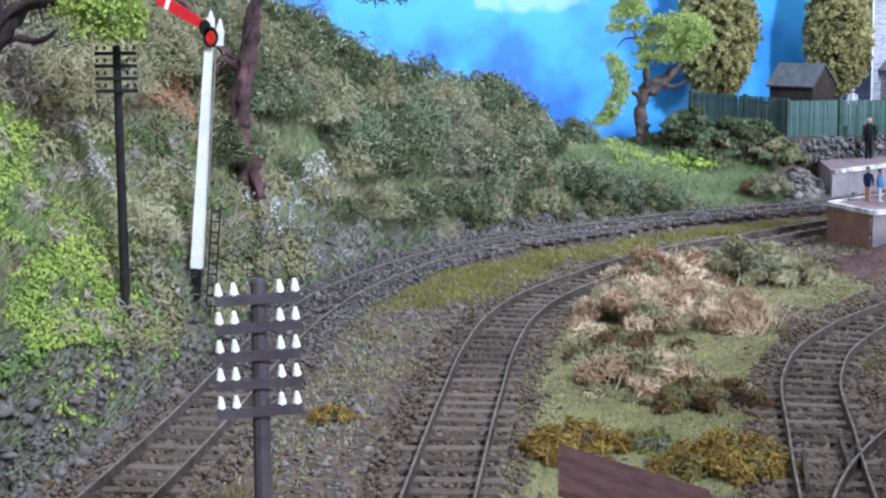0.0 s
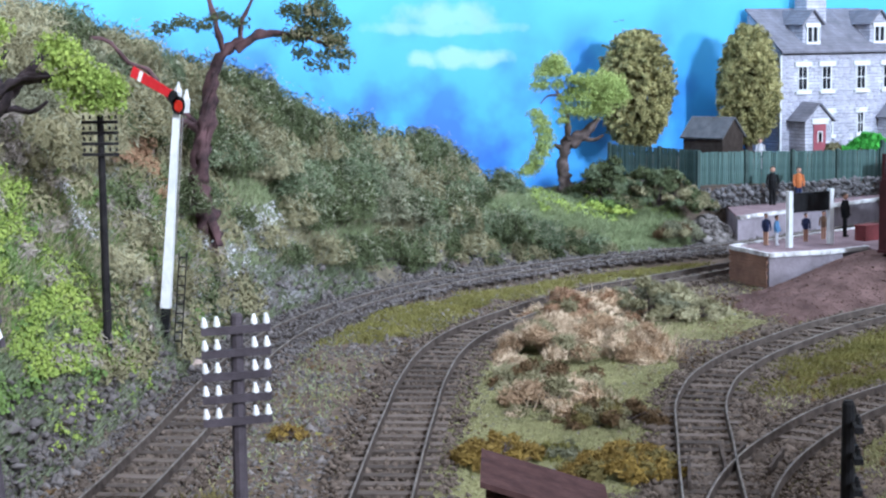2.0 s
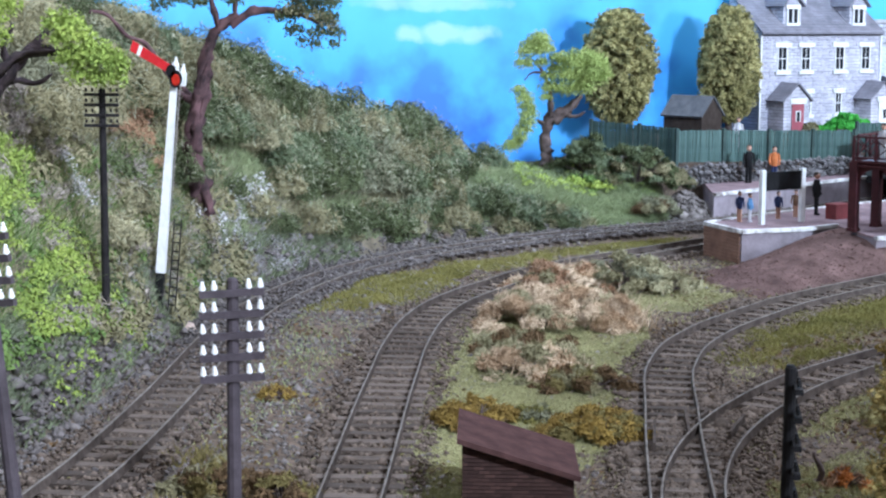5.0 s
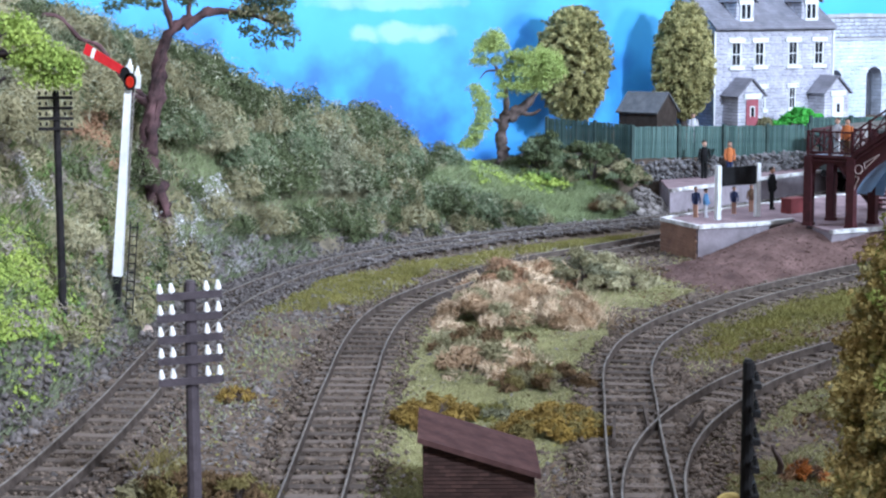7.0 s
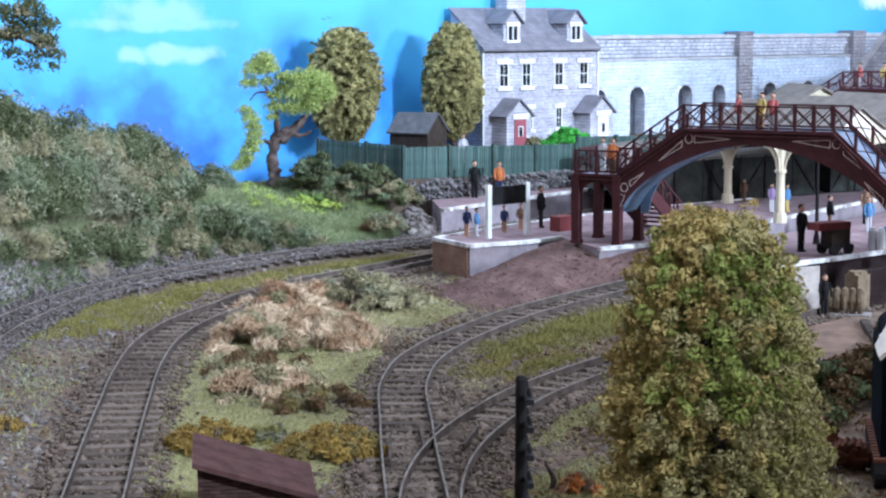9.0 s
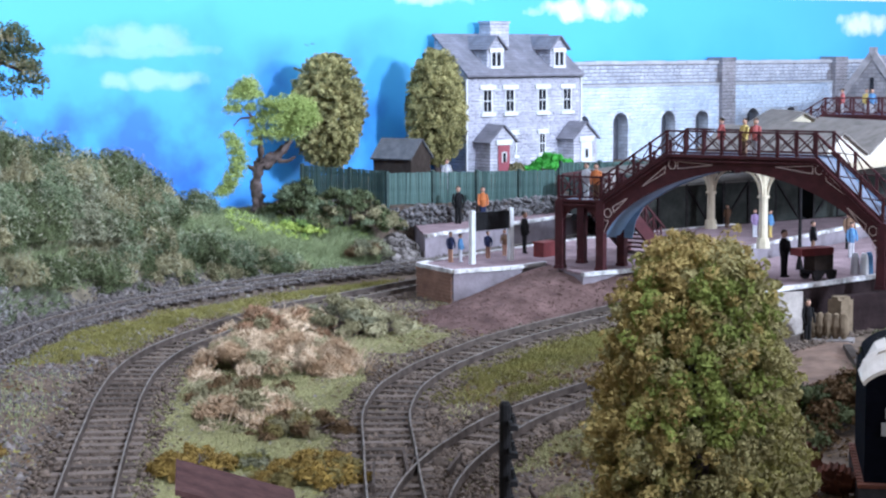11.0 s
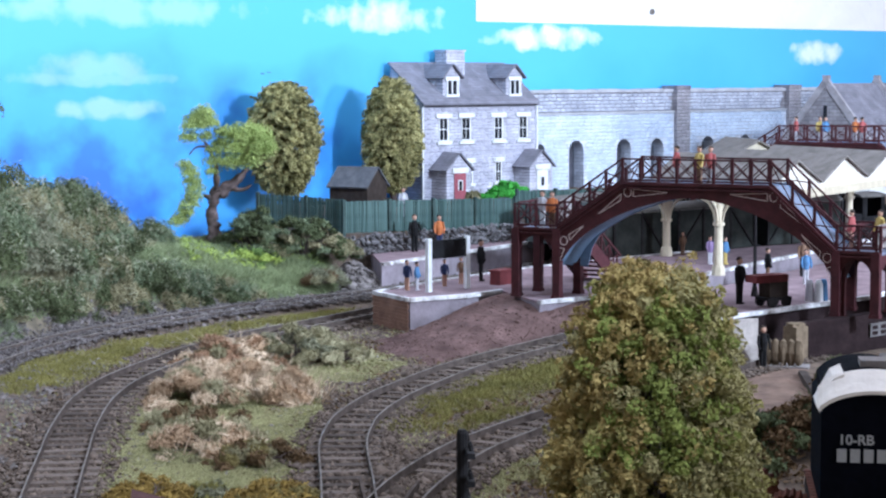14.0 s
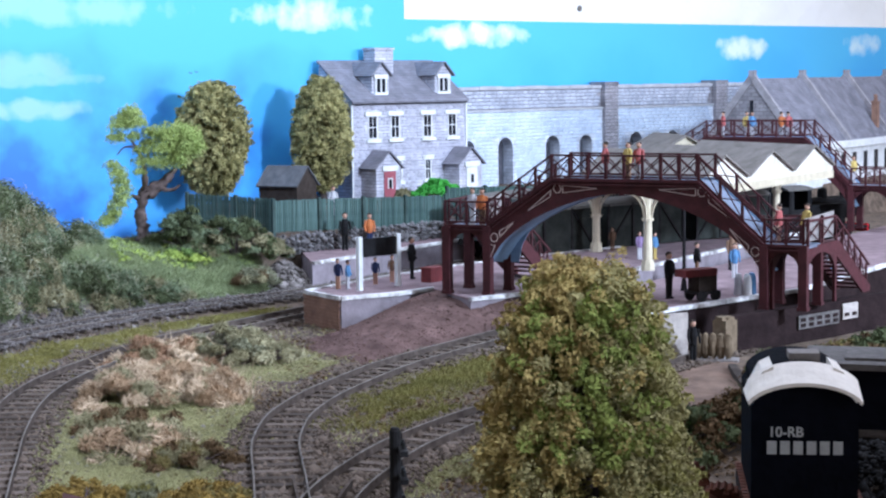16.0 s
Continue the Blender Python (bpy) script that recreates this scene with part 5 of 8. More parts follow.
C, ss, uu = on_hill(46, 0.82, 0.93, 0.03, 0.26)
bushes("olive_scrub", C, rng.uniform(0.25, 0.6, len(C)), "leaf_olive", "low olive scrub at the foot of the slope", 980, 0.045, 7.0, -0.1, loose=0.95)
C, ss, uu = on_hill(46, 0.78, 0.92, 0.03, 0.22)
bushes("dark_scrub", C, rng.uniform(0.3, 0.7, len(C)), "leaf_dark", "dark tangled scrub at the foot of the slope", 980, 0.045, 7.0, -0.1, loose=0.95)


def steep(n, s0, s1, top):
    """Clump centres on the near bank, thick towards its steep foot."""
    s = rng.uniform(s0, s1, n)
    u = np.interp(s, [0, 0.40, 0.47, 1], [0.06, 0.055, 0.015, 0.015]) + top * rng.uniform(0, 1, n) ** 2
    return hill(s, u)


def bank_scrub(name, colour, n, s0, s1, top, r, per, size, label, long=1.3, mask=None, sink=0.25):
    C = steep(n, s0, s1, top)
    if mask is not None:
        C = C[bumpy(C[:, 0], C[:, 2], 1.6, mask) > -0.2]
    bushes(name, C, rng.uniform(*r, len(C)), colour, label, per, size, long, sink)


bank_scrub("ivy_scrub", "leaf_lime", 1500, 0.20, 0.455, 0.5, (0.18, 0.5), 760, 0.075, "bright yellow-green leafy undergrowth", mask=51, sink=-0.2)
bank_scrub("green_scrub", "leaf_mid", 220, 0.20, 0.55, 0.6, (0.3, 0.8), 340, 0.12, "mid-green bushes on the near bank", mask=53)
bank_scrub("twig_scrub", "twig_grey", 300, 0.47, 0.70, 0.20, (0.2, 0.5), 320, 0.04, "dry grey twigs on the rocky bank", long=5)
bank_scrub("twig_scrub", "twig_brown", 420, 0.40, 0.62, 0.5, (0.2, 0.55), 420, 0.05, "tangled brown-grey twigs on the steep bank", long=6, mask=59, sink=-0.25)
bank_scrub("twig_scrub", "twig_grey", 210, 0.46, 0.62, 0.30, (0.15, 0.4), 420, 0.032, "pale grey dead growth on the steep bank", long=5, mask=58, sink=-0.3)
bank_scrub("straw_scrub", "leaf_olive", 330, 0.42, 0.64, 0.5, (0.3, 0.8), 420, 0.08, "straw-coloured scrub on the near bank", long=3.0, mask=55)
bank_scrub("dark_scrub", "leaf_dark", 26, 0.38, 0.60, 0.7, (0.4, 1.1), 420, 0.08, "dark scrub in the hollows of the bank", long=3.0, mask=57)
C = hill(np.concatenate([rng.normal(0.662, 0.014, 46), rng.normal(0.612, 0.012, 26), rng.normal(0.478, 0.006, 12)]), np.concatenate([rng.normal(0.16, 0.04, 46), rng.normal(0.11, 0.035, 26), rng.normal(0.22, 0.025, 12)]))
bushes("pale_blossom", C, rng.uniform(0.2, 0.5, len(C)), "leaf_white", "white-flowering growth on the bank", 330, 0.065, 1.4, -0.45)
C = hill(rng.normal(0.572, 0.008, 22), rng.normal(0.335, 0.045, 22))
bushes("rust_scrub", C, rng.uniform(0.4, 0.75, len(C)), "leaf_rust", "rust-brown dead bracken", 520, 0.08, 3.0, -0.45)
C, ss, uu = on_hill(110, 0.91, 0.995, 0.45, 1.0)
bushes("ivy_scrub", C, rng.uniform(0.2, 0.45, len(C)), "leaf_lime", "bright green leafy patches below the fence", 300, 0.13, 1.3)
P, ss, uu = on_hill(22000, 0.10, 0.62, 0.085, 0.3)
stuff("bank_weeds", *blades(P + [0, 0, -0.05], 0.42, 0.07, 0.8), M["leaf_mid"], "coarse green weeds over the near bank", "grass")
P, ss, uu = on_hill(52000, 0.10, 0.75, 0.0, 0.09)
k = bumpy(P[:, 0] + P[:, 1], P[:, 2] * 2, 1.3, 17) + 0.3 * rng.normal(size=len(P)) < 0.05
stuff("bank_moss", *blades(P[k] + [0, 0, 0.05], 0.27, 0.08, 0.9), M["leaf_moss_grey"], "grey-green moss between the rocks", "moss")
C, ss, uu = on_hill(230, 0.36, 0.50, 0.33, 0.85)
k = bumpy(C[:, 0], C[:, 1], 2.0, 54) > 0
bushes("straw_scrub", C[k], rng.uniform(0.4, 0.95, k.sum()), "leaf_olive", "olive and straw scrub above the near bank", 700, 0.05, 6.5, -0.2, loose=0.95)
bushes("twig_scrub", C[~k], rng.uniform(0.4, 0.9, (~k).sum()), "twig_brown", "brown dead twigs above the near bank", 560, 0.05, 6.5, -0.2, loose=1.0)
C, ss, uu = on_hill(980, 0.25, 0.45, 0.10, 0.44)
k = bumpy(C[:, 1], C[:, 2], 1.9, 52) > -0.25
bushes("ivy_scrub", C[k], rng.uniform(0.18, 0.5, k.sum()), "leaf_lime", "bright yellow-green leaves climbing the bank", 700, 0.075, 1.4, -0.25)
# lime tufts scattered down over the rocks
C = hill(rng.uniform(0.38, 0.52, 150), np.abs(rng.normal(size=150)) * 0.035 + 0.004)
bushes("ivy_tufts", C, rng.uniform(0.08, 0.26, len(C)), "leaf_lime", "small bright yellow-green tufts among the rocks", 420, 0.11, 1.3, -0.2)
# grass fibres over the slope
P, ss, uu = on_hill(170000, 0.08, 1.0, 0.08, 1.2)
fresh = is_open(ss + 0.006 * rng.normal(size=len(ss)), uu + 0.02 * rng.normal(size=len(ss)), 1.15) | (ss > 0.9)
pale = fresh | (bumpy(P[:, 0], P[:, 1], 5, 12) > 0.2)
stuff("hill_grass", *blades(P[pale] + [0, 0, -0.05], 0.4, 0.05, 0.7), M["leaf_grass"], "soft green grass on the slope", "grass")
stuff("hill_straw", *blades(P[~pale] + [0, 0, -0.05], 0.5, 0.05, 0.8), M["leaf_hay"], "dry straw-coloured grass on the slope", "grass")
P, ss, uu = on_hill(140000, 0.5, 1.0, 0.03, 1.05)
k = is_open(ss + 0.006 * rng.normal(size=len(ss)), uu + 0.02 * rng.normal(size=len(ss)), 1.15)
stuff("bank_grass", *blades(P[k] + [0, 0, -0.03], 0.32, 0.05, 0.8), M["leaf_grass"], "short fresh green grass in the open patches", "grass")


# ---- level ground cover ----
def meadow(name, colour, spots, per, height, label, width=0.045, lean=0.55, gap=1.15):
    Q = []
    for cx, cy, rx, ry, deg in spots:
        n = int(per * rx * ry * 3.14)
        r, t = 1.2 * rng.uniform(0, 1, n) ** 0.65, rng.uniform(0, 2 * np.pi, n)
        r = r * (1 + 0.25 * np.sin(3 * t + cx) + 0.15 * np.sin(7 * t + cy))
        a, b = rx * r * np.cos(t), ry * r * np.sin(t)
        c, s = math.cos(math.radians(deg)), math.sin(math.radians(deg))
        Q.append(np.stack([cx + a * c - b * s, cy + a * s + b * c], 1))
    Q = np.vstack(Q)
    k = (track_gap(Q[:, 0], Q[:, 1]) > gap) & (bumpy(Q[:, 0], Q[:, 1], 1.3, 21) > -0.75)
    Q = Q[k]
    z = land(Q[:, 0], Q[:, 1])
    return stuff(name, *blades(np.column_stack([Q, z - 0.02]), height, width, lean), M[colour], label, "grass")


meadow("pale_grass", "grass_pale", [(1.9, 62, 2.5, 12, -8), (2.3, 66, 3.6, 17, -8), (0.8, 54, 2.0, 6, 0), (0.6, 50, 1.9, 5, 0), (8.0, 79.5, 1.8, 4.5, -35), (1.2, 73, 2.6, 6, -15), (11, 57, 1.2, 3, -40), (15.5, 62, 2.2, 3.5, -40), (-1.0, 45, 1.6, 3, 0), (9.5, 47.5, 1.7, 3, -20)], 900, 0.11, "short pale green grass between the tracks", width=0.055)
meadow("moss_grass", "leaf_moss", [(-4.9, 79.5, 1.9, 3.4, -18), (-3.4, 84.5, 1.9, 3.0, -30), (-0.9, 88.2, 1.4, 2.8, -38), (1.6, 91.2, 1.2, 2.4, -44), (4.2, 94.4, 1.0, 2.6, -48), (8, 97.6, 1.0, 3.5, -48), (10.6, 69.5, 1.9, 4.5, -35), (14.5, 74.2, 2.0, 5, -42), (18.8, 78.5, 2.0, 4, -45), (12.8, 66.8, 1.0, 2.5, -40)], 330, 0.2, "olive-yellow mossy grass beside the rails", gap=0.95)
meadow("ochre_grass", "leaf_umber", [(-7.2, 44.5, 1.3, 1.6, 0), (-8.0, 50, 0.8, 1.5, 0)], 90, 0.35, "ochre dead grass by the poles")
meadow("green_weeds", "leaf_grass", [(-7.0, 66, 1.6, 7, 0), (-7.8, 56, 1.3, 4, 0), (-8.0, 74, 1.0, 4, -10), (-11.6, 62, 0.7, 6, 0)], 22, 0.2, "thin green weeds among the stones")
meadow("yard_grass", "leaf_dark", [(17.5, 60, 2.2, 6, -35), (20.0, 66.5, 1.2, 3, -35), (31, 71, 4, 1.6, 35)], 90, 0.4, "rough grass beside the yard")
# green flock caught in patches among the stones and over the sleeper ends
Q = np.stack(strew(90000, -13.5, 18, 38, 99), 1)
k = bumpy(Q[:, 0], Q[:, 1], 2.2, 61) + 0.3 * rng.normal(size=len(Q)) > 0.38
k &= rng.uniform(size=len(Q)) < np.interp(Q[:, 0], [-9, -4, -1], [0.22, 0.3, 1.0])
Q = Q[k & (track_gap(Q[:, 0], Q[:, 1]) > 0.95)]
stuff("flock", *blades(np.column_stack([Q, land(Q[:, 0], Q[:, 1])]), 0.13, 0.06, 0.8), M["grass_pale"], "pale green flock scattered over the stones", "grass")
Q = np.stack(strew(60000, -13.5, 22, 38, 92), 1)
k = (bumpy(Q[:, 0], Q[:, 1], 2.6, 63) + 0.3 * rng.normal(size=len(Q)) + np.interp(Q[:, 0], [-10, 4, 12], [0, 0.15, 0.7]) > 0.6) & (track_gap(Q[:, 0], Q[:, 1]) > 0.6)
Q = Q[k]
stuff("leaf_litter", *shards(np.column_stack([Q, land(Q[:, 0], Q[:, 1]) + 0.05]), 0.11, flat=0.75, long=1.8), M["leaf_brown"], "brown leaf litter over the earth", "leaves")
# fallen yellow leaves and flock specks
x, y = strew(1000, -13, 13, 38, 92)
stuff("flock_specks", *shards(np.column_stack([x, y, land(x, y) + 0.08]), 0.12, flat=0.7, long=1.3), M["leaf_moss"], "yellow-green flock specks on the ground", "leaves")


def bush(at, r, height, colours, label, per=1500, size=0.055, long=6.0, n=26, stretch=(1.0, 1.0), deg=0, z=None, loose=0.8):
    """A low bush of many merging lumps; colours: material names, mixed by lump."""
    ob = thing("bush", at[0], at[1], float(land(np.array([at[0]]), np.array([at[1]]))[0]) if z is None else z, deg, label, "bush", "lineside bushes")
    n = int(n * 2.2)
    t, q = rng.uniform(0, 2 * np.pi, n), np.sqrt(rng.uniform(0, 1, n)) * r
    q *= 1 + 0.2 * np.sin(3 * t + at[0])
    C = np.stack([q * np.cos(t) * stretch[0], q * np.sin(t) * stretch[1], height * 0.6 * (1 - np.minimum(1, q / r) ** 2) * rng.uniform(0.5, 1.1, n)], 1)
    R = rng.uniform(0.18, 0.40, n) * min(r, 1.6) * 0.85
    which = rng.integers(0, len(colours), n)
    for c, nm in enumerate(colours):
        if not (which == c).any():
            continue
        pts, d = clumps(C[which == c], R[which == c], per, 0.9, 0.5, True)
        pts[:, 2] = np.maximum(pts[:, 2], 0.02)
        V, F = shards(pts, size, long=long, normal=d, loose=loose)
        stuff("foliage", V, F, M[nm], parent=ob, kind="part")
    # woody stems fan out from the foot
    k = 26
    t, q = rng.uniform(0, 2 * np.pi, k), rng.uniform(0.2, 0.95, k) * r
    bm = bmesh.new()
    for a, d in zip(t, q):
        tip = (d * math.cos(a) * stretch[0], d * math.sin(a) * stretch[1], height * (0.72 - 0.5 * (d / r) ** 2) * rng.uniform(0.6, 1.0))
        mid = (tip[0] * 0.55 + 0.08 * rng.normal(), tip[1] * 0.55 + 0.08 * rng.normal(), tip[2] * 0.6)
        rod(bm, (tip[0] * 0.15, tip[1] * 0.15, -0.05), mid, 0.03, 0.02, 5)
        rod(bm, mid, tip, 0.02, 0.008, 5)
    part("woody_base", bm, M["bark_brown"], ob, "thin brown branching wood")
    return ob


bush((2.9, 73.6), 2.6, 1.9, ["leaf_tan", "leaf_tan", "leaf_straw", "leaf_tan", "leaf_straw", "leaf_hay"], "wide straw-coloured dead bush with fluffy twigs", n=44, stretch=(1.25, 1.5), per=1900, size=0.045, long=9, loose=1.2)
bush((5.4, 72.2), 1.1, 1.7, ["leaf_tan", "leaf_straw"], "upright straw-coloured dry bush", n=22, stretch=(1, 1.6), per=1900, size=0.045, long=10, loose=1.4)
bush((3.8, 82.5), 1.9, 1.8, ["leaf_straw", "leaf_tan", "leaf_rust", "leaf_olive"], "tan-brown bracken beside the curved track", n=22, stretch=(1.3, 1.5))
bush((6.7, 83.0), 2.2, 2.1, ["leaf_olive", "leaf_hay", "leaf_grey", "leaf_olive"], "grey-green bush beside the curved track", n=26, stretch=(1.2, 1.7))
bush((8.4, 82), 1.2, 1.1, ["leaf_olive", "leaf_hay"], "low olive bush at the foot of the bank", n=14, stretch=(1.2, 1.5))
bush((1.9, 62.9), 1.5, 1.05, ["leaf_tan", "leaf_straw", "leaf_olive"], "low tan and olive bush", n=18, stretch=(1.5, 1.5))
bush((3.3, 60.2), 1.1, 1.1, ["leaf_brown", "leaf_umber", "leaf_olive"], "dark brown low bush", n=18, stretch=(1.5, 1.1))
bush((1.4, 67.2), 1.3, 0.6, ["leaf_hay", "leaf_olive", "leaf_brown"], "twiggy grey-green ground cover", n=18, stretch=(1.6, 1.5))
bush((-0.3, 54.8), 1.05, 1.2, ["leaf_ochre"], "ochre yellow moss bush", n=18, size=0.06, long=4.0, per=1700, stretch=(1.25, 1.5))
bush((3.4, 53.6), 1.2, 1.15, ["leaf_ochre", "leaf_ochre", "leaf_umber"], "ochre and brown moss bush", n=22, size=0.06, long=4.0, per=1700, stretch=(1.35, 1.5))
bush((1.6, 55.6), 0.8, 0.5, ["leaf_grey", "leaf_moss"], "small grey-green moss bush", n=12)
bush((-7.1, 46.6), 1.15, 1.15, ["leaf_umber", "leaf_brown", "leaf_olive"], "brown-ochre moss clump at the pole", n=14, size=0.06, long=4.0, per=1700)
bush((-5.3, 45.8), 0.9, 1.05, ["leaf_brown", "leaf_umber"], "dark brown moss clump at the pole", n=12, size=0.06, long=4.0, per=1700)
bush((-6.9, 58.3), 0.6, 0.5, ["leaf_brown", "leaf_ochre"], "small brown tuft by the track", n=9)
bush((6.4, 112.6), 2.0, 3.7, ["leaf_dark", "leaf_dark", "leaf_teal"], "tall dark green shrub beside the gnarled tree", n=36, stretch=(1.0, 0.7), z=2.0, per=1100, size=0.07, long=4)
bush((9.3, 112.0), 2.7, 3.6, ["leaf_dark", "leaf_teal", "leaf_dark", "leaf_olive"], "dark green shrub below the garden fence", n=40, stretch=(1.1, 0.7), z=1.7, per=1100, size=0.07, long=4)
bush((11.7, 111.6), 1.2, 1.7, ["leaf_olive", "leaf_dark"], "olive shrub trailing over the stone wall", n=16, stretch=(1.2, 0.7), z=1.4, per=1100, size=0.07, long=4)
bush((6.2, 110.8), 1.3, 1.4, ["leaf_lime", "leaf_mid"], "bright green shrub at the foot of the tree", n=16, stretch=(1.6, 0.8), size=0.14, long=1.4, z=1.2)
bush((28.9, 70.4), 1.8, 1.9, ["leaf_dark", "leaf_dark", "leaf_brown"], "dark green bush beside the yard", n=24, size=0.1, long=2)
for x, y, r, h in ((34.0, 75.6, 1.3, 1.0), (36.2, 76.9, 1.5, 1.3), (38.4, 78.2, 1.5, 1.2), (33.2, 72.2, 1.6, 0.7), (36.6, 74.2, 1.8, 0.8), (31.0, 73.2, 1.2, 0.9)):
    bush((x, y), r, h, ["leaf_brown", "leaf_umber", "leaf_dark"], "brown and olive undergrowth below the dark wall", n=16, size=0.07, long=3, stretch=(1.3, 0.9))
bush((21.6, 58.6), 1.8, 2.3, ["leaf_dark", "leaf_brown", "leaf_dark", "leaf_mid"], "dark green and brown bush behind the excavator", n=26, size=0.1, long=2)
bush((23.6, 62.0), 1.6, 1.5, ["leaf_dark", "leaf_brown"], "dark bush between the yard and the excavator", n=20, size=0.1, long=2)
bush((19.6, 56.0), 1.2, 1.0, ["leaf_brown", "leaf_dark"], "brown undergrowth by the scrap iron", n=16, size=0.09, long=2)
bush((26.6, 66.2), 1.3, 1.2, ["leaf_brown", "leaf_mid"], "low brown-green bush beside the dirt track", n=16, size=0.09, long=2)
bush((32.5, 72.4), 1.8, 0.9, ["leaf_olive", "leaf_brown"], "low olive bush below the wall", n=18, size=0.15, long=1.5, stretch=(1.8, 1))
b = bush((29.6, 147.6), 1.8, 2.0, ["leaf_vivid"], "vivid green garden bush in front of the cottages", n=30, size=0.2, long=1.4)
b = bush((26.6, 147.6), 0.9, 0.9, ["leaf_olive"], "small olive garden bush", n=10, size=0.2, long=1.4)


bush((10.4, 108.2), 1.3, 1.0, ["leaf_olive", "leaf_grey", "leaf_brown"], "twiggy olive growth over the broken rock", n=18, stretch=(1.0, 1.5), z=0.3)


# dry stalks that stand out of the straw bushes
for (x, y), n, h in (((2.9, 73.6), 380, 1.25), ((5.4, 72.2), 220, 1.35), ((3.8, 82.5), 120, 1.2), ((2.0, 62.6), 120, 0.8)):
    r, t = np.sqrt(rng.uniform(0, 1, n)) * (2.6 if n > 800 else 1.4), rng.uniform(0, 2 * np.pi, n)
    Q = np.stack([x + r * np.cos(t) * 1.2, y + r * np.sin(t) * 1.4, np.full(n, -0.35)], 1)
    stuff("dry_stalks", *blades(Q, h, 0.045, 0.75), M["leaf_tan"], "thin dry stalks standing in the straw-coloured scrub", "grass")


# ---- trees ----
def limb(bm, pts, r0, r1, n=9):
    """A tapered, knobbly bough along the points, as one skin."""
    q = spline(pts, 0.16)
    rings = []
    for i in range(len(q)):
        d = Vector(q[min(i + 1, len(q) - 1)] - q[max(i - 1, 0)]).normalized()
        side = d.cross(Vector((0.31, 0.9, 0.2))).normalized()
        other = d.cross(side)
        r = r0 + (r1 - r0) * i / max(1, len(q) - 1)
        ring = []
        for k in range(n):
            a = 2 * math.pi * k / n
            o = side * math.cos(a) + other * math.sin(a)
            p = Vector(q[i])
            rr = r * (1 + 0.75 * noise.noise((p + o * 0.4) * 2.6) + 0.4 * noise.noise((p + o * 0.5) * 6.5) + 0.22 * math.sin(3 * a + i * 0.3))
            ring.append(bm.verts.new(p + o * rr))
        rings.append(ring)
    for x, y in zip(rings, rings[1:]):
        for k in range(n):
            bm.faces.new((x[k], x[(k + 1) % n], y[(k + 1) % n], y[k])).smooth = True
    bm.faces.new(rings[0][::-1]), bm.faces.new(rings[-1])


def tree(at, label, limbs, bark, crowns, deg=0):
    """limbs: (points, thick, thin); crowns: (material, centres, radii, per, leaf size, squash)."""
    ob = thing("tree", at[0], at[1], at[2], deg, label, "tree")
    for k, (pts, r0, r1) in enumerate(limbs):
        bm = bmesh.new()
        limb(bm, pts, r0, r1)
        part("trunk" if k == 0 else "branch", bm, M[bark], ob)
    for nm, C, R, per, size, long in crowns:
        P = clumps(np.array(C, float), np.array(R, float), per, squash=0.9, shell=0.6)
        d = P - P.mean(0)
        low = rng.uniform(size=len(P)) < 0.35
        P[low, 2] -= rng.uniform(0, 0.5, low.sum()) * np.mean(R)
        stuff("crown", *shards(P, size, long=long), M[nm], parent=ob, kind="part")
    return ob


def egg_tree(at, z0, z1, rad, label):
    ob = thing("tree", at[0], at[1], at[2], 0, label, "tree", "garden trees")
    bm = bmesh.new()
    limb(bm, [(0, 0, -0.3), (0.1, 0, z0 * 0.6), (0, 0.05, z0 + 1)], 0.35, 0.2)
    part("trunk", bm, M["bark_brown"], ob)
    n = 1500
    h = rng.uniform(0, 1, n)
    t = rng.uniform(0, 2 * np.pi, n)
    full = np.interp(h, [0, 0.06, 0.2, 0.45, 0.7, 0.86, 0.95, 1.0], [0.18, 0.52, 0.88, 1.0, 0.9, 0.68, 0.42, 0.12])
    lump = 1 + 0.07 * np.sin(2 * t + 5 * h + at[0]) + 0.06 * np.sin(5 * t - 9 * h)
    r = rad * full * lump * np.where(rng.uniform(size=n) < 0.6, rng.uniform(0.86, 1.0, n), rng.uniform(0.5, 0.86, n))
    C = np.stack([r * np.cos(t), r * np.sin(t), z0 + (z1 - z0) * h], 1)
    D = np.stack([0.55 * np.cos(t), 0.55 * np.sin(t), -0.9 + 0.9 * h], 1) + 0.3 * rng.normal(size=(n, 3))
    P, N, i = tufts(C, D, rng.uniform(0.4, 0.85, n), rng.uniform(0.16, 0.30, n), 50)
    tone = rng.uniform(size=n)[i] + 0.3 * rng.uniform(size=len(i))
    stuff("crown", *shards(P[tone > 0.5], 0.1, long=1.9, normal=N[tone > 0.5], loose=0.8), M["leaf_tree"], parent=ob, kind="part")
    # sprays picked at random get a darker leaf copy that stands in for shade
    stuff("crown_shade", *shards(P[tone <= 0.5], 0.1, long=1.9, normal=N[tone <= 0.5], loose=0.8), M["leaf_treedark"], parent=ob, kind="part")
    # filler leaves close the gaps; their dark umber is painted inner shade
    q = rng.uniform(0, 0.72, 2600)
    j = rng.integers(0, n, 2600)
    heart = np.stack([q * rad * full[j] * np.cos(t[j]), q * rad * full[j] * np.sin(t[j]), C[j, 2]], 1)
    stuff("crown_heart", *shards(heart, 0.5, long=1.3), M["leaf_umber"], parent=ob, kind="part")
    return ob


egg_tree((10.35, 141.4, 0.3), 3.6, 11.9, 2.6, "round-headed olive-green model tree before the sky")
egg_tree((19.62, 146.4, 2.3), 1.5, 10.2, 2.15, "tall olive-green model tree beside the cottage")

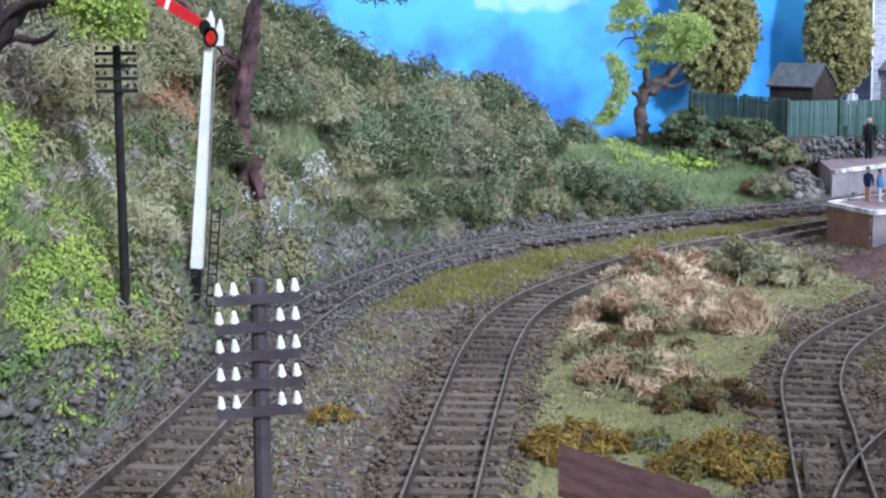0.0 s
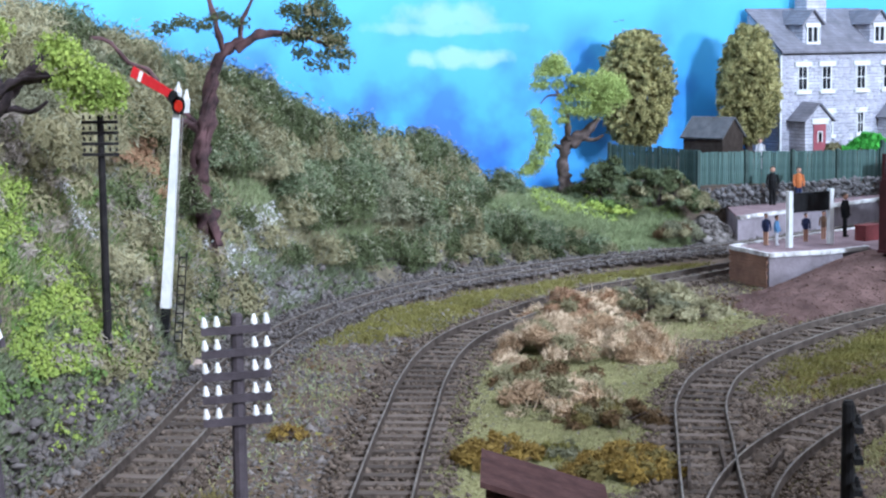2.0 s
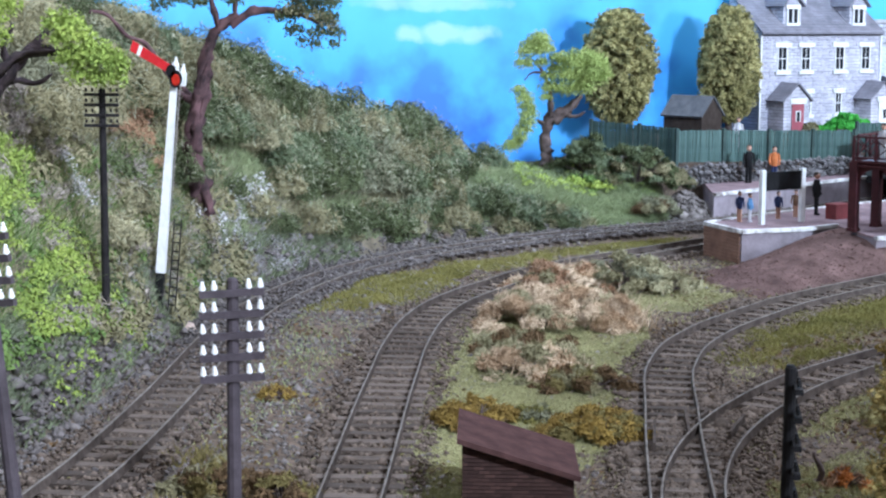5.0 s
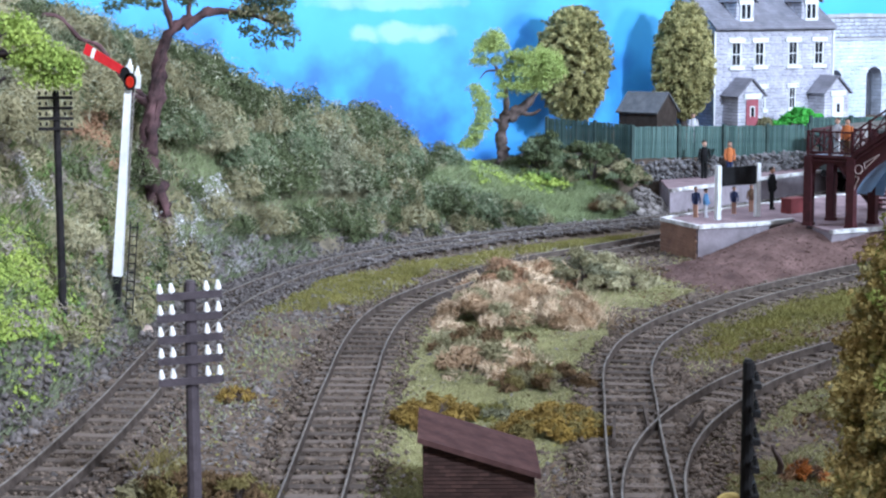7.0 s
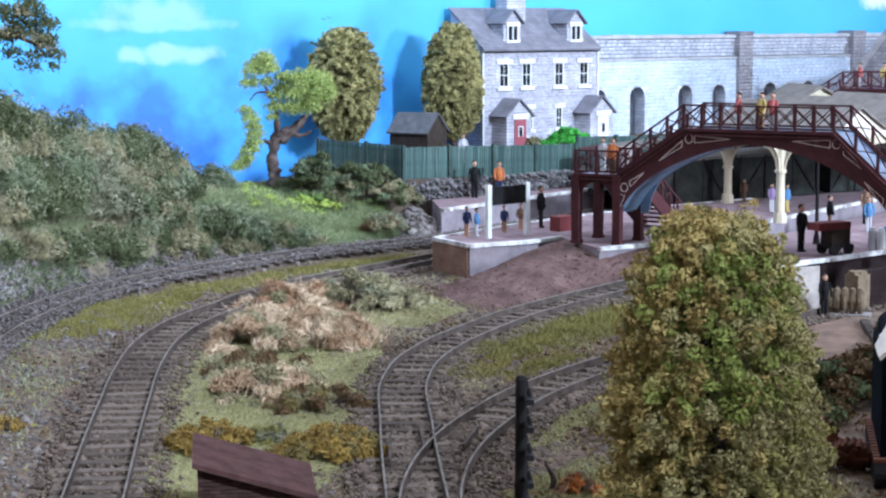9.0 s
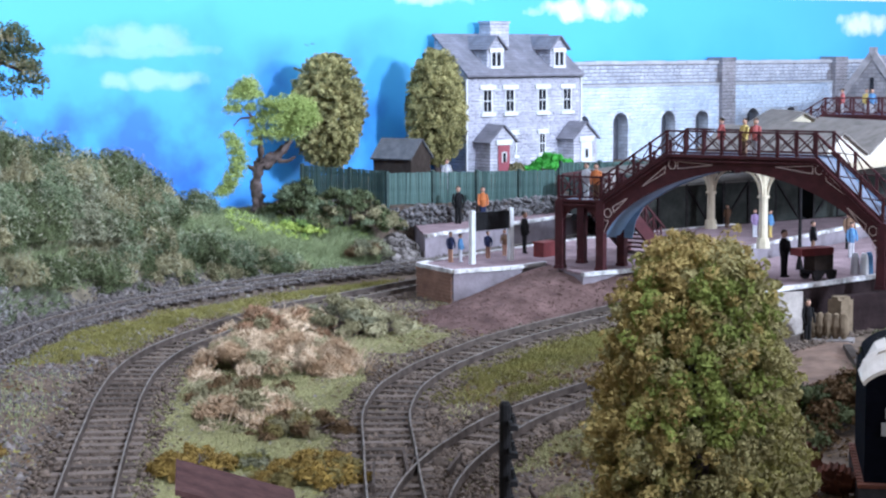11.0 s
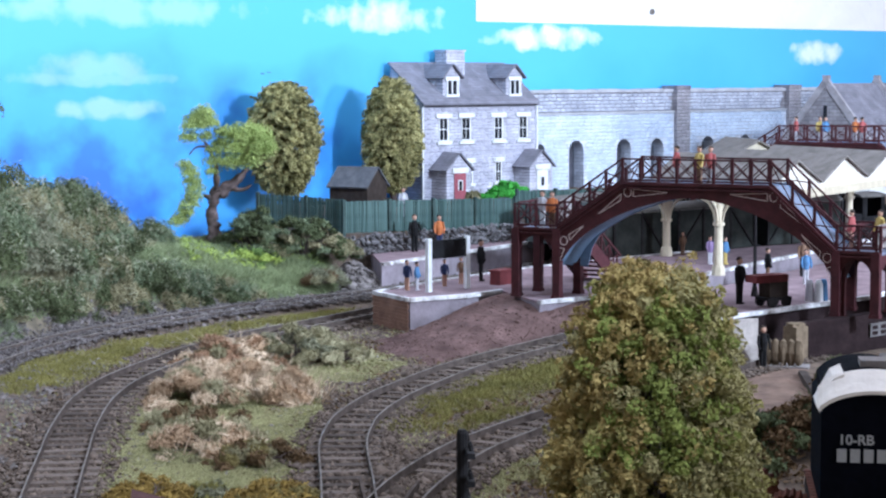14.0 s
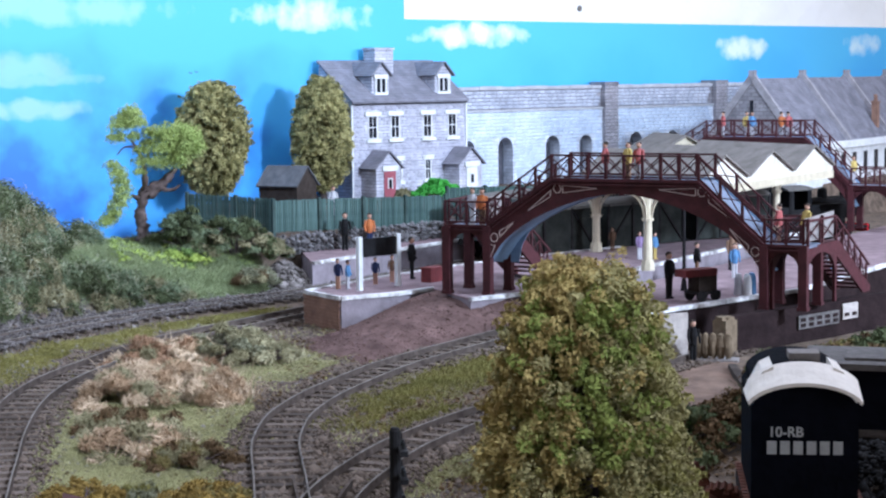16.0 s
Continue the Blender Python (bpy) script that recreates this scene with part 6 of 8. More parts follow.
# gnarled tree at the end of the hill
tree((3.95, 113.6, 1.7), "gnarled brown tree with sparse spring-green foliage",
     [([(-0.1, 0, -0.5), (-0.1, 0, 0.4), (-0.17, 0, 1.4), (-0.25, 0, 2.3), (-0.05, 0, 3.4), (0.29, 0, 4.1)], 0.48, 0.32), ([(0.2, 0, 3.9), (1.0, -0.1, 4.25), (1.55, 0, 4.8), (2.1, 0, 5.4)], 0.46, 0.12),
      ([(-0.1, 0, 3.3), (-0.45, 0, 3.55), (-0.85, 0.1, 3.85)], 0.24, 0.07), ([(0.1, 0, 4.0), (0.13, 0, 5.05), (-0.17, 0.1, 6.3), (-0.75, 0, 7.3)], 0.2, 0.06), ([(-0.5, 0, 6.8), (-1.17, 0, 6.7), (-1.63, 0, 6.2)], 0.08, 0.03),
      ([(0.8, 0, 4.2), (1.6, -0.2, 4.0), (2.3, -0.2, 4.3)], 0.2, 0.07), ([(-0.1, 0, 0.3), (0.7, -0.4, -0.3), (1.5, -0.5, -0.7)], 0.34, 0.1), ([(-0.2, 0, 2.6), (-0.5, -0.1, 2.75), (-0.7, -0.1, 2.7)], 0.07, 0.03)],
     "bark_brown",
     [("leaf_spring", [(-0.63, 0, 8.8), (-1.24, 0, 7.95), (-0.33, 0, 8.1), (-1.55, 0, 7.2), (-0.9, 0.2, 8.4), (-0.1, 0, 6.45), (0, 0, 5.7), (-0.15, 0, 5.1), (0.35, 0, 7.6), (-0.5, 0, 7.3), (0.3, 0.2, 6.9)], [0.65, 0.85, 0.7, 0.65, 0.75, 0.5, 0.62, 0.45, 0.4, 0.5, 0.45], 2600, 0.07, 1.6),
      ("leaf_spring", [(1.05, 0, 7.4), (2.1, 0, 7.2), (2.85, 0, 7.1), (1.36, 0, 6.4), (2.4, 0, 6.3), (1.05, 0, 5.6), (2.1, 0, 5.7), (3.1, 0, 6.5)], [0.75, 1.15, 0.95, 1.05, 1.1, 0.7, 0.75, 0.8], 2600, 0.07, 1.6),
      ("leaf_spring", [(-1.86, 0, 5.5), (-1.55, 0, 5.0), (-1.4, 0, 4.5), (-1.28, 0, 4.0), (-1.4, 0, 3.5), (-1.65, 0, 3.0), (-1.86, 0, 2.5), (-2.4, 0, 1.95), (-2.1, 0, 2.2)], [0.5, 0.62, 0.6, 0.6, 0.6, 0.6, 0.58, 0.55, 0.55], 2600, 0.07, 1.6)])

# dark red-barked tree on the hill
red_tree = tree((-13.0, 77.0, 3.75), "dark red-barked gnarled tree on the hill",
     [([(0.55, 0.25, -0.6), (0.52, 0.05, 0.6), (0.42, -0.1, 1.5), (0.31, 0, 2.6), (0.47, 0, 3.7), (0.72, 0, 5.0), (1.01, 0, 6.4), (1.5, 0, 7.05), (2.2, 0, 7.5)], 0.42, 0.16), ([(0.5, -0.1, 1.3), (0.85, -0.3, 0.6), (1.05, -0.4, -0.3)], 0.2, 0.12), ([(0.4, -0.1, 2.2), (0.45, -0.2, 3.0), (0.55, -0.1, 4.0)], 0.3, 0.16),
      ([(1.8, 0, 7.0), (2.5, 0, 7.5), (3.1, 0, 7.6), (4.2, 0, 7.5), (5.3, 0, 7.1)], 0.17, 0.06), ([(1.4, 0, 6.8), (1.1, 0, 7.8), (0.8, 0, 9)], 0.14, 0.07),
      ([(0.4, 0, 4.2), (-0.6, 0.3, 5.1), (-1.5, 0.3, 6.3), (-2.2, 0.2, 6.6), (-2.9, 0, 7.4), (-3.6, 0, 7.5)], 0.11, 0.06), ([(2.0, 0, 7.1), (2.0, 0, 8.0), (2.5, 0, 9.0)], 0.1, 0.05), ([(0.35, 0, 4.2), (-0.3, 0, 4.4), (-0.5, 0.1, 4.0)], 0.17, 0.1)],
     "bark_red",
     [("leaf_olive", [(4.2, -0.2, 7.5), (5.1, -0.2, 7.3), (4.7, -0.2, 8.2), (5.5, -0.2, 7.0)], [0.5, 0.5, 0.5, 0.4], 900, 0.07, 2.0),
      ("leaf_dark", [(3.8, 0, 7.3), (4.6, 0, 7.5), (5.4, 0, 7.2), (5.1, 0, 6.7), (4.2, 0, 6.8), (5.8, 0, 6.7), (5.4, 0, 7.8), (4.4, 0, 8.0), (4.9, 0, 8.4), (5.0, 0, 6.3), (3.8, 0, 8.3), (5.7, 0, 6.3), (4.5, 0, 6.4)], [0.5, 0.65, 0.55, 0.4, 0.4, 0.38, 0.6, 0.6, 0.6, 0.26, 0.5, 0.22, 0.24], 1500, 0.07, 2.0),
      ("leaf_dark", [(-0.9, 0, 7.7), (-0.2, 0.1, 7.9), (0.6, 0, 7.8), (1.2, 0, 8.1), (1.9, 0, 7.9)], [0.42, 0.45, 0.4, 0.45, 0.4], 1300, 0.07, 2.0)])
line = spline([(0.55, 0.25, -0.6), (0.52, 0.05, 0.6), (0.42, -0.1, 1.5), (0.31, 0, 2.6), (0.47, 0, 3.7), (0.72, 0, 5.0), (1.01, 0, 6.4)], 0.5)
for k in range(5):
    turn = [(q[0] + 0.2 * math.cos(1.26 * k + 0.35 * i), q[1] + 0.2 * math.sin(1.26 * k + 0.35 * i), q[2]) for i, q in enumerate(line[k % 2: len(line) - k])]
    bm = bmesh.new()
    limb(bm, turn, 0.16, 0.09)
    part("bark_rib", bm, M["bark_red"], red_tree)
red_tree.scale = (1.13, 1.13, 1.13)
tree((-17.55, 60.5, 4.78), "lime-green leafy tree with dark twisted boughs on the hill",
     [([(0, 0, -0.8), (-0.1, 0, 2.0), (0.3, 0, 3.8), (0.6, 0, 5.6), (0.3, 0, 7.0)], 0.35, 0.2), ([(0.6, 0, 5.0), (1.8, -0.4, 6.0), (3.2, -0.8, 6.2), (4.2, -1.2, 6.3)], 0.2, 0.06), ([(0.3, 0, 4.0), (-0.8, 0, 4.6), (-1.8, 0, 5.0)], 0.2, 0.08),
      ([(0.5, 0, 4.4), (1.0, 0.1, 4.9), (1.6, -0.1, 5.6), (2.1, 0.1, 6.3), (3.1, 0, 7.2)], 0.23, 0.08), ([(0.8, 0.2, 4.9), (1.5, 0.3, 5.2), (2.3, 0.1, 5.1), (2.9, 0.2, 5.5)], 0.15, 0.05),
      ([(1.5, 0, 5.5), (1.2, 0.1, 6.3), (1.6, 0.1, 7.2)], 0.15, 0.06), ([(2.0, 0, 6.2), (2.7, 0.1, 6.3), (3.3, 0, 6.0)], 0.16, 0.05)],
     "bark_dark",
     [("leaf_lime", [(4.0, -2.2, 6.6), (4.5, -2.2, 6.0), (5.1, -2.2, 5.9), (4.4, -2.0, 5.4), (5.2, -2.0, 5.3), (3.7, -2.0, 7.1), (5.5, -2.1, 5.8), (4.0, -2.1, 5.9)], [0.8, 0.75, 0.7, 0.6, 0.6, 0.6, 0.5, 0.6], 1500, 0.085, 1.5),
      ("leaf_lime", [(0.9, -1, 7.2), (1.5, -1, 7.6), (0.2, -1, 7.0), (0.6, -1, 6.4), (1.2, -0.8, 6.6)], [0.7, 0.6, 0.7, 0.6, 0.5], 1500, 0.085, 1.5)])


# autumn tree in the foreground
def autumn_tree():
    ob = thing("tree", 11.75, 41.0, -0.42, 0, "bushy conical autumn tree in ochre and green", "tree")
    bm = bmesh.new()
    limb(bm, [(0, 0, -0.1), (0.05, 0, 3), (0, 0, 6.5), (0, 0, 8.2)], 0.28, 0.06)
    part("trunk", bm, M["bark_brown"], ob)
    H = [-0.2, 1.1, 3.0, 4.6, 5.8, 6.95, 7.6, 8.05, 8.4]
    RR = [2.32, 2.32, 2.24, 2.06, 1.8, 1.44, 1.1, 0.7, 0.12]
    n = 1800
    h = rng.uniform(0, 8.3, n)
    t = rng.uniform(0, 2 * np.pi, n)
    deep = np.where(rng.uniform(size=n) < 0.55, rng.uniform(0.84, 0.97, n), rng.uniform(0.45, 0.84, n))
    r = np.interp(h, H, RR) * deep * (1 + 0.05 * np.sin(3 * t + h * 1.3) + 0.05 * np.sin(7 * t + 2.1 * h))
    C = np.stack([r * np.cos(t), r * np.sin(t), h], 1)
    D = np.stack([0.8 * np.cos(t), 0.8 * np.sin(t), -0.35 + 0.09 * h], 1) + 0.35 * rng.normal(size=(n, 3))
    D[:, 2] -= 0.25
    P, N, i = tufts(C, D, rng.uniform(0.5, 0.95, n), rng.uniform(0.17, 0.31, n), 125)
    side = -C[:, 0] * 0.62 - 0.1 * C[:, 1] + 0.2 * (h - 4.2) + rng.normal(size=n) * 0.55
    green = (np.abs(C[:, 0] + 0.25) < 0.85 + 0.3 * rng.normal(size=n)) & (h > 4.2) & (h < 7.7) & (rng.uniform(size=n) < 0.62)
    # outer sprays get paler leaves, inner ones darker: light put into leaf colour
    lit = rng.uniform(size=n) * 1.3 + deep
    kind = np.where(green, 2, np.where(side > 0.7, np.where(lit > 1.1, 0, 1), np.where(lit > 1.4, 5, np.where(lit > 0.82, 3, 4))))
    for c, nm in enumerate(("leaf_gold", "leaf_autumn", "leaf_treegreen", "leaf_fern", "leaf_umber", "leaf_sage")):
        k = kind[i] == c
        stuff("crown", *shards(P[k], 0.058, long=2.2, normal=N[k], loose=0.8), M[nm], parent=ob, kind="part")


autumn_tree()


M["poster_grey"] = mat("poster_grey", (0.15, 0.14, 0.14), (0.08, 0.075, 0.075), 0.4, 0.9)
M["whitewash"] = mat("whitewash", (0.50, 0.46, 0.44), (0.30, 0.27, 0.26), 0.7, 0.95, spec=0.05)


M["old_white"] = mat("old_white", (0.70, 0.68, 0.63), (0.52, 0.49, 0.43), 1.5, 0.7)


# ---- station canopy ----
def canopy():
    ob = thing("platform_canopy", 0, 0, 0, label="ridge-and-furrow station canopy with white gables and cream posts", category="canopy")

    def at(a, d, z):
        return Vector((34.5 + 0.69 * a - 0.25 * d, 96.9 + 0.724 * a + 0.97 * d, z))

    bay, deep, z0, z1 = 7.4, 13.0, 6.35, 7.75
    for k in range(3):
        a0, a1 = k * bay, (k + 1) * bay
        mid = (a0 + a1) / 2
        for x0, zz0, x1, zz1 in ((a0, z0, mid, z1), (mid, z1, a1, z0)):
            bm = bmesh.new()
            v = [bm.verts.new(at(x, d, z)) for x, d, z in ((x0, -0.3, zz0), (x1, -0.3, zz1), (x1, deep, zz1), (x0, deep, zz0))]
            w = [bm.verts.new(q.co + Vector((0, 0, 0.12))) for q in v]
            bm.faces.new(v[::-1]), bm.faces.new(w)
            for i in range(4):
                bm.faces.new((v[i], v[(i + 1) % 4], w[(i + 1) % 4], w[i]))
            part("roof_slope", bm, M["canopy_roof"], ob)
        for d in (0.0, deep - 0.2):
            bm = bmesh.new()
            v = [bm.verts.new(at(x, d, z)) for x, z in ((a0, z0 - 0.3), (a1, z0 - 0.3), (a1, z0), (mid, z1 - 0.04), (a0, z0))]
            w = [bm.verts.new(at(x, d + 0.12, z)) for x, z in ((a0, z0 - 0.3), (a1, z0 - 0.3), (a1, z0), (mid, z1 - 0.04), (a0, z0))]
            bm.faces.new(v), bm.faces.new(w[::-1])
            for i in range(5):
                bm.faces.new((v[i], w[i], w[(i + 1) % 5], v[(i + 1) % 5]))
            part("gable", bm, M["old_white"], ob, "cream-white painted gable")
            bm = bmesh.new()
            n = 26
            for i in range(n):
                x = a0 + bay * (i + 0.5) / n
                p, q = at(x, d, z0 - 0.3), at(x, d, z0 - 0.75 - 0.08 * (i % 2))
                bar(bm, p, q, 0.2, 0.06)
            part("valance", bm, M["cream_paint"], ob, "cream toothed valance")
    bm = bmesh.new()
    for i in range(44):
        d = deep * (i + 0.5) / 44
        bar(bm, at(0, d, z0 + 0.05), at(0, d, z0 - 0.5 - 0.08 * (i % 2)), 0.06, 0.22)
    part("valance", bm, M["cream_paint"], ob, "cream toothed valance")
    for x, y, h in ((32.0, 98.3, 5.8), (32.3, 109.8, 5.15), (45.2, 111.5, 6.3)):
        po = new("post")
        po.parent = ob
        bm = bmesh.new()
        rod(bm, (x, y, 1.34), (x, y, h + 0.1), 0.27, 0.21, 10)
        rod(bm, (x, y, 1.34), (x, y, 1.9), 0.42, 0.36, 8)
        rod(bm, (x, y, h - 1.6), (x, y, h - 1.45), 0.34, 0.34, 10)
        part("shaft", bm, M["cream_paint"], po, "cream fluted post")
        for sx, sy in ((0.69, 0.72), (-0.69, -0.72), (0.72, -0.69), (-0.72, 0.69)):
            bm = bmesh.new()
            pts = [(x + sx * r, y + sy * r, z) for r, z in ((0.2, h - 1.5), (0.35, h - 0.8), (0.75, h - 0.25), (1.35, h))]
            q = spline(pts, 0.2)
            for i in range(len(q) - 1):
                bar(bm, q[i], q[i + 1], 0.11)
            bar(bm, (x + sx * 0.2, y + sy * 0.2, h - 0.06), (x + sx * 1.35, y + sy * 1.35, h - 0.06), 0.1)
            for c in range(8):
                a0, a1 = c * math.pi / 4, (c + 1) * math.pi / 4
                bar(bm, (x + sx * (0.52 + 0.15 * math.cos(a0)), y + sy * (0.52 + 0.15 * math.cos(a0)), h - 0.3 + 0.15 * math.sin(a0)), (x + sx * (0.52 + 0.15 * math.cos(a1)), y + sy * (0.52 + 0.15 * math.cos(a1)), h - 0.3 + 0.15 * math.sin(a1)), 0.06)
            part("bracket", bm, M["cream_paint"], po)


canopy()


# ---- station building with coped gables ----
def station_building():
    ob = thing("station_building", 58.5, 150.0, 2.3, 46.4, "grey station building with stone-coped roof and white cornice", "building")
    half, ez, rz, length = 4.2, 4.1, 9.7, 38.0
    bm = bmesh.new()
    prism(bm, [(0, -half), (length, -half), (length, half), (0, half)], 0, ez)
    part("wall", bm, M["white_paint"], ob, "white rendered wall")
    bm = bmesh.new()
    pts = [(-half, ez), (half, ez), (0, rz)]
    a = [bm.verts.new((-0.05, y, z)) for y, z in pts]
    b = [bm.verts.new((0.3, y, z)) for y, z in pts]
    bm.faces.new(a), bm.faces.new(b[::-1])
    for i in range(3):
        bm.faces.new((a[i], b[i], b[(i + 1) % 3], a[(i + 1) % 3]))
    part("gable", bm, M["pier_courses"], ob)
    for s in (-1, 1):
        bm = bmesh.new()
        v = [bm.verts.new(p) for p in ((0.2, s * half * 1.06, ez - 0.25), (length, s * half * 1.06, ez - 0.25), (length, 0, rz), (0.2, 0, rz))]
        w = [bm.verts.new(q.co + Vector((0, 0, 0.14))) for q in v]
        bm.faces.new(v), bm.faces.new(w[::-1])
        for i in range(4):
            bm.faces.new((v[i], v[(i + 1) % 4], w[(i + 1) % 4], w[i]))
        part("roof", bm, M["slate_rows"], ob)
        for k in range(4):
            x = 0.1 + k * 12.2
            bm = bmesh.new()
            bar(bm, (x, s * half * 1.08, ez - 0.1), (x, 0, rz + 0.3), 0.5, 0.6)
            part("coping", bm, M["pier_stone"], ob)
        bm = bmesh.new()
        box(bm, length / 2, s * half * 1.08, ez - 0.75, length + 0.6, 0.5, 0.65)
        part("cornice", bm, M["white_paint"], ob)
    for k in range(4):
        bm = bmesh.new()
        box(bm, 0.1 + k * 12.2, 0, rz + 0.1, 0.55, 0.55, 0.75)
        part("finial", bm, M["pier_stone"], ob)
    bm = bmesh.new()
    box(bm, 23.0, -3.5, 4.4, 0.6, 0.6, 2.9)
    box(bm, 23.0, -3.5, 7.3, 0.75, 0.75, 0.16)
    rod(bm, (23.0, -3.5, 7.46), (23.0, -3.5, 8.1), 0.22, 0.18, 10)
    part("chimney", bm, M["brown_brick"], ob)
    bm = bmesh.new()
    box(bm, -0.1, 0, 6.6, 0.12, 0.3, 1.3)
    part("slit_window", bm, M["window_dark"], ob)
    for k in range(9):
        bm = bmesh.new()
        box(bm, 2.5 + k * 3.1, -half - 0.04, 0.9, 0.9, 0.08, 1.9)
        part("window", bm, M["window_dark"], ob)


station_building()


def shelter():
    ob = thing("platform_shelter", 40.8, 124.0, 1.34, 0, "pale gabled platform shelter with a slate roof", "shelter")
    bm = bmesh.new()
    slab(bm, [(-0.2, 5.3), (4.8, 5.3), (2.6, 6.7)], 0, 7)
    part("gable", bm, M["cream_paint"], ob)
    for px, py in ((0.3, 0.3), (4.3, 0.3), (0.3, 6.7), (4.3, 6.7)):
        bm = bmesh.new()
        rod(bm, (px, py, 0), (px, py, 5.4), 0.2, 0.16, 8)
        part("post", bm, M["bridge_maroon"], ob)
    for s, x in ((-1, 1.15), (1, 3.75)):
        bm = bmesh.new()
        box(bm, x, 3.5, 6.0, 3.1 if s < 0 else 2.7, 7.6, 0.14, ry=s * 29)
        part("roof_slope", bm, M["canopy_roof"], ob)


shelter()
footbridge((41.9, 127.7), -39, 15.0, 2.5, 3.9, 6.55, 3.2, "maroon lattice footbridge beyond the canopy", ornate=False)


# ---- walls and yard in front of the platform ----
def low_wall():
    ob = thing("platform_front_wall", 29.15, 77.7, -0.45, 30.9, "low purple-brown rendered wall with rounded end", "wall", kind="structure")
    ob.scale = (1.06, 1.06, 0.74)
    bm = bmesh.new()
    box(bm, 9.5, 0.3, 0, 19, 0.6, 2.42)
    bmesh.ops.bevel(bm, geom=[e for e in bm.edges if e.verts[0].co.z > 2.3 and e.verts[1].co.z > 2.3], offset=0.1, segments=2)
    part("wall_face", bm, M["purple_wall"], ob)
    bm = bmesh.new()
    box(bm, 0.15, 0.3, 0.0, 0.8, 0.72, 2.44)
    bmesh.ops.bevel(bm, geom=bm.edges[:], offset=0.2, segments=3)
    part("end_block", bm, M["sack_cloth"], ob, "rough sandy end block")
    for k, (x, w) in enumerate(((6.5, 3.1), (8.95, 1.2))):
        sg = new("poster_board")
        sg.parent = ob
        bm = bmesh.new()
        box(bm, x, -0.08, 0.95 if k == 0 else 1.12, w, 0.08, 0.87 if k == 0 else 1.05)
        part("board", bm, M["poster_grey"] if k == 0 else M["whitewash"], sg, "weathered grey sign" if k == 0 else "faded white poster")
        bm = bmesh.new()
        for r in range(2 if k == 0 else 1):
            n = 5 if k == 0 else 2
            for j in range(n):
                box(bm, x - w / 2 + w * (j + 0.5) / n, -0.13, 1.07 + r * 0.36 + 0.25 * k, w / n * 0.62, 0.02, 0.24)
        part("lettering_bars", bm, M["purple_wall"], sg)


low_wall()


def sacks():
    for k in range(5):
        bm = bmesh.new()
        ball(bm, 0, 0, 0.62, 0.33, sz=2.0, n=10)
        for v in bm.verts:
            v.co += Vector((noise.noise(v.co * 3 + Vector((k, 0, 0))), noise.noise(v.co * 3 + Vector((0, k, 0))), 0)) * 0.08
        ob = solid("sack", bm, M["sack_cloth"], "bulging brown sack standing on a wooden pallet", "sack", group="sacks in the yard")
        ob.matrix_basis = pose((27.3 + k * 0.30) * CM, (76.6 - k * 0.16) * CM, -0.3 * CM, 0, 0, k * 25)
        ob.scale = (0.8, 0.8, 0.95)
    bm = bmesh.new()
    box(bm, 27.9, 76.3, -0.42, 2.3, 1.1, 0.14, -25)
    solid("pallet", bm, M["pale_timber"], "flat wooden pallet under the sacks", "pallet")
    bm = bmesh.new()
    box(bm, 26.5, 77.5, -0.42, 1.3, 0.16, 2.1, 12)
    bmesh.ops.bevel(bm, geom=bm.edges[:], offset=0.04, segments=1)
    solid("hoarding", bm, M["whitewash"], "whitewashed board standing at the platform end", "hoarding")


sacks()


def yard_fn(u, v):
    a = np.array([(20.5, 62.5), (23.2, 69.5), (25.5, 76), (26.4, 79)])
    b = np.array([(24.0, 60.5), (26.4, 66.5), (28.2, 73.5), (29.2, 76.8)])
    t = np.linspace(0, 1, 4)
    p = np.stack([np.interp(u, t, a[:, k]) * (1 - v) + np.interp(u, t, b[:, k]) * v for k in (0, 1)], 1)
    z = land(p[:, 0], p[:, 1]) + 0.06 + 0.05 * bumpy(p[:, 0], p[:, 1], 0.8, 41) - 0.12 * (np.abs(2 * v - 1) ** 4)
    return np.column_stack([p, z])


M["pale_dirt"] = mat("pale_dirt", (0.23, 0.155, 0.12), (0.105, 0.07, 0.055), 0.9, 0.95)
stuff("yard_track", *grid_mesh(60, 24, yard_fn), M["pale_dirt"], "pale rutted dirt track to the station yard", "dirt road", kind="structure", smooth=True)
bm = bmesh.new()
for k in range(12):
    box(bm, 26.9 + 0.16 * k - 0.9, 68.6 + 0.62 * k - 2.0, -0.42, 0.35, 0.66, 0.3, -15)
solid("kerb_stones", bm, M["sleeper_wood"], "row of dark kerb timbers beside the dirt track", "kerb", "structure")


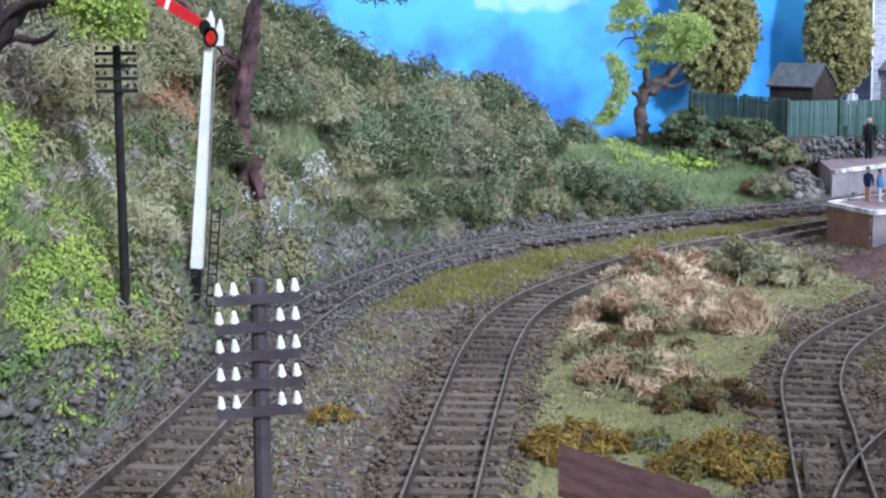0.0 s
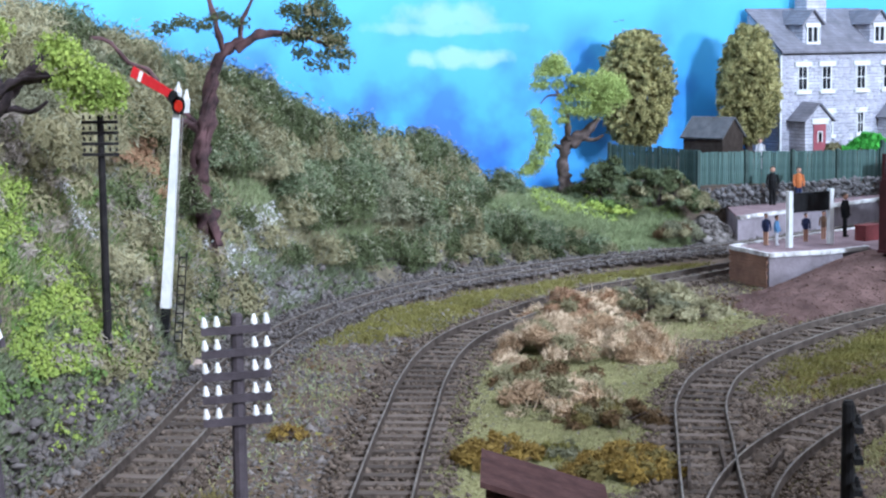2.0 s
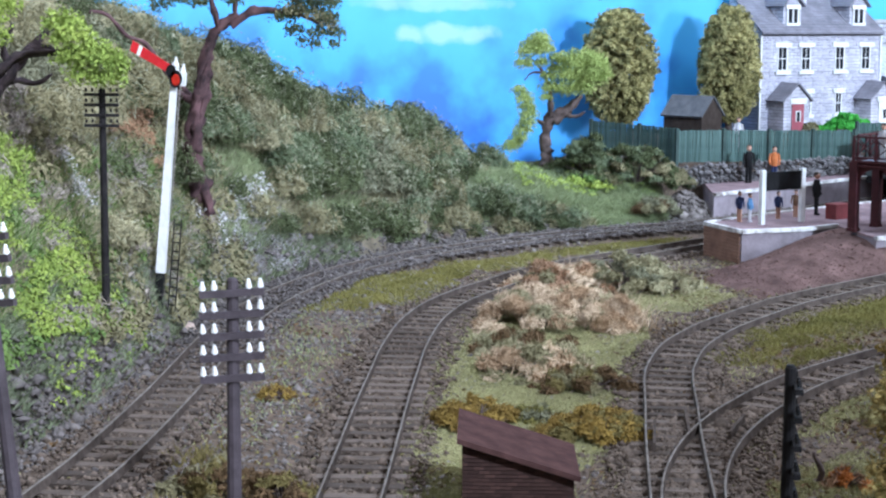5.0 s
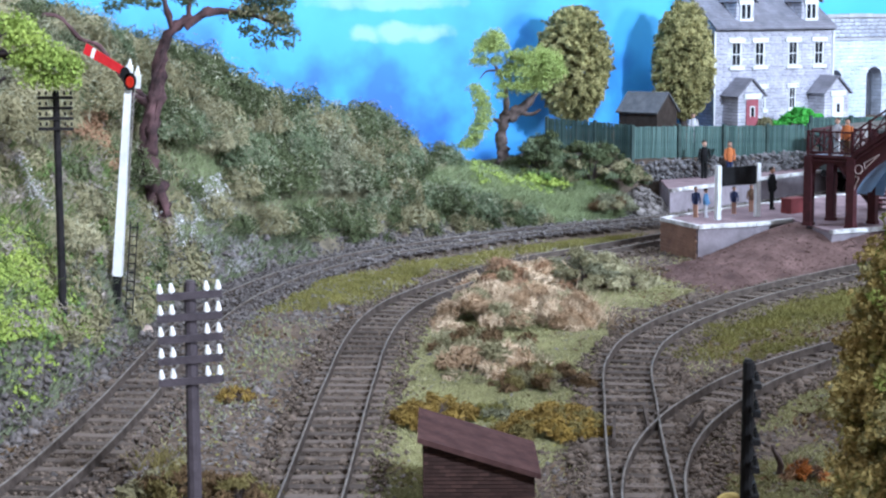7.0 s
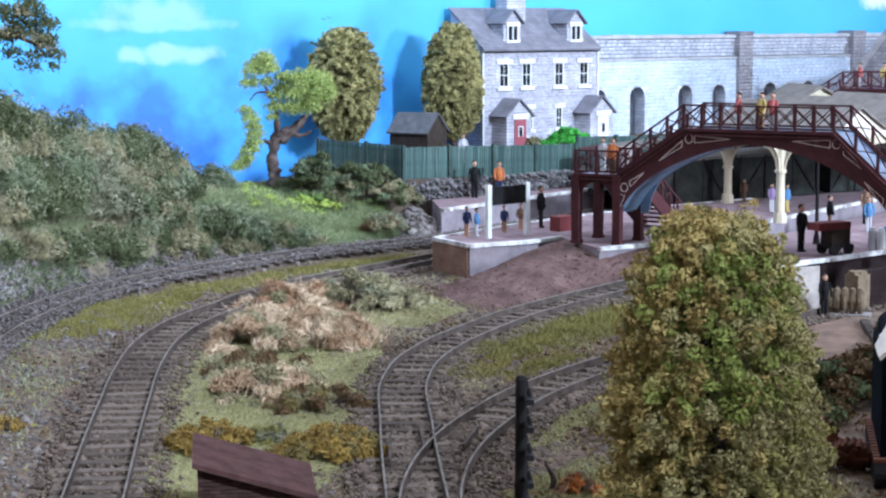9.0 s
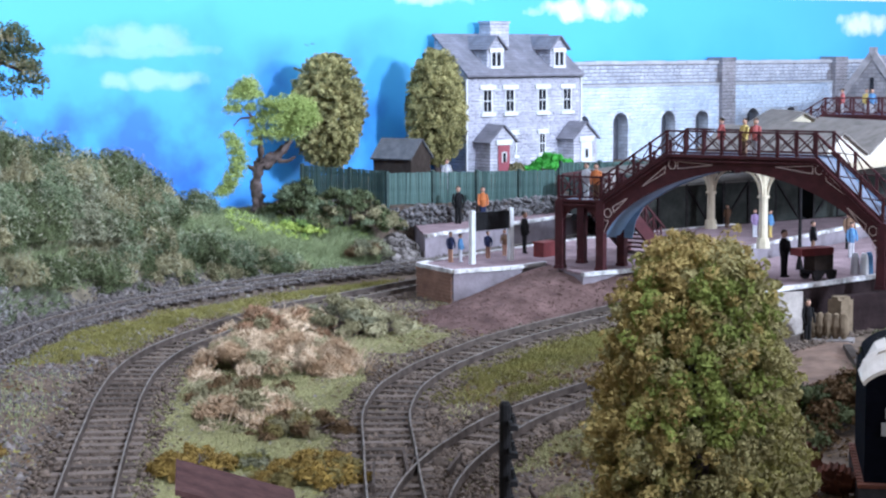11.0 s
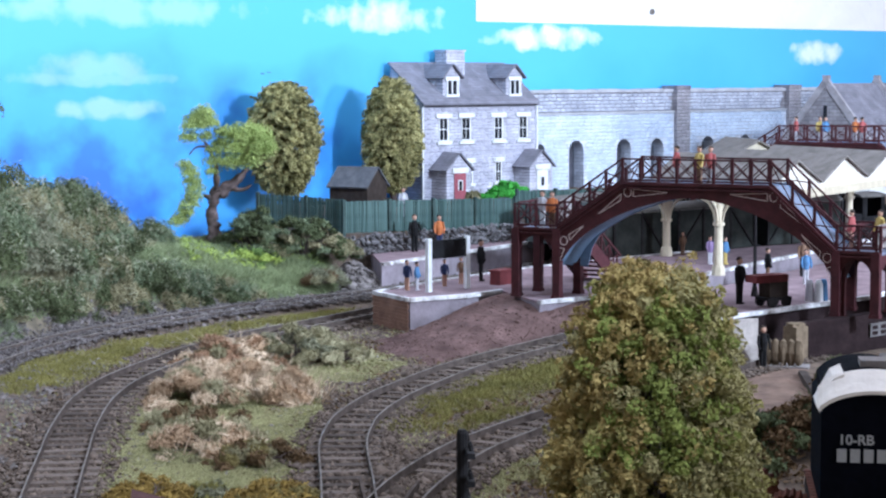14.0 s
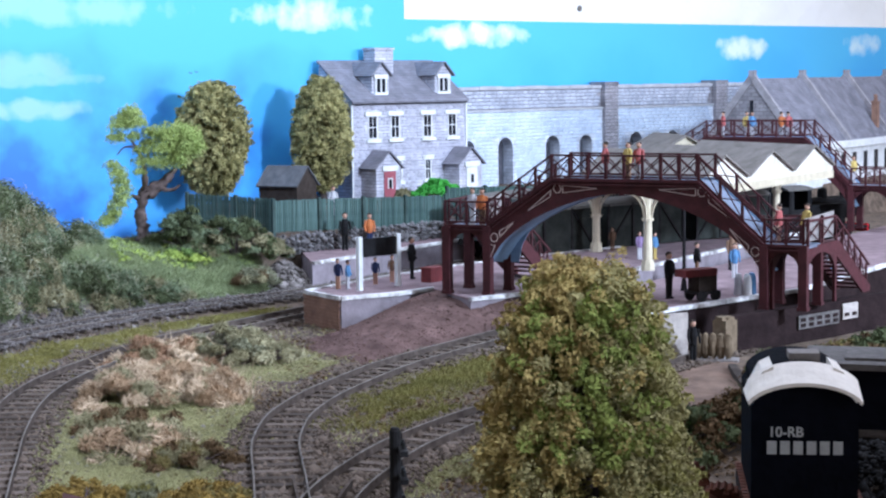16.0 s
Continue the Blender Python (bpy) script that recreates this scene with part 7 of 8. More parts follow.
# ---- excavator and vehicle in the foreground ----
def excavator():
    ob = thing("excavator", 19.9, 47.0, -0.42, -18, "dark blue cable excavator with cream arched roof", "excavator")
    W = 3.0
    bm = bmesh.new()
    arc = [(W / 2 * math.sin(a), 4.12 - 0.80 * (1 - math.cos(a))) for a in np.linspace(-1.25, 1.25, 15)]
    pts = [(-W / 2, 0.75), (W / 2, 0.75)] + [(x * W / 2 / abs(arc[0][0]), z) for x, z in arc[::-1]]
    slab(bm, pts, 0, 5.2)
    part("house", bm, M["excavator_blue"], ob)
    bm = bmesh.new()
    rings = [[bm.verts.new((x * wide, y, z + up)) for x, z in arc] for wide, y, up in ((1.10, -0.14, 0.05), (1.13, -0.14, 0.15), (1.10, 0.95, 0.60), (1.04, 0.95, 0.40))]
    for a, b in zip(rings, rings[1:] + rings[:1]):
        for k in range(len(arc) - 1):
            bm.faces.new((a[k], a[k + 1], b[k + 1], b[k]))
    bm.faces.new([r[0] for r in rings]), bm.faces.new([r[-1] for r in rings][::-1])
    bmesh.ops.recalc_face_normals(bm, faces=bm.faces[:])
    part("roof", bm, M["cream_roof"], ob, "cream arched roof edge")
    bm = bmesh.new()
    slab(bm, [(x * 0.96, z + 0.4) for x, z in arc] + [(x * 0.96, z - 0.2) for x, z in arc[::-1]], 0.75, 5.2)
    part("roof_panel", bm, M["excavator_blue"], ob)
    for sx in (-1, 1):
        bm = bmesh.new()
        slab(bm, [(sx * W * 0.53, 3.6), (sx * W * 0.38, 4.45), (sx * W * 0.28, 4.6), (sx * W * 0.28, 4.4), (sx * W * 0.47, 3.5)], 0.7, 2.6)
        part("roof_edge", bm, M["cream_roof"], ob)
    for sx in (-1, 1):
        tk = new("crawler_track")
        tk.parent = ob
        bm = bmesh.new()
        pr = [(-0.6, 0.35), (-0.3, 0.02), (5.0, 0.02), (5.4, 0.35), (5.4, 0.5), (5.0, 0.78), (-0.3, 0.78), (-0.6, 0.5)]
        n = len(pr)
        a = [bm.verts.new((sx * W * 0.42 - 0.4, y, z)) for y, z in pr]
        b = [bm.verts.new((sx * W * 0.42 + 0.4, y, z)) for y, z in pr]
        bm.faces.new(a), bm.faces.new(b[::-1])
        for i in range(n):
            bm.faces.new((a[i], b[i], b[(i + 1) % n], a[(i + 1) % n]))
        part("track_frame", bm, M["dark_iron"], tk)
        for k in range(14):
            bm = bmesh.new()
            box(bm, sx * W * 0.42, -0.2 + k * 0.4, 0.76, 0.86, 0.3, 0.1)
            part("track_shoe", bm, M["rusty_iron"], tk)
    bm = bmesh.new()
    box(bm, 0.2, 3.0, 3.9, 0.9, 0.9, 0.8)
    part("exhaust_hood", bm, M["pale_timber"], ob)
    for text, z, size, x in (("10-RB", 3.06, 0.40, -1.02),):
        cu = bpy.data.curves.new("lettering", "FONT")
        cu.body, cu.size, cu.extrude, cu.offset = text, size * CM, 0.00006, 0.0001
        to = new("lettering", cu)
        me = bpy.data.meshes.new_from_object(to)
        bpy.data.objects.remove(to)
        wide = max(v.co.x for v in me.vertices) - min(v.co.x for v in me.vertices)
        want = 0.92 * CM
        for v in me.vertices:
            v.co.x *= want / wide
        me.materials.clear()
        me.materials.append(M["lettering"])
        lt = new("lettering", me)
        lt.parent = ob
        lt.matrix_basis = pose(x * CM, -0.012 * CM, (z - 0.35) * CM, 90, 0, 0)
    # the owner's mark as six plain upright bars
    for k in range(6):
        bm = bmesh.new()
        box(bm, -0.92 + k * 0.37, -0.012, 2.2, 0.27, 0.02, 0.38)
        part("owner_mark", bm, M["lettering"], ob)


excavator()


def lorry():
    ob = thing("road_vehicle", 27.4, 59.6, -0.42, -28, "dark blue road vehicle with a flat grey roof", "vehicle")
    bm = bmesh.new()
    box(bm, 0, 0, 0.5, 3.9, 4.0, 2.1)
    bmesh.ops.bevel(bm, geom=bm.edges[:], offset=0.08, segments=2)
    part("body", bm, M["excavator_blue"], ob)
    bm = bmesh.new()
    box(bm, 0, 0, 2.6, 4.1, 4.2, 0.22)
    box(bm, 0.3, -0.5, 2.82, 1.6, 1.6, 0.1)
    bmesh.ops.bevel(bm, geom=bm.edges[:], offset=0.05, segments=2)
    part("roof", bm, M["poster_grey"], ob, "flat grey roof with a hatch")
    for sx in (-1.75, 1.75):
        for y in (-1.3, 1.3):
            wh = new("wheel")
            wh.parent = ob
            bm = bmesh.new()
            rod(bm, (sx - 0.2, y, 0.62), (sx + 0.2, y, 0.62), 0.6, 0.6, 18)
            part("tyre", bm, M["black_paint"], wh)
            bm = bmesh.new()
            rod(bm, (sx - 0.23, y, 0.62), (sx + 0.23, y, 0.62), 0.33, 0.33, 14)
            part("rim", bm, M["rusty_iron"], wh)
    bm = bmesh.new()
    box(bm, -1.96, 0.4, 1.6, 0.04, 1.6, 0.7)
    part("side_window", bm, M["window_dark"], ob)


lorry()


def gear(at, r, deg, tilt):
    bm = bmesh.new()
    n = 18
    prof = []
    for k in range(n * 4):
        a = 2 * math.pi * k / (n * 4)
        rr = r if k % 4 < 2 else r * 0.86
        prof.append((rr * math.cos(a), rr * math.sin(a)))
    slab(bm, prof, -0.14, 0.14)
    rod(bm, (0, -0.22, 0), (0, 0.22, 0), r * 0.3, r * 0.3, 14)
    for k in range(5):
        a = 2 * math.pi * k / 5
        bar(bm, (0, -0.17, 0), (r * 0.8 * math.cos(a), -0.17, r * 0.8 * math.sin(a)), 0.14)
    ob = solid("gear_wheel", bm, M["rusty_iron"], "rusty toothed gear wheel lying as scrap", "gear wheel", group="scrap iron")
    ob.matrix_basis = pose(at[0] * CM, at[1] * CM, at[2] * CM, tilt, 0, deg)


gear((17.35, 49.6, 0.35), 0.85, 20, -12)
gear((18.3, 49.2, 0.1), 0.62, -30, 35)
gear((16.9, 51.2, 0.4), 0.7, 60, 10)

# black lumps added to darken the ground beside the excavator
t, q = rng.uniform(0, 2 * np.pi, 2600), np.sqrt(rng.uniform(0, 1, 2600))
hx, hy = 24.6 + 2.6 * q * np.cos(t), 52.5 + 3.4 * q * np.sin(t)
stuff("scrap_heap", *pebbles(np.column_stack([hx, hy, -0.4 + 1.1 * (1 - q ** 2) * rng.uniform(0.6, 1, 2600)]), 0.25), M["black_paint"], "low heap of dark scrap iron beside the excavator", "scrap")

# ---- vans and locomotives at the platforms ----
FAR = LINES["far"]


def on_track(line, start, dist):
    d = np.gradient(line, axis=0)
    i = min(range(len(line)), key=lambda k: (line[k, 0] - start[0]) ** 2 + (line[k, 1] - start[1]) ** 2) + int(dist / 0.2)
    i = min(i, len(line) - 1)
    return line[i, 0], line[i, 1], math.degrees(math.atan2(d[i, 1], d[i, 0]))


def wheel_pair(ob, x, r=0.62, gauge=1.65):
    ws = new("wheelset")
    ws.parent = ob
    bm = bmesh.new()
    for y in (-gauge / 2, gauge / 2):
        rod(bm, (x, y - 0.1, r), (x, y + 0.1, r), r, r, 20)
        rod(bm, (x, y - 0.16, r), (x, y + 0.16, r), 0.2, 0.2, 10)
    rod(bm, (x, -gauge / 2, r), (x, gauge / 2, r), 0.1, 0.1, 8)
    part("wheels", bm, M["dark_iron"], ws)


def van(x, y, deg, label, body):
    ob = thing("goods_van", x, y, 0.0, deg, label, "railway van", "goods train")
    bm = bmesh.new()
    box(bm, 0, 0, 1.35, 7.1, 2.9, 2.85)
    part("body", bm, M[body], ob)
    bm = bmesh.new()
    pts = [(1.55 * math.sin(a), 4.0 + 0.52 * math.cos(a)) for a in np.linspace(-1.45, 1.45, 11)]
    pts = [(y_, z_) for y_, z_ in pts]
    a = [bm.verts.new((-3.65, p, q)) for p, q in pts]
    b = [bm.verts.new((3.65, p, q)) for p, q in pts]
    bm.faces.new(a), bm.faces.new(b[::-1])
    for i in range(len(pts)):
        bm.faces.new((a[i], b[i], b[(i + 1) % len(pts)], a[(i + 1) % len(pts)]))
    part("roof", bm, M["van_roof"], ob, "dusty grey arched roof")
    for s in (-1, 1):
        bm = bmesh.new()
        box(bm, 0, s * 1.48, 1.4, 2.3, 0.1, 2.6)
        part("door", bm, M[body], ob)
        for xx in (-3.5, -1.25, 1.25, 3.5):
            bm = bmesh.new()
            box(bm, xx, s * 1.49, 1.35, 0.16, 0.12, 2.8)
            part("stanchion", bm, M["dark_iron"], ob)
        for x0, x1 in ((-3.4, -1.3), (3.4, 1.3)):
            bm = bmesh.new()
            bar(bm, (x0, s * 1.49, 1.5), (x1, s * 1.49, 4.0), 0.13)
            part("brace", bm, M["dark_iron"], ob)
        for xx, zz, w, h in ((2.3, 3.45, 1.5, 0.4), (2.3, 2.4, 0.5, 0.35), (2.3, 1.95, 1.1, 0.2)):
            bm = bmesh.new()
            n = 5 if w > 1.3 else (2 if w < 0.6 else 4)
            for k in range(n):
                box(bm, xx - w / 2 + w * (k + 0.5) / n, s * 1.47, zz, w / n * 0.72, 0.08, h)
            if body == "van_dark":
                bm.free()
                continue
            part("lettering_bars", bm, M["lettering"], ob)
        bm = bmesh.new()
        box(bm, 0, s * 1.1, 1.05, 7.2, 0.22, 0.32)
        part("sole_bar", bm, M["dark_iron"], ob)
    for xx in (-2.0, 2.0):
        wheel_pair(ob, xx)
    for xx in (-3.9, 3.9):
        for yy in (-0.85, 0.85):
            bm = bmesh.new()
            rod(bm, (xx * 0.92, yy, 1.25), (xx * 1.03, yy, 1.25), 0.09, 0.09, 8)
            rod(bm, (xx * 1.03, yy, 1.25), (xx * 1.05, yy, 1.25), 0.24, 0.24, 12)
            part("buffer", bm, M["dark_iron"], ob)
    return ob


START = (26.4, 119.4)
for k in range(4):
    x, y, a = on_track(FAR, START, 4.0 + k * 8.3)
    van(x, y, a, "grey-green goods van with white lettering" if k < 2 else "brownish grey goods van with white lettering", "van_grey")


def tank_engine(x, y, deg, label, pannier):
    ob = thing("tank_locomotive", x, y, 0.0, deg, label, "locomotive", "locomotives")
    bm = bmesh.new()
    box(bm, 0, 0, 1.15, 9.6, 2.75, 0.2)
    part("footplate", bm, M["black_paint"], ob)
    bm = bmesh.new()
    rod(bm, (-0.4, 0, 2.7), (4.4, 0, 2.7), 0.85, 0.85, 20)
    rod(bm, (4.4, 0, 2.7), (4.55, 0, 2.7), 0.9, 0.8, 20)
    part("boiler", bm, M["black_paint"], ob)
    for s in (-1, 1):
        bm = bmesh.new()
        if pannier:
            box(bm, 1.2, s * 0.82, 2.0, 5.6, 0.75, 1.45)
        else:
            box(bm, 0.6, s * 0.98, 1.35, 3.6, 0.75, 1.75)
        bmesh.ops.bevel(bm, geom=bm.edges[:], offset=0.1, segments=2)
        tank = part("side_tank", bm, M["black_paint"], ob)
        bm = bmesh.new()
        for z in (1.6, 2.9):
            box(bm, 0.6, s * 1.37, z + (0.3 if pannier else 0), 3.2, 0.03, 0.06)
        for xx in (-1.0, 2.2):
            box(bm, xx, s * 1.37, 1.6 + (0.3 if pannier else 0), 0.06, 0.03, 1.3)
        if pannier:
            part("lining", bm, M["lettering"], tank, "thin pale lining")
        else:
            bm.free()
    bm = bmesh.new()
    rod(bm, (3.7, 0, 3.4), (3.7, 0, 4.75), 0.33, 0.3, 16)
    rod(bm, (3.7, 0, 4.7), (3.7, 0, 4.9), 0.4, 0.4, 16)
    part("chimney", bm, M["black_paint"], ob)
    bm = bmesh.new()
    rod(bm, (1.4, 0, 3.3), (1.4, 0, 4.0), 0.4, 0.36, 14)
    ball(bm, 1.4, 0, 4.0, 0.36, sz=0.7, n=12)
    part("dome", bm, M["black_paint"], ob)
    cab = new("cab")
    cab.parent = ob
    for s in (-1, 1):
        bm = bmesh.new()
        slab(bm, [(-3.19, 1.35), (-1.21, 1.35), (-1.21, 4.3), (-1.5, 4.3), (-1.5, 2.85), (-2.9, 2.85), (-2.9, 4.3), (-3.19, 4.3)], s * 1.28 - 0.06, s * 1.28 + 0.06)
        part("cab_side", bm, M["black_paint"], cab)
    for xx in (-1.15, -3.25):
        bm = bmesh.new()
        box(bm, xx, 0, 1.35, 0.12, 2.6, 2.9)
        part("cab_end", bm, M["black_paint"], cab)
    bm = bmesh.new()
    pts = [(1.45 * math.sin(a), 4.15 + 0.35 * math.cos(a)) for a in np.linspace(-1.4, 1.4, 9)]
    a_ = [bm.verts.new((-3.5, p, q)) for p, q in pts]
    b_ = [bm.verts.new((-0.9, p, q)) for p, q in pts]
    bm.faces.new(a_), bm.faces.new(b_[::-1])
    for i in range(len(pts)):
        bm.faces.new((a_[i], b_[i], b_[(i + 1) % len(pts)], a_[(i + 1) % len(pts)]))
    part("cab_roof", bm, M["van_roof"], ob)
    bm = bmesh.new()
    box(bm, -3.95, 0, 1.35, 1.4, 2.5, 1.7)
    part("bunker", bm, M["black_paint"], ob)
    for xx in (-4.8, 4.8):
        bm = bmesh.new()
        box(bm, xx, 0, 0.85, 0.16, 2.75, 0.6)
        beam = part("buffer_beam", bm, M["signal_red"], ob, "red buffer beam")
        for yy in (-0.9, 0.9):
            bm = bmesh.new()
            rod(bm, (xx, yy, 1.2), (xx * 1.08, yy, 1.2), 0.14, 0.12, 10)
            rod(bm, (xx * 1.08, yy, 1.2), (xx * 1.1, yy, 1.2), 0.27, 0.27, 14)
            part("buffer", bm, M["dark_iron"], beam)
    for xx in (-2.4, 0.2, 2.8):
        wheel_pair(ob, xx, 0.78)
    return ob


x, y, a = on_track(FAR, START, 4.0 + 4 * 8.3 + 0.7)
tank_engine(x, y, a + 180, "black pannier tank locomotive heading the goods vans", True)
for k in range(3):
    x, y, a = on_track(LINES["middle"], (25.6, 108.7), 4.0 + k * 8.3)
    van(x, y, a, "nearly black weathered goods van standing at the island platform", "van_dark")
x, y, a = on_track(LINES["middle"], (25.6, 108.7), 4.0 + 3 * 8.3 + 0.7)
tank_engine(x, y, a, "small black side-tank locomotive with red buffer beams", False)


# ---- small station things ----
def trolley():
    ob = thing("luggage_trolley", 30.0, 84.1, 1.34, 20, "dark platform trolley loaded with a red case", "trolley")
    bm = bmesh.new()
    box(bm, 0.25, 0, 0.35, 1.5, 1.0, 0.14)
    part("bed", bm, M["dark_iron"], ob)
    for xx in (-0.2, 0.7):
        for yy in (-0.45, 0.45):
            bm = bmesh.new()
            rod(bm, (xx, yy - 0.07, 0.28), (xx, yy + 0.07, 0.28), 0.28, 0.28, 14)
            part("wheel", bm, M["dark_iron"], ob)
    bm = bmesh.new()
    box(bm, 0.25, 0, 0.5, 1.15, 0.85, 0.75)
    part("crate", bm, M["shed_brown"], ob)
    bm = bmesh.new()
    box(bm, -0.15, 0, 1.25, 2.0, 0.85, 0.36)
    bmesh.ops.bevel(bm, geom=bm.edges[:], offset=0.05, segments=2)
    part("case", bm, M["trolley_red"], ob, "dull red case")


trolley()
for x, y, c in ((32.7, 85.7, "cloth_pale"), (33.1, 85.5, "white_paint"), (33.5, 85.9, "cloth_blue")):
    bm = bmesh.new()
    rod(bm, (0, 0, 0), (0, 0, 0.9), 0.24, 0.2, 12)
    rod(bm, (0, 0, 0.9), (0, 0, 1.1), 0.2, 0.12, 12)
    ob = solid("milk_churn", bm, M[c], "pale metal milk churn standing on the platform", "churn", group="milk churns")
    ob.matrix_basis = pose(x * CM, y * CM, 1.34 * CM)
bm = bmesh.new()
box(bm, 0, 0, 0, 1.3, 0.7, 0.72)
box(bm, 0, 0, 0.72, 1.36, 0.76, 0.1)
bmesh.ops.bevel(bm, geom=bm.edges[:], offset=0.04, segments=1)
chest = solid("luggage_chest", bm, M["trolley_red"], "dark red chest on the island platform", "chest")
chest.matrix_basis = pose(19.0 * CM, 96.4 * CM, 1.34 * CM, 0, 0, 40)


def lamp_post(x, y):
    ob = thing("platform_lamp", x, y, 1.34, 0, "slim black platform lamp post", "lamp post")
    bm = bmesh.new()
    rod(bm, (0, 0, 0), (0, 0, 4.6), 0.11, 0.07, 8)
    rod(bm, (0, 0, 0), (0, 0, 0.5), 0.2, 0.14, 8)
    part("column", bm, M["dark_iron"], ob)
    bm = bmesh.new()
    rod(bm, (0, 0, 4.6), (0, 0, 5.1), 0.16, 0.26, 8)
    rod(bm, (0, 0, 5.1), (0, 0, 5.35), 0.3, 0.05, 8)
    part("lantern", bm, M["pale_timber"], ob)


lamp_post(30.7, 88.3)


# ---- painted figurines ----
def figurine(x, y, z, deg, coat, legs, label, height=2.3, sit=False):
    """A plain painted model figure in one mesh."""
    bm = bmesh.new()
    k = height / 2.3
    for s in (-0.1, 0.1):
        rod(bm, (s * k, 0, 0.0), (s * 1.0 * k, 0, 1.05 * k), 0.085 * k, 0.11 * k, 8, 1)
        box(bm, s * k, -0.05 * k, 0, 0.13 * k, 0.26 * k, 0.08 * k, mi=1)
    rod(bm, (0, 0, 0.95 * k), (0, 0, 1.42 * k), 0.19 * k, 0.25 * k, 10, 0)
    rod(bm, (0, 0, 1.42 * k), (0, 0, 1.86 * k), 0.25 * k, 0.15 * k, 10, 0)
    for s in (-1, 1):
        rod(bm, (s * 0.25 * k, 0, 1.78 * k), (s * 0.33 * k, -0.06 * k, 1.35 * k), 0.075 * k, 0.065 * k, 7, 0)
        rod(bm, (s * 0.33 * k, -0.06 * k, 1.37 * k), (s * 0.28 * k, -0.2 * k, 1.05 * k), 0.065 * k, 0.055 * k, 7, 0)
    ball(bm, 0, 0, 2.07 * k, 0.15 * k, sz=1.25, n=8, mi=2)
    ball(bm, 0, 0.03 * k, 2.14 * k, 0.155 * k, sz=0.9, n=8, mi=3)
    ob = solid("figurine", bm, [M[coat], M[legs], M["skin"], M["shed_brown"]], label, "figurine", group="painted figurines")
    ob.matrix_basis = pose(x * CM, y * CM, z * CM, 0, 0, deg)
    return ob


PZ = 1.34
c39, s39 = math.cos(math.radians(-38.9)), math.sin(math.radians(-38.9))


def on_bridge(a, w):
    return 20.5 + a * c39 - w * s39, 89.4 + a * s39 + w * c39


for x, y, z, d, coat, legs, label, h in [
    (13.42, 94.5, PZ, 20, "cloth_navy", "skin", "small painted figurine in navy top and bare legs", 1.65), (13.95, 94.4, PZ, 60, "cloth_blue", "cloth_pale", "small painted figurine in blue top and pale shorts", 1.55),
    (15.7, 96.0, PZ, 10, "cloth_navy", "skin", "painted figurine behind the station board", 1.5), (16.8, 97.0, PZ, -20, "cloth_brown", "skin", "painted figurine in dull clothes", 1.5),
    (18.1, 98.0, PZ, 70, "cloth_black", "cloth_black", "all-black painted railwayman figurine", 2.4), (17.0, 116.0, PZ, 0, "cloth_black", "cloth_black", "dark painted figurine on the far platform", 2.5),
    (18.9, 117.6, PZ, 0, "cloth_orange", "cloth_navy", "painted figurine in an orange coat", 2.3), (34.3, 104.0, PZ, 40, "cloth_blue", "cloth_yellow", "painted figurine in blue by the cream post", 1.7),
    (33.43, 104.3, PZ, 10, "cloth_purple", "cloth_pale", "painted figurine in lilac by the cream post", 1.75), (33.5, 110.2, PZ, -30, "cloth_brown", "cloth_brown", "small dull painted figurine under the canopy", 1.5),
    (35.3, 93.1, PZ, 0, "cloth_blue", "cloth_pale", "painted figurine in bright blue jacket", 1.95), (28.9, 85.4, PZ, 30, "cloth_black", "cloth_black", "dark painted porter figurine by the trolley", 2.4),
    (33.4, 93.9, PZ, 80, "cloth_black", "cloth_brown", "dark painted figurine on the platform", 2.0),
    (32.3, 111.3, PZ, 0, "cloth_yellow", "cloth_black", "small painted figurine in dull yellow", 1.7), 
    (36.6, 97.0, PZ, 0, "cloth_brown", "cloth_black", "painted figurine in brown", 2.2), (26.85, 76.0, -0.4, 10, "cloth_black", "cloth_black", "dark painted figurine in the yard", 2.0),
    (18.25, 130.2, 2.55, 0, "cloth_pale", "cloth_pale", "pale painted figurine behind the fence", 2.2), (39.5, 89.6, PZ, 0, "cloth_pale", "cloth_blue", "painted figurine near the stairs", 2.2)]:
    figurine(x, y, z, d, coat, legs, label, h)
for a, w, z, coat, legs, label in [(-1.3, 0.9, 3.55, "cloth_pale", "white_paint", "pale painted figurine on the bridge landing"), (-0.6, 0.6, 3.55, "cloth_orange", "cloth_brown", "orange painted figurine on the bridge landing"),
                                   (6.1, 1.0, 6.0, "cloth_red", "cloth_pale", "red and pale painted figurine on the footbridge"), (7.4, 0.8, 6.0, "cloth_yellow", "cloth_brown", "yellow painted figurine on the footbridge"),
                                   (7.9, 1.0, 6.0, "cloth_red", "cloth_pale", "crimson painted figurine on the footbridge"), (14.9, 1.5, 3.05, "cloth_red", "skin", "pink painted figurine on the bridge landing"), (16.2, 1.8, 3.05, "cloth_yellow", "cloth_pale", "yellow painted figurine on the bridge landing")]:
    x, y = on_bridge(a, w)
    figurine(x, y, 1.34 + z, a * 40, coat, legs, label, 1.95)
c2, s2 = math.cos(math.radians(-39)), math.sin(math.radians(-39))
for a, coat in ((5.2, "cloth_red"), (7.0, "cloth_yellow"), (7.4, "cloth_blue"), (9.6, "cloth_orange"), (10.1, "cloth_red"), (14.9, "cloth_yellow")):
    z = 6.55 if a < 11.6 else 3.4
    figurine(41.9 + a * c2 - 1.0 * s2, 127.7 + a * s2 + 1.0 * c2, 1.34 + z, a * 50, coat, "cloth_pale", "brightly painted figurine on the far footbridge", 1.95)

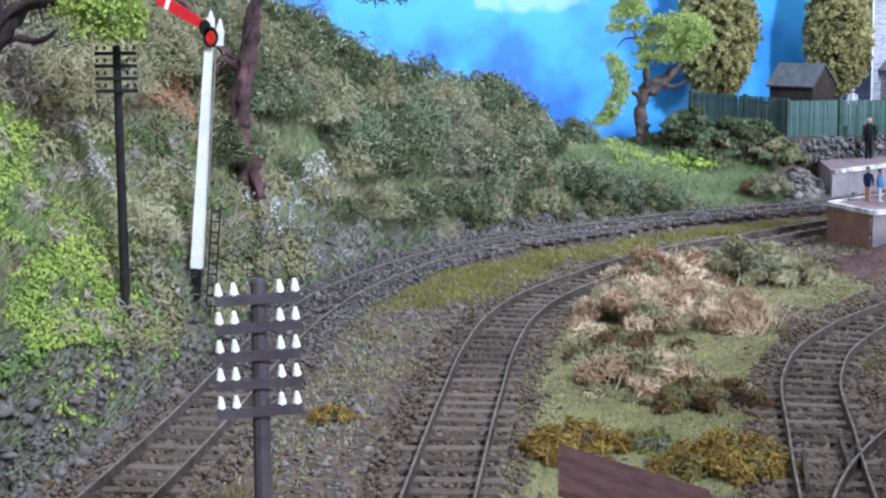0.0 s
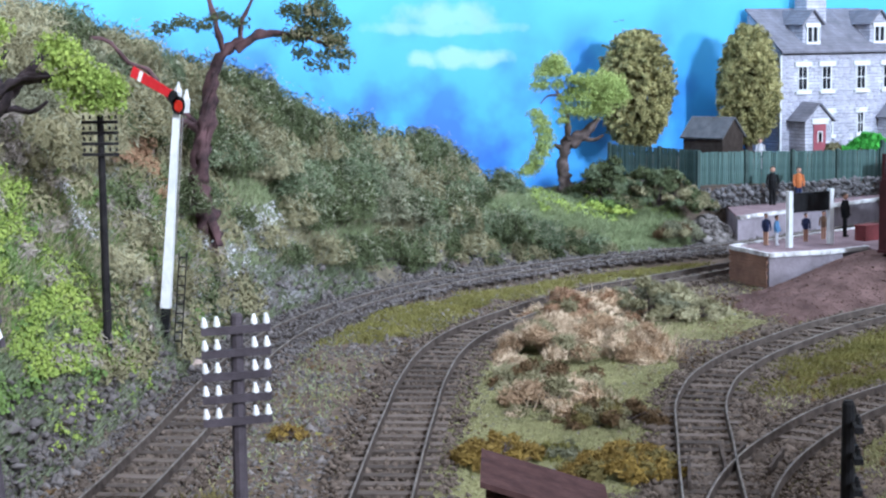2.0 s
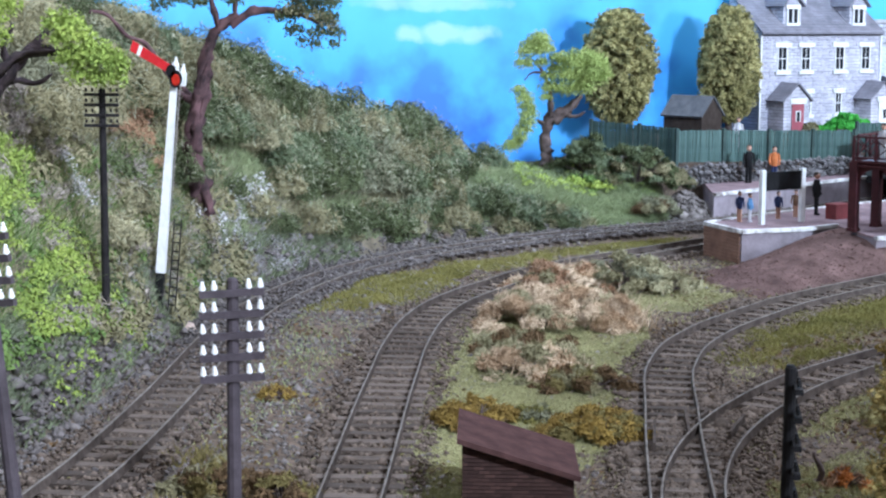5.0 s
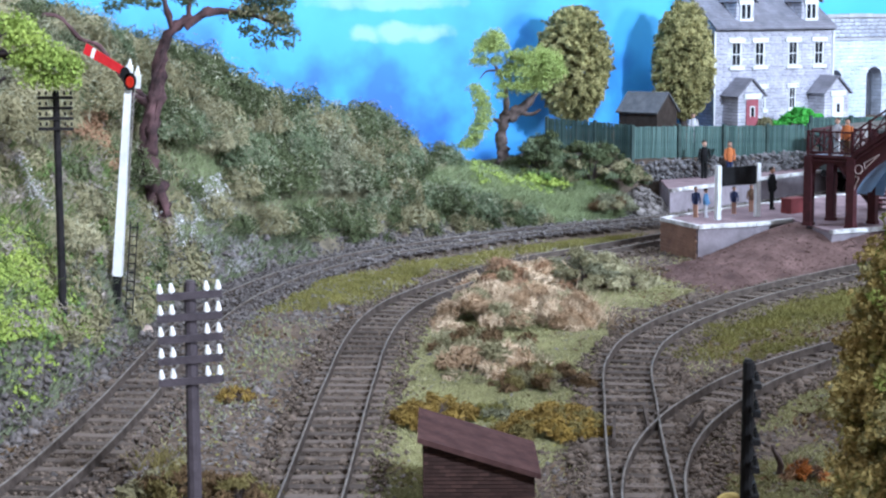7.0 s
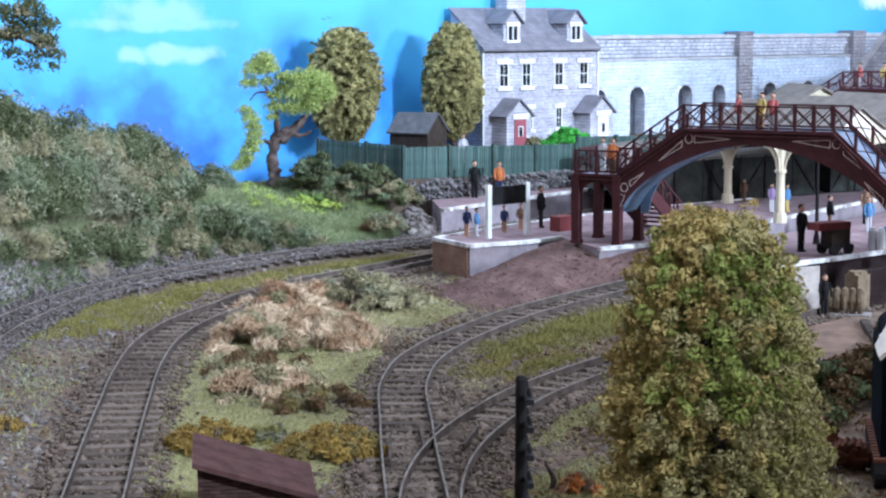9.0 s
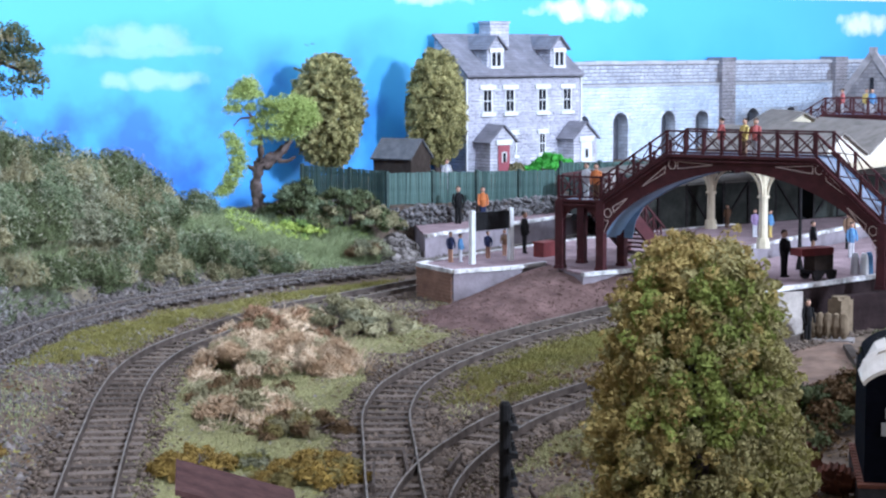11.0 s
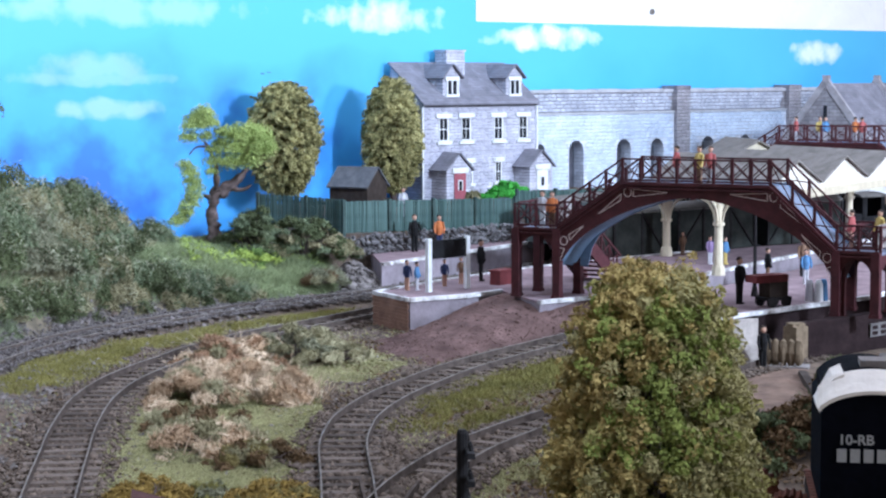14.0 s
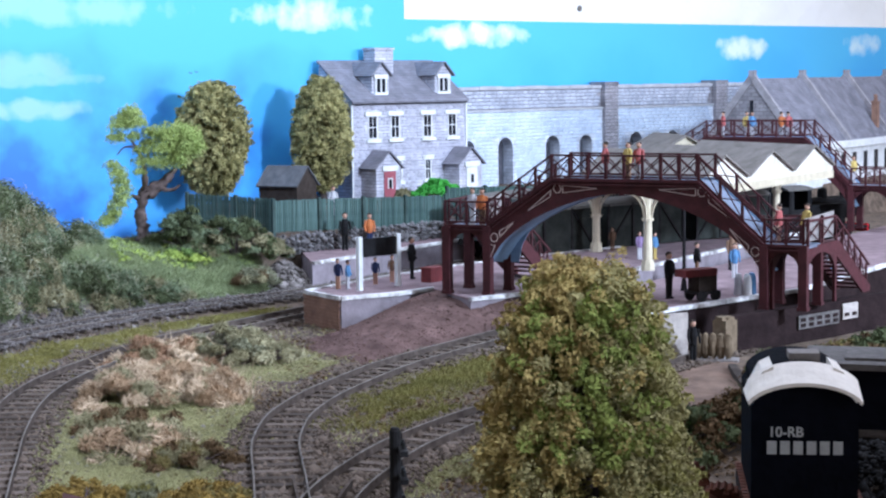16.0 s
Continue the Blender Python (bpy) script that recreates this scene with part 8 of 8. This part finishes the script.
# ---- foreground oddments ----
bush((9.9, 48.0), 0.6, 0.75, ["leaf_rust", "leaf_orange"], "small orange-brown bracken clump", n=10)
bm = bmesh.new()
limb(bm, [(0, 0, -0.1), (0.1, 0, 0.4), (-0.15, 0, 0.8), (-0.1, 0, 1.05)], 0.11, 0.05)
st = solid("tree_stump", bm, M["bark_brown"], "thin dead stump standing in the grass", "stump")
st.matrix_basis = pose(9.2 * CM, 48.2 * CM, -0.42 * CM)
bm = bmesh.new()
ball(bm, 0, 0, 0.22, 0.24, sz=0.85, n=12, sx=1.5)
for v in bm.verts:
    v.co += Vector((0, 0, 0.06 * noise.noise(v.co * 4)))
sk = solid("yellow_sack", bm, M["cloth_yellow"], "bright yellow sack lying on the ground", "sack")
sk.matrix_basis = pose(7.35 * CM, 45.2 * CM, -0.42 * CM, 0, 0, 15)


BOULDER = (-11.77, 69.47)
# pale boulder at the foot of the bank
bm = bmesh.new()
bmesh.ops.create_icosphere(bm, subdivisions=2, radius=0.42)
for v in bm.verts:
    v.co = Vector((v.co.x * 1.25, v.co.y, v.co.z * 0.8)) * (1 + 0.45 * noise.noise(v.co * 3.1))
rock = solid("boulder", bm, mat("pale_rock", (0.52, 0.42, 0.37), (0.32, 0.25, 0.22), 0.5, 0.9), "pale pinkish boulder beside the track", "rock")
rock.matrix_basis = pose(BOULDER[0] * CM, BOULDER[1] * CM, -0.2 * CM, 0, 0, 30)


# ---- masonry: each block stands a little proud of its joints ----
def masonry(name, parent, o, d, length, z0, z1, wide, high, material, holes=(), proud=0.05):
    """Staggered blocks on an upright face that starts at o and runs along d; it faces the right-hand side of d."""
    nx, ny = d[1], -d[0]
    V, F = [], []
    for j in range(int((z1 - z0) / high)):
        x = -0.5 * wide * (j % 2)
        while x < length:
            w = wide * rng.uniform(0.8, 1.25)
            a, b = max(x, 0) + 0.025, min(x + w, length) - 0.025
            za, zb = z0 + j * high + 0.018, z0 + (j + 1) * high - 0.018
            x += w
            if b - a < 0.1 or any(a < h1 and b > h0 and za < g1 and zb > g0 for h0, h1, g0, g1 in holes):
                continue
            out = proud * rng.uniform(0.5, 1.3)
            e = 0.03
            base = len(V)
            for aa, bb, zz0, zz1, q in ((a, b, za, zb, -0.02), (a + e, b - e, za + e, zb - e, out)):
                for t, z in ((aa, zz0), (bb, zz0), (bb, zz1), (aa, zz1)):
                    V.append((o[0] + d[0] * t + nx * q, o[1] + d[1] * t + ny * q, z))
            F += [(base + 4, base + 5, base + 6, base + 7)] + [(base + k, base + (k + 1) % 4, base + 4 + (k + 1) % 4, base + 4 + k) for k in range(4)]
    return stuff(name, np.array(V), np.array(F), material, parent=parent)


M["house_block"] = mat("house_block", (0.52, 0.52, 0.61), (0.31, 0.32, 0.40), 0.4, 0.9, bump=0, island=True, ramp=(0.1, 0.9), vary=0.4)
M["wall_block"] = mat("wall_block", (0.66, 0.77, 0.93), (0.38, 0.47, 0.62), 2.6, 0.9, bump=0, island=True, ramp=(0.1, 0.9), vary=0.3)
M["parapet_block"] = mat("parapet_block", (0.56, 0.60, 0.70), (0.30, 0.33, 0.41), 1.6, 0.9, bump=0, island=True, ramp=(0.1, 0.9), vary=0.35)
M["pier_block"] = mat("pier_block", (0.40, 0.39, 0.43), (0.22, 0.21, 0.24), 0.6, 0.9, bump=0, island=True, ramp=(0.1, 0.9), vary=0.4)
M["hut_brick_face"] = mat("hut_brick_face", (0.085, 0.05, 0.045), (0.045, 0.028, 0.026), 0.2, 0.95, per_object=True, spec=0.05)
openings = [(x - 0.9, x + 0.9, 4.9, 7.6) for x in (2.15, 4.65, 8.35, 11.25)] + [(x - 0.68, x + 0.68, 1.25, 3.75) for x in (5.0, 8.35)]
masonry("stonework", house_wall, (0, 0), (1, 0), 12.8, 0.1, 8.1, 0.72, 0.21, M["house_block"], openings)
ARCHES = [(28.0, 1.5), (32.7, 1.9), (39.0, 1.9), (43.6, 1.8), (50.9, 1.9), (56.5, 1.9)]
gaps = [(c - w / 2 - 26.5, c + w / 2 - 26.5, 0, 6.0 + w / 2) for c, w in ARCHES] + [(c - 0.95 - 26.5, c + 0.95 - 26.5, 0, 12) for c in (46.9, 63.9)]
masonry("stonework", tall_wall, (26.5, -1.55), (1, 0), 41.5, 2.0, 9.3, 0.75, 0.33, M["wall_block"], gaps, 0.025)
masonry("parapet_stonework", tall_wall, (26.5, -1.35), (1, 0), 41.5, 9.6, 11.35, 0.75, 0.33, M["parapet_block"], gaps[-2:], 0.04)
for c in (46.9, 63.9):
    masonry("pier_stonework", tall_wall, (c - 0.95, -1.95), (1, 0), 1.9, 2.0, 11.6, 0.62, 0.33, M["pier_block"])


# bricks of the lineside hut
brick_meshes = []
for w in (0.26, 0.12):
    bm = bmesh.new()
    box(bm, 0, 0, 0, w, 0.05, 0.082)
    bmesh.ops.bevel(bm, geom=bm.edges[:], offset=0.01, segments=1)
    brick_meshes.append(mesh_of("brick", bm, M["hut_brick_face"]))
for j in range(18):
    z = 0.02 + j * 0.1
    for i in range(11):
        x = 0.30 + i * 0.28 - 0.14 * (j % 2)
        half = x < 0.29
        if x + 0.13 > 3.0 or z + 0.09 > 1.9 - (x + 0.13 - 0.16) * 0.305:
            continue
        b = new("brick", brick_meshes[1 if half else 0])
        b.parent = hut_wall
        b.matrix_basis = pose((x + (0.07 if half else 0)) * CM, (0.3 - rng.uniform(0.0, 0.012)) * CM, z * CM, 0, 0, rng.normal() * 0.6)
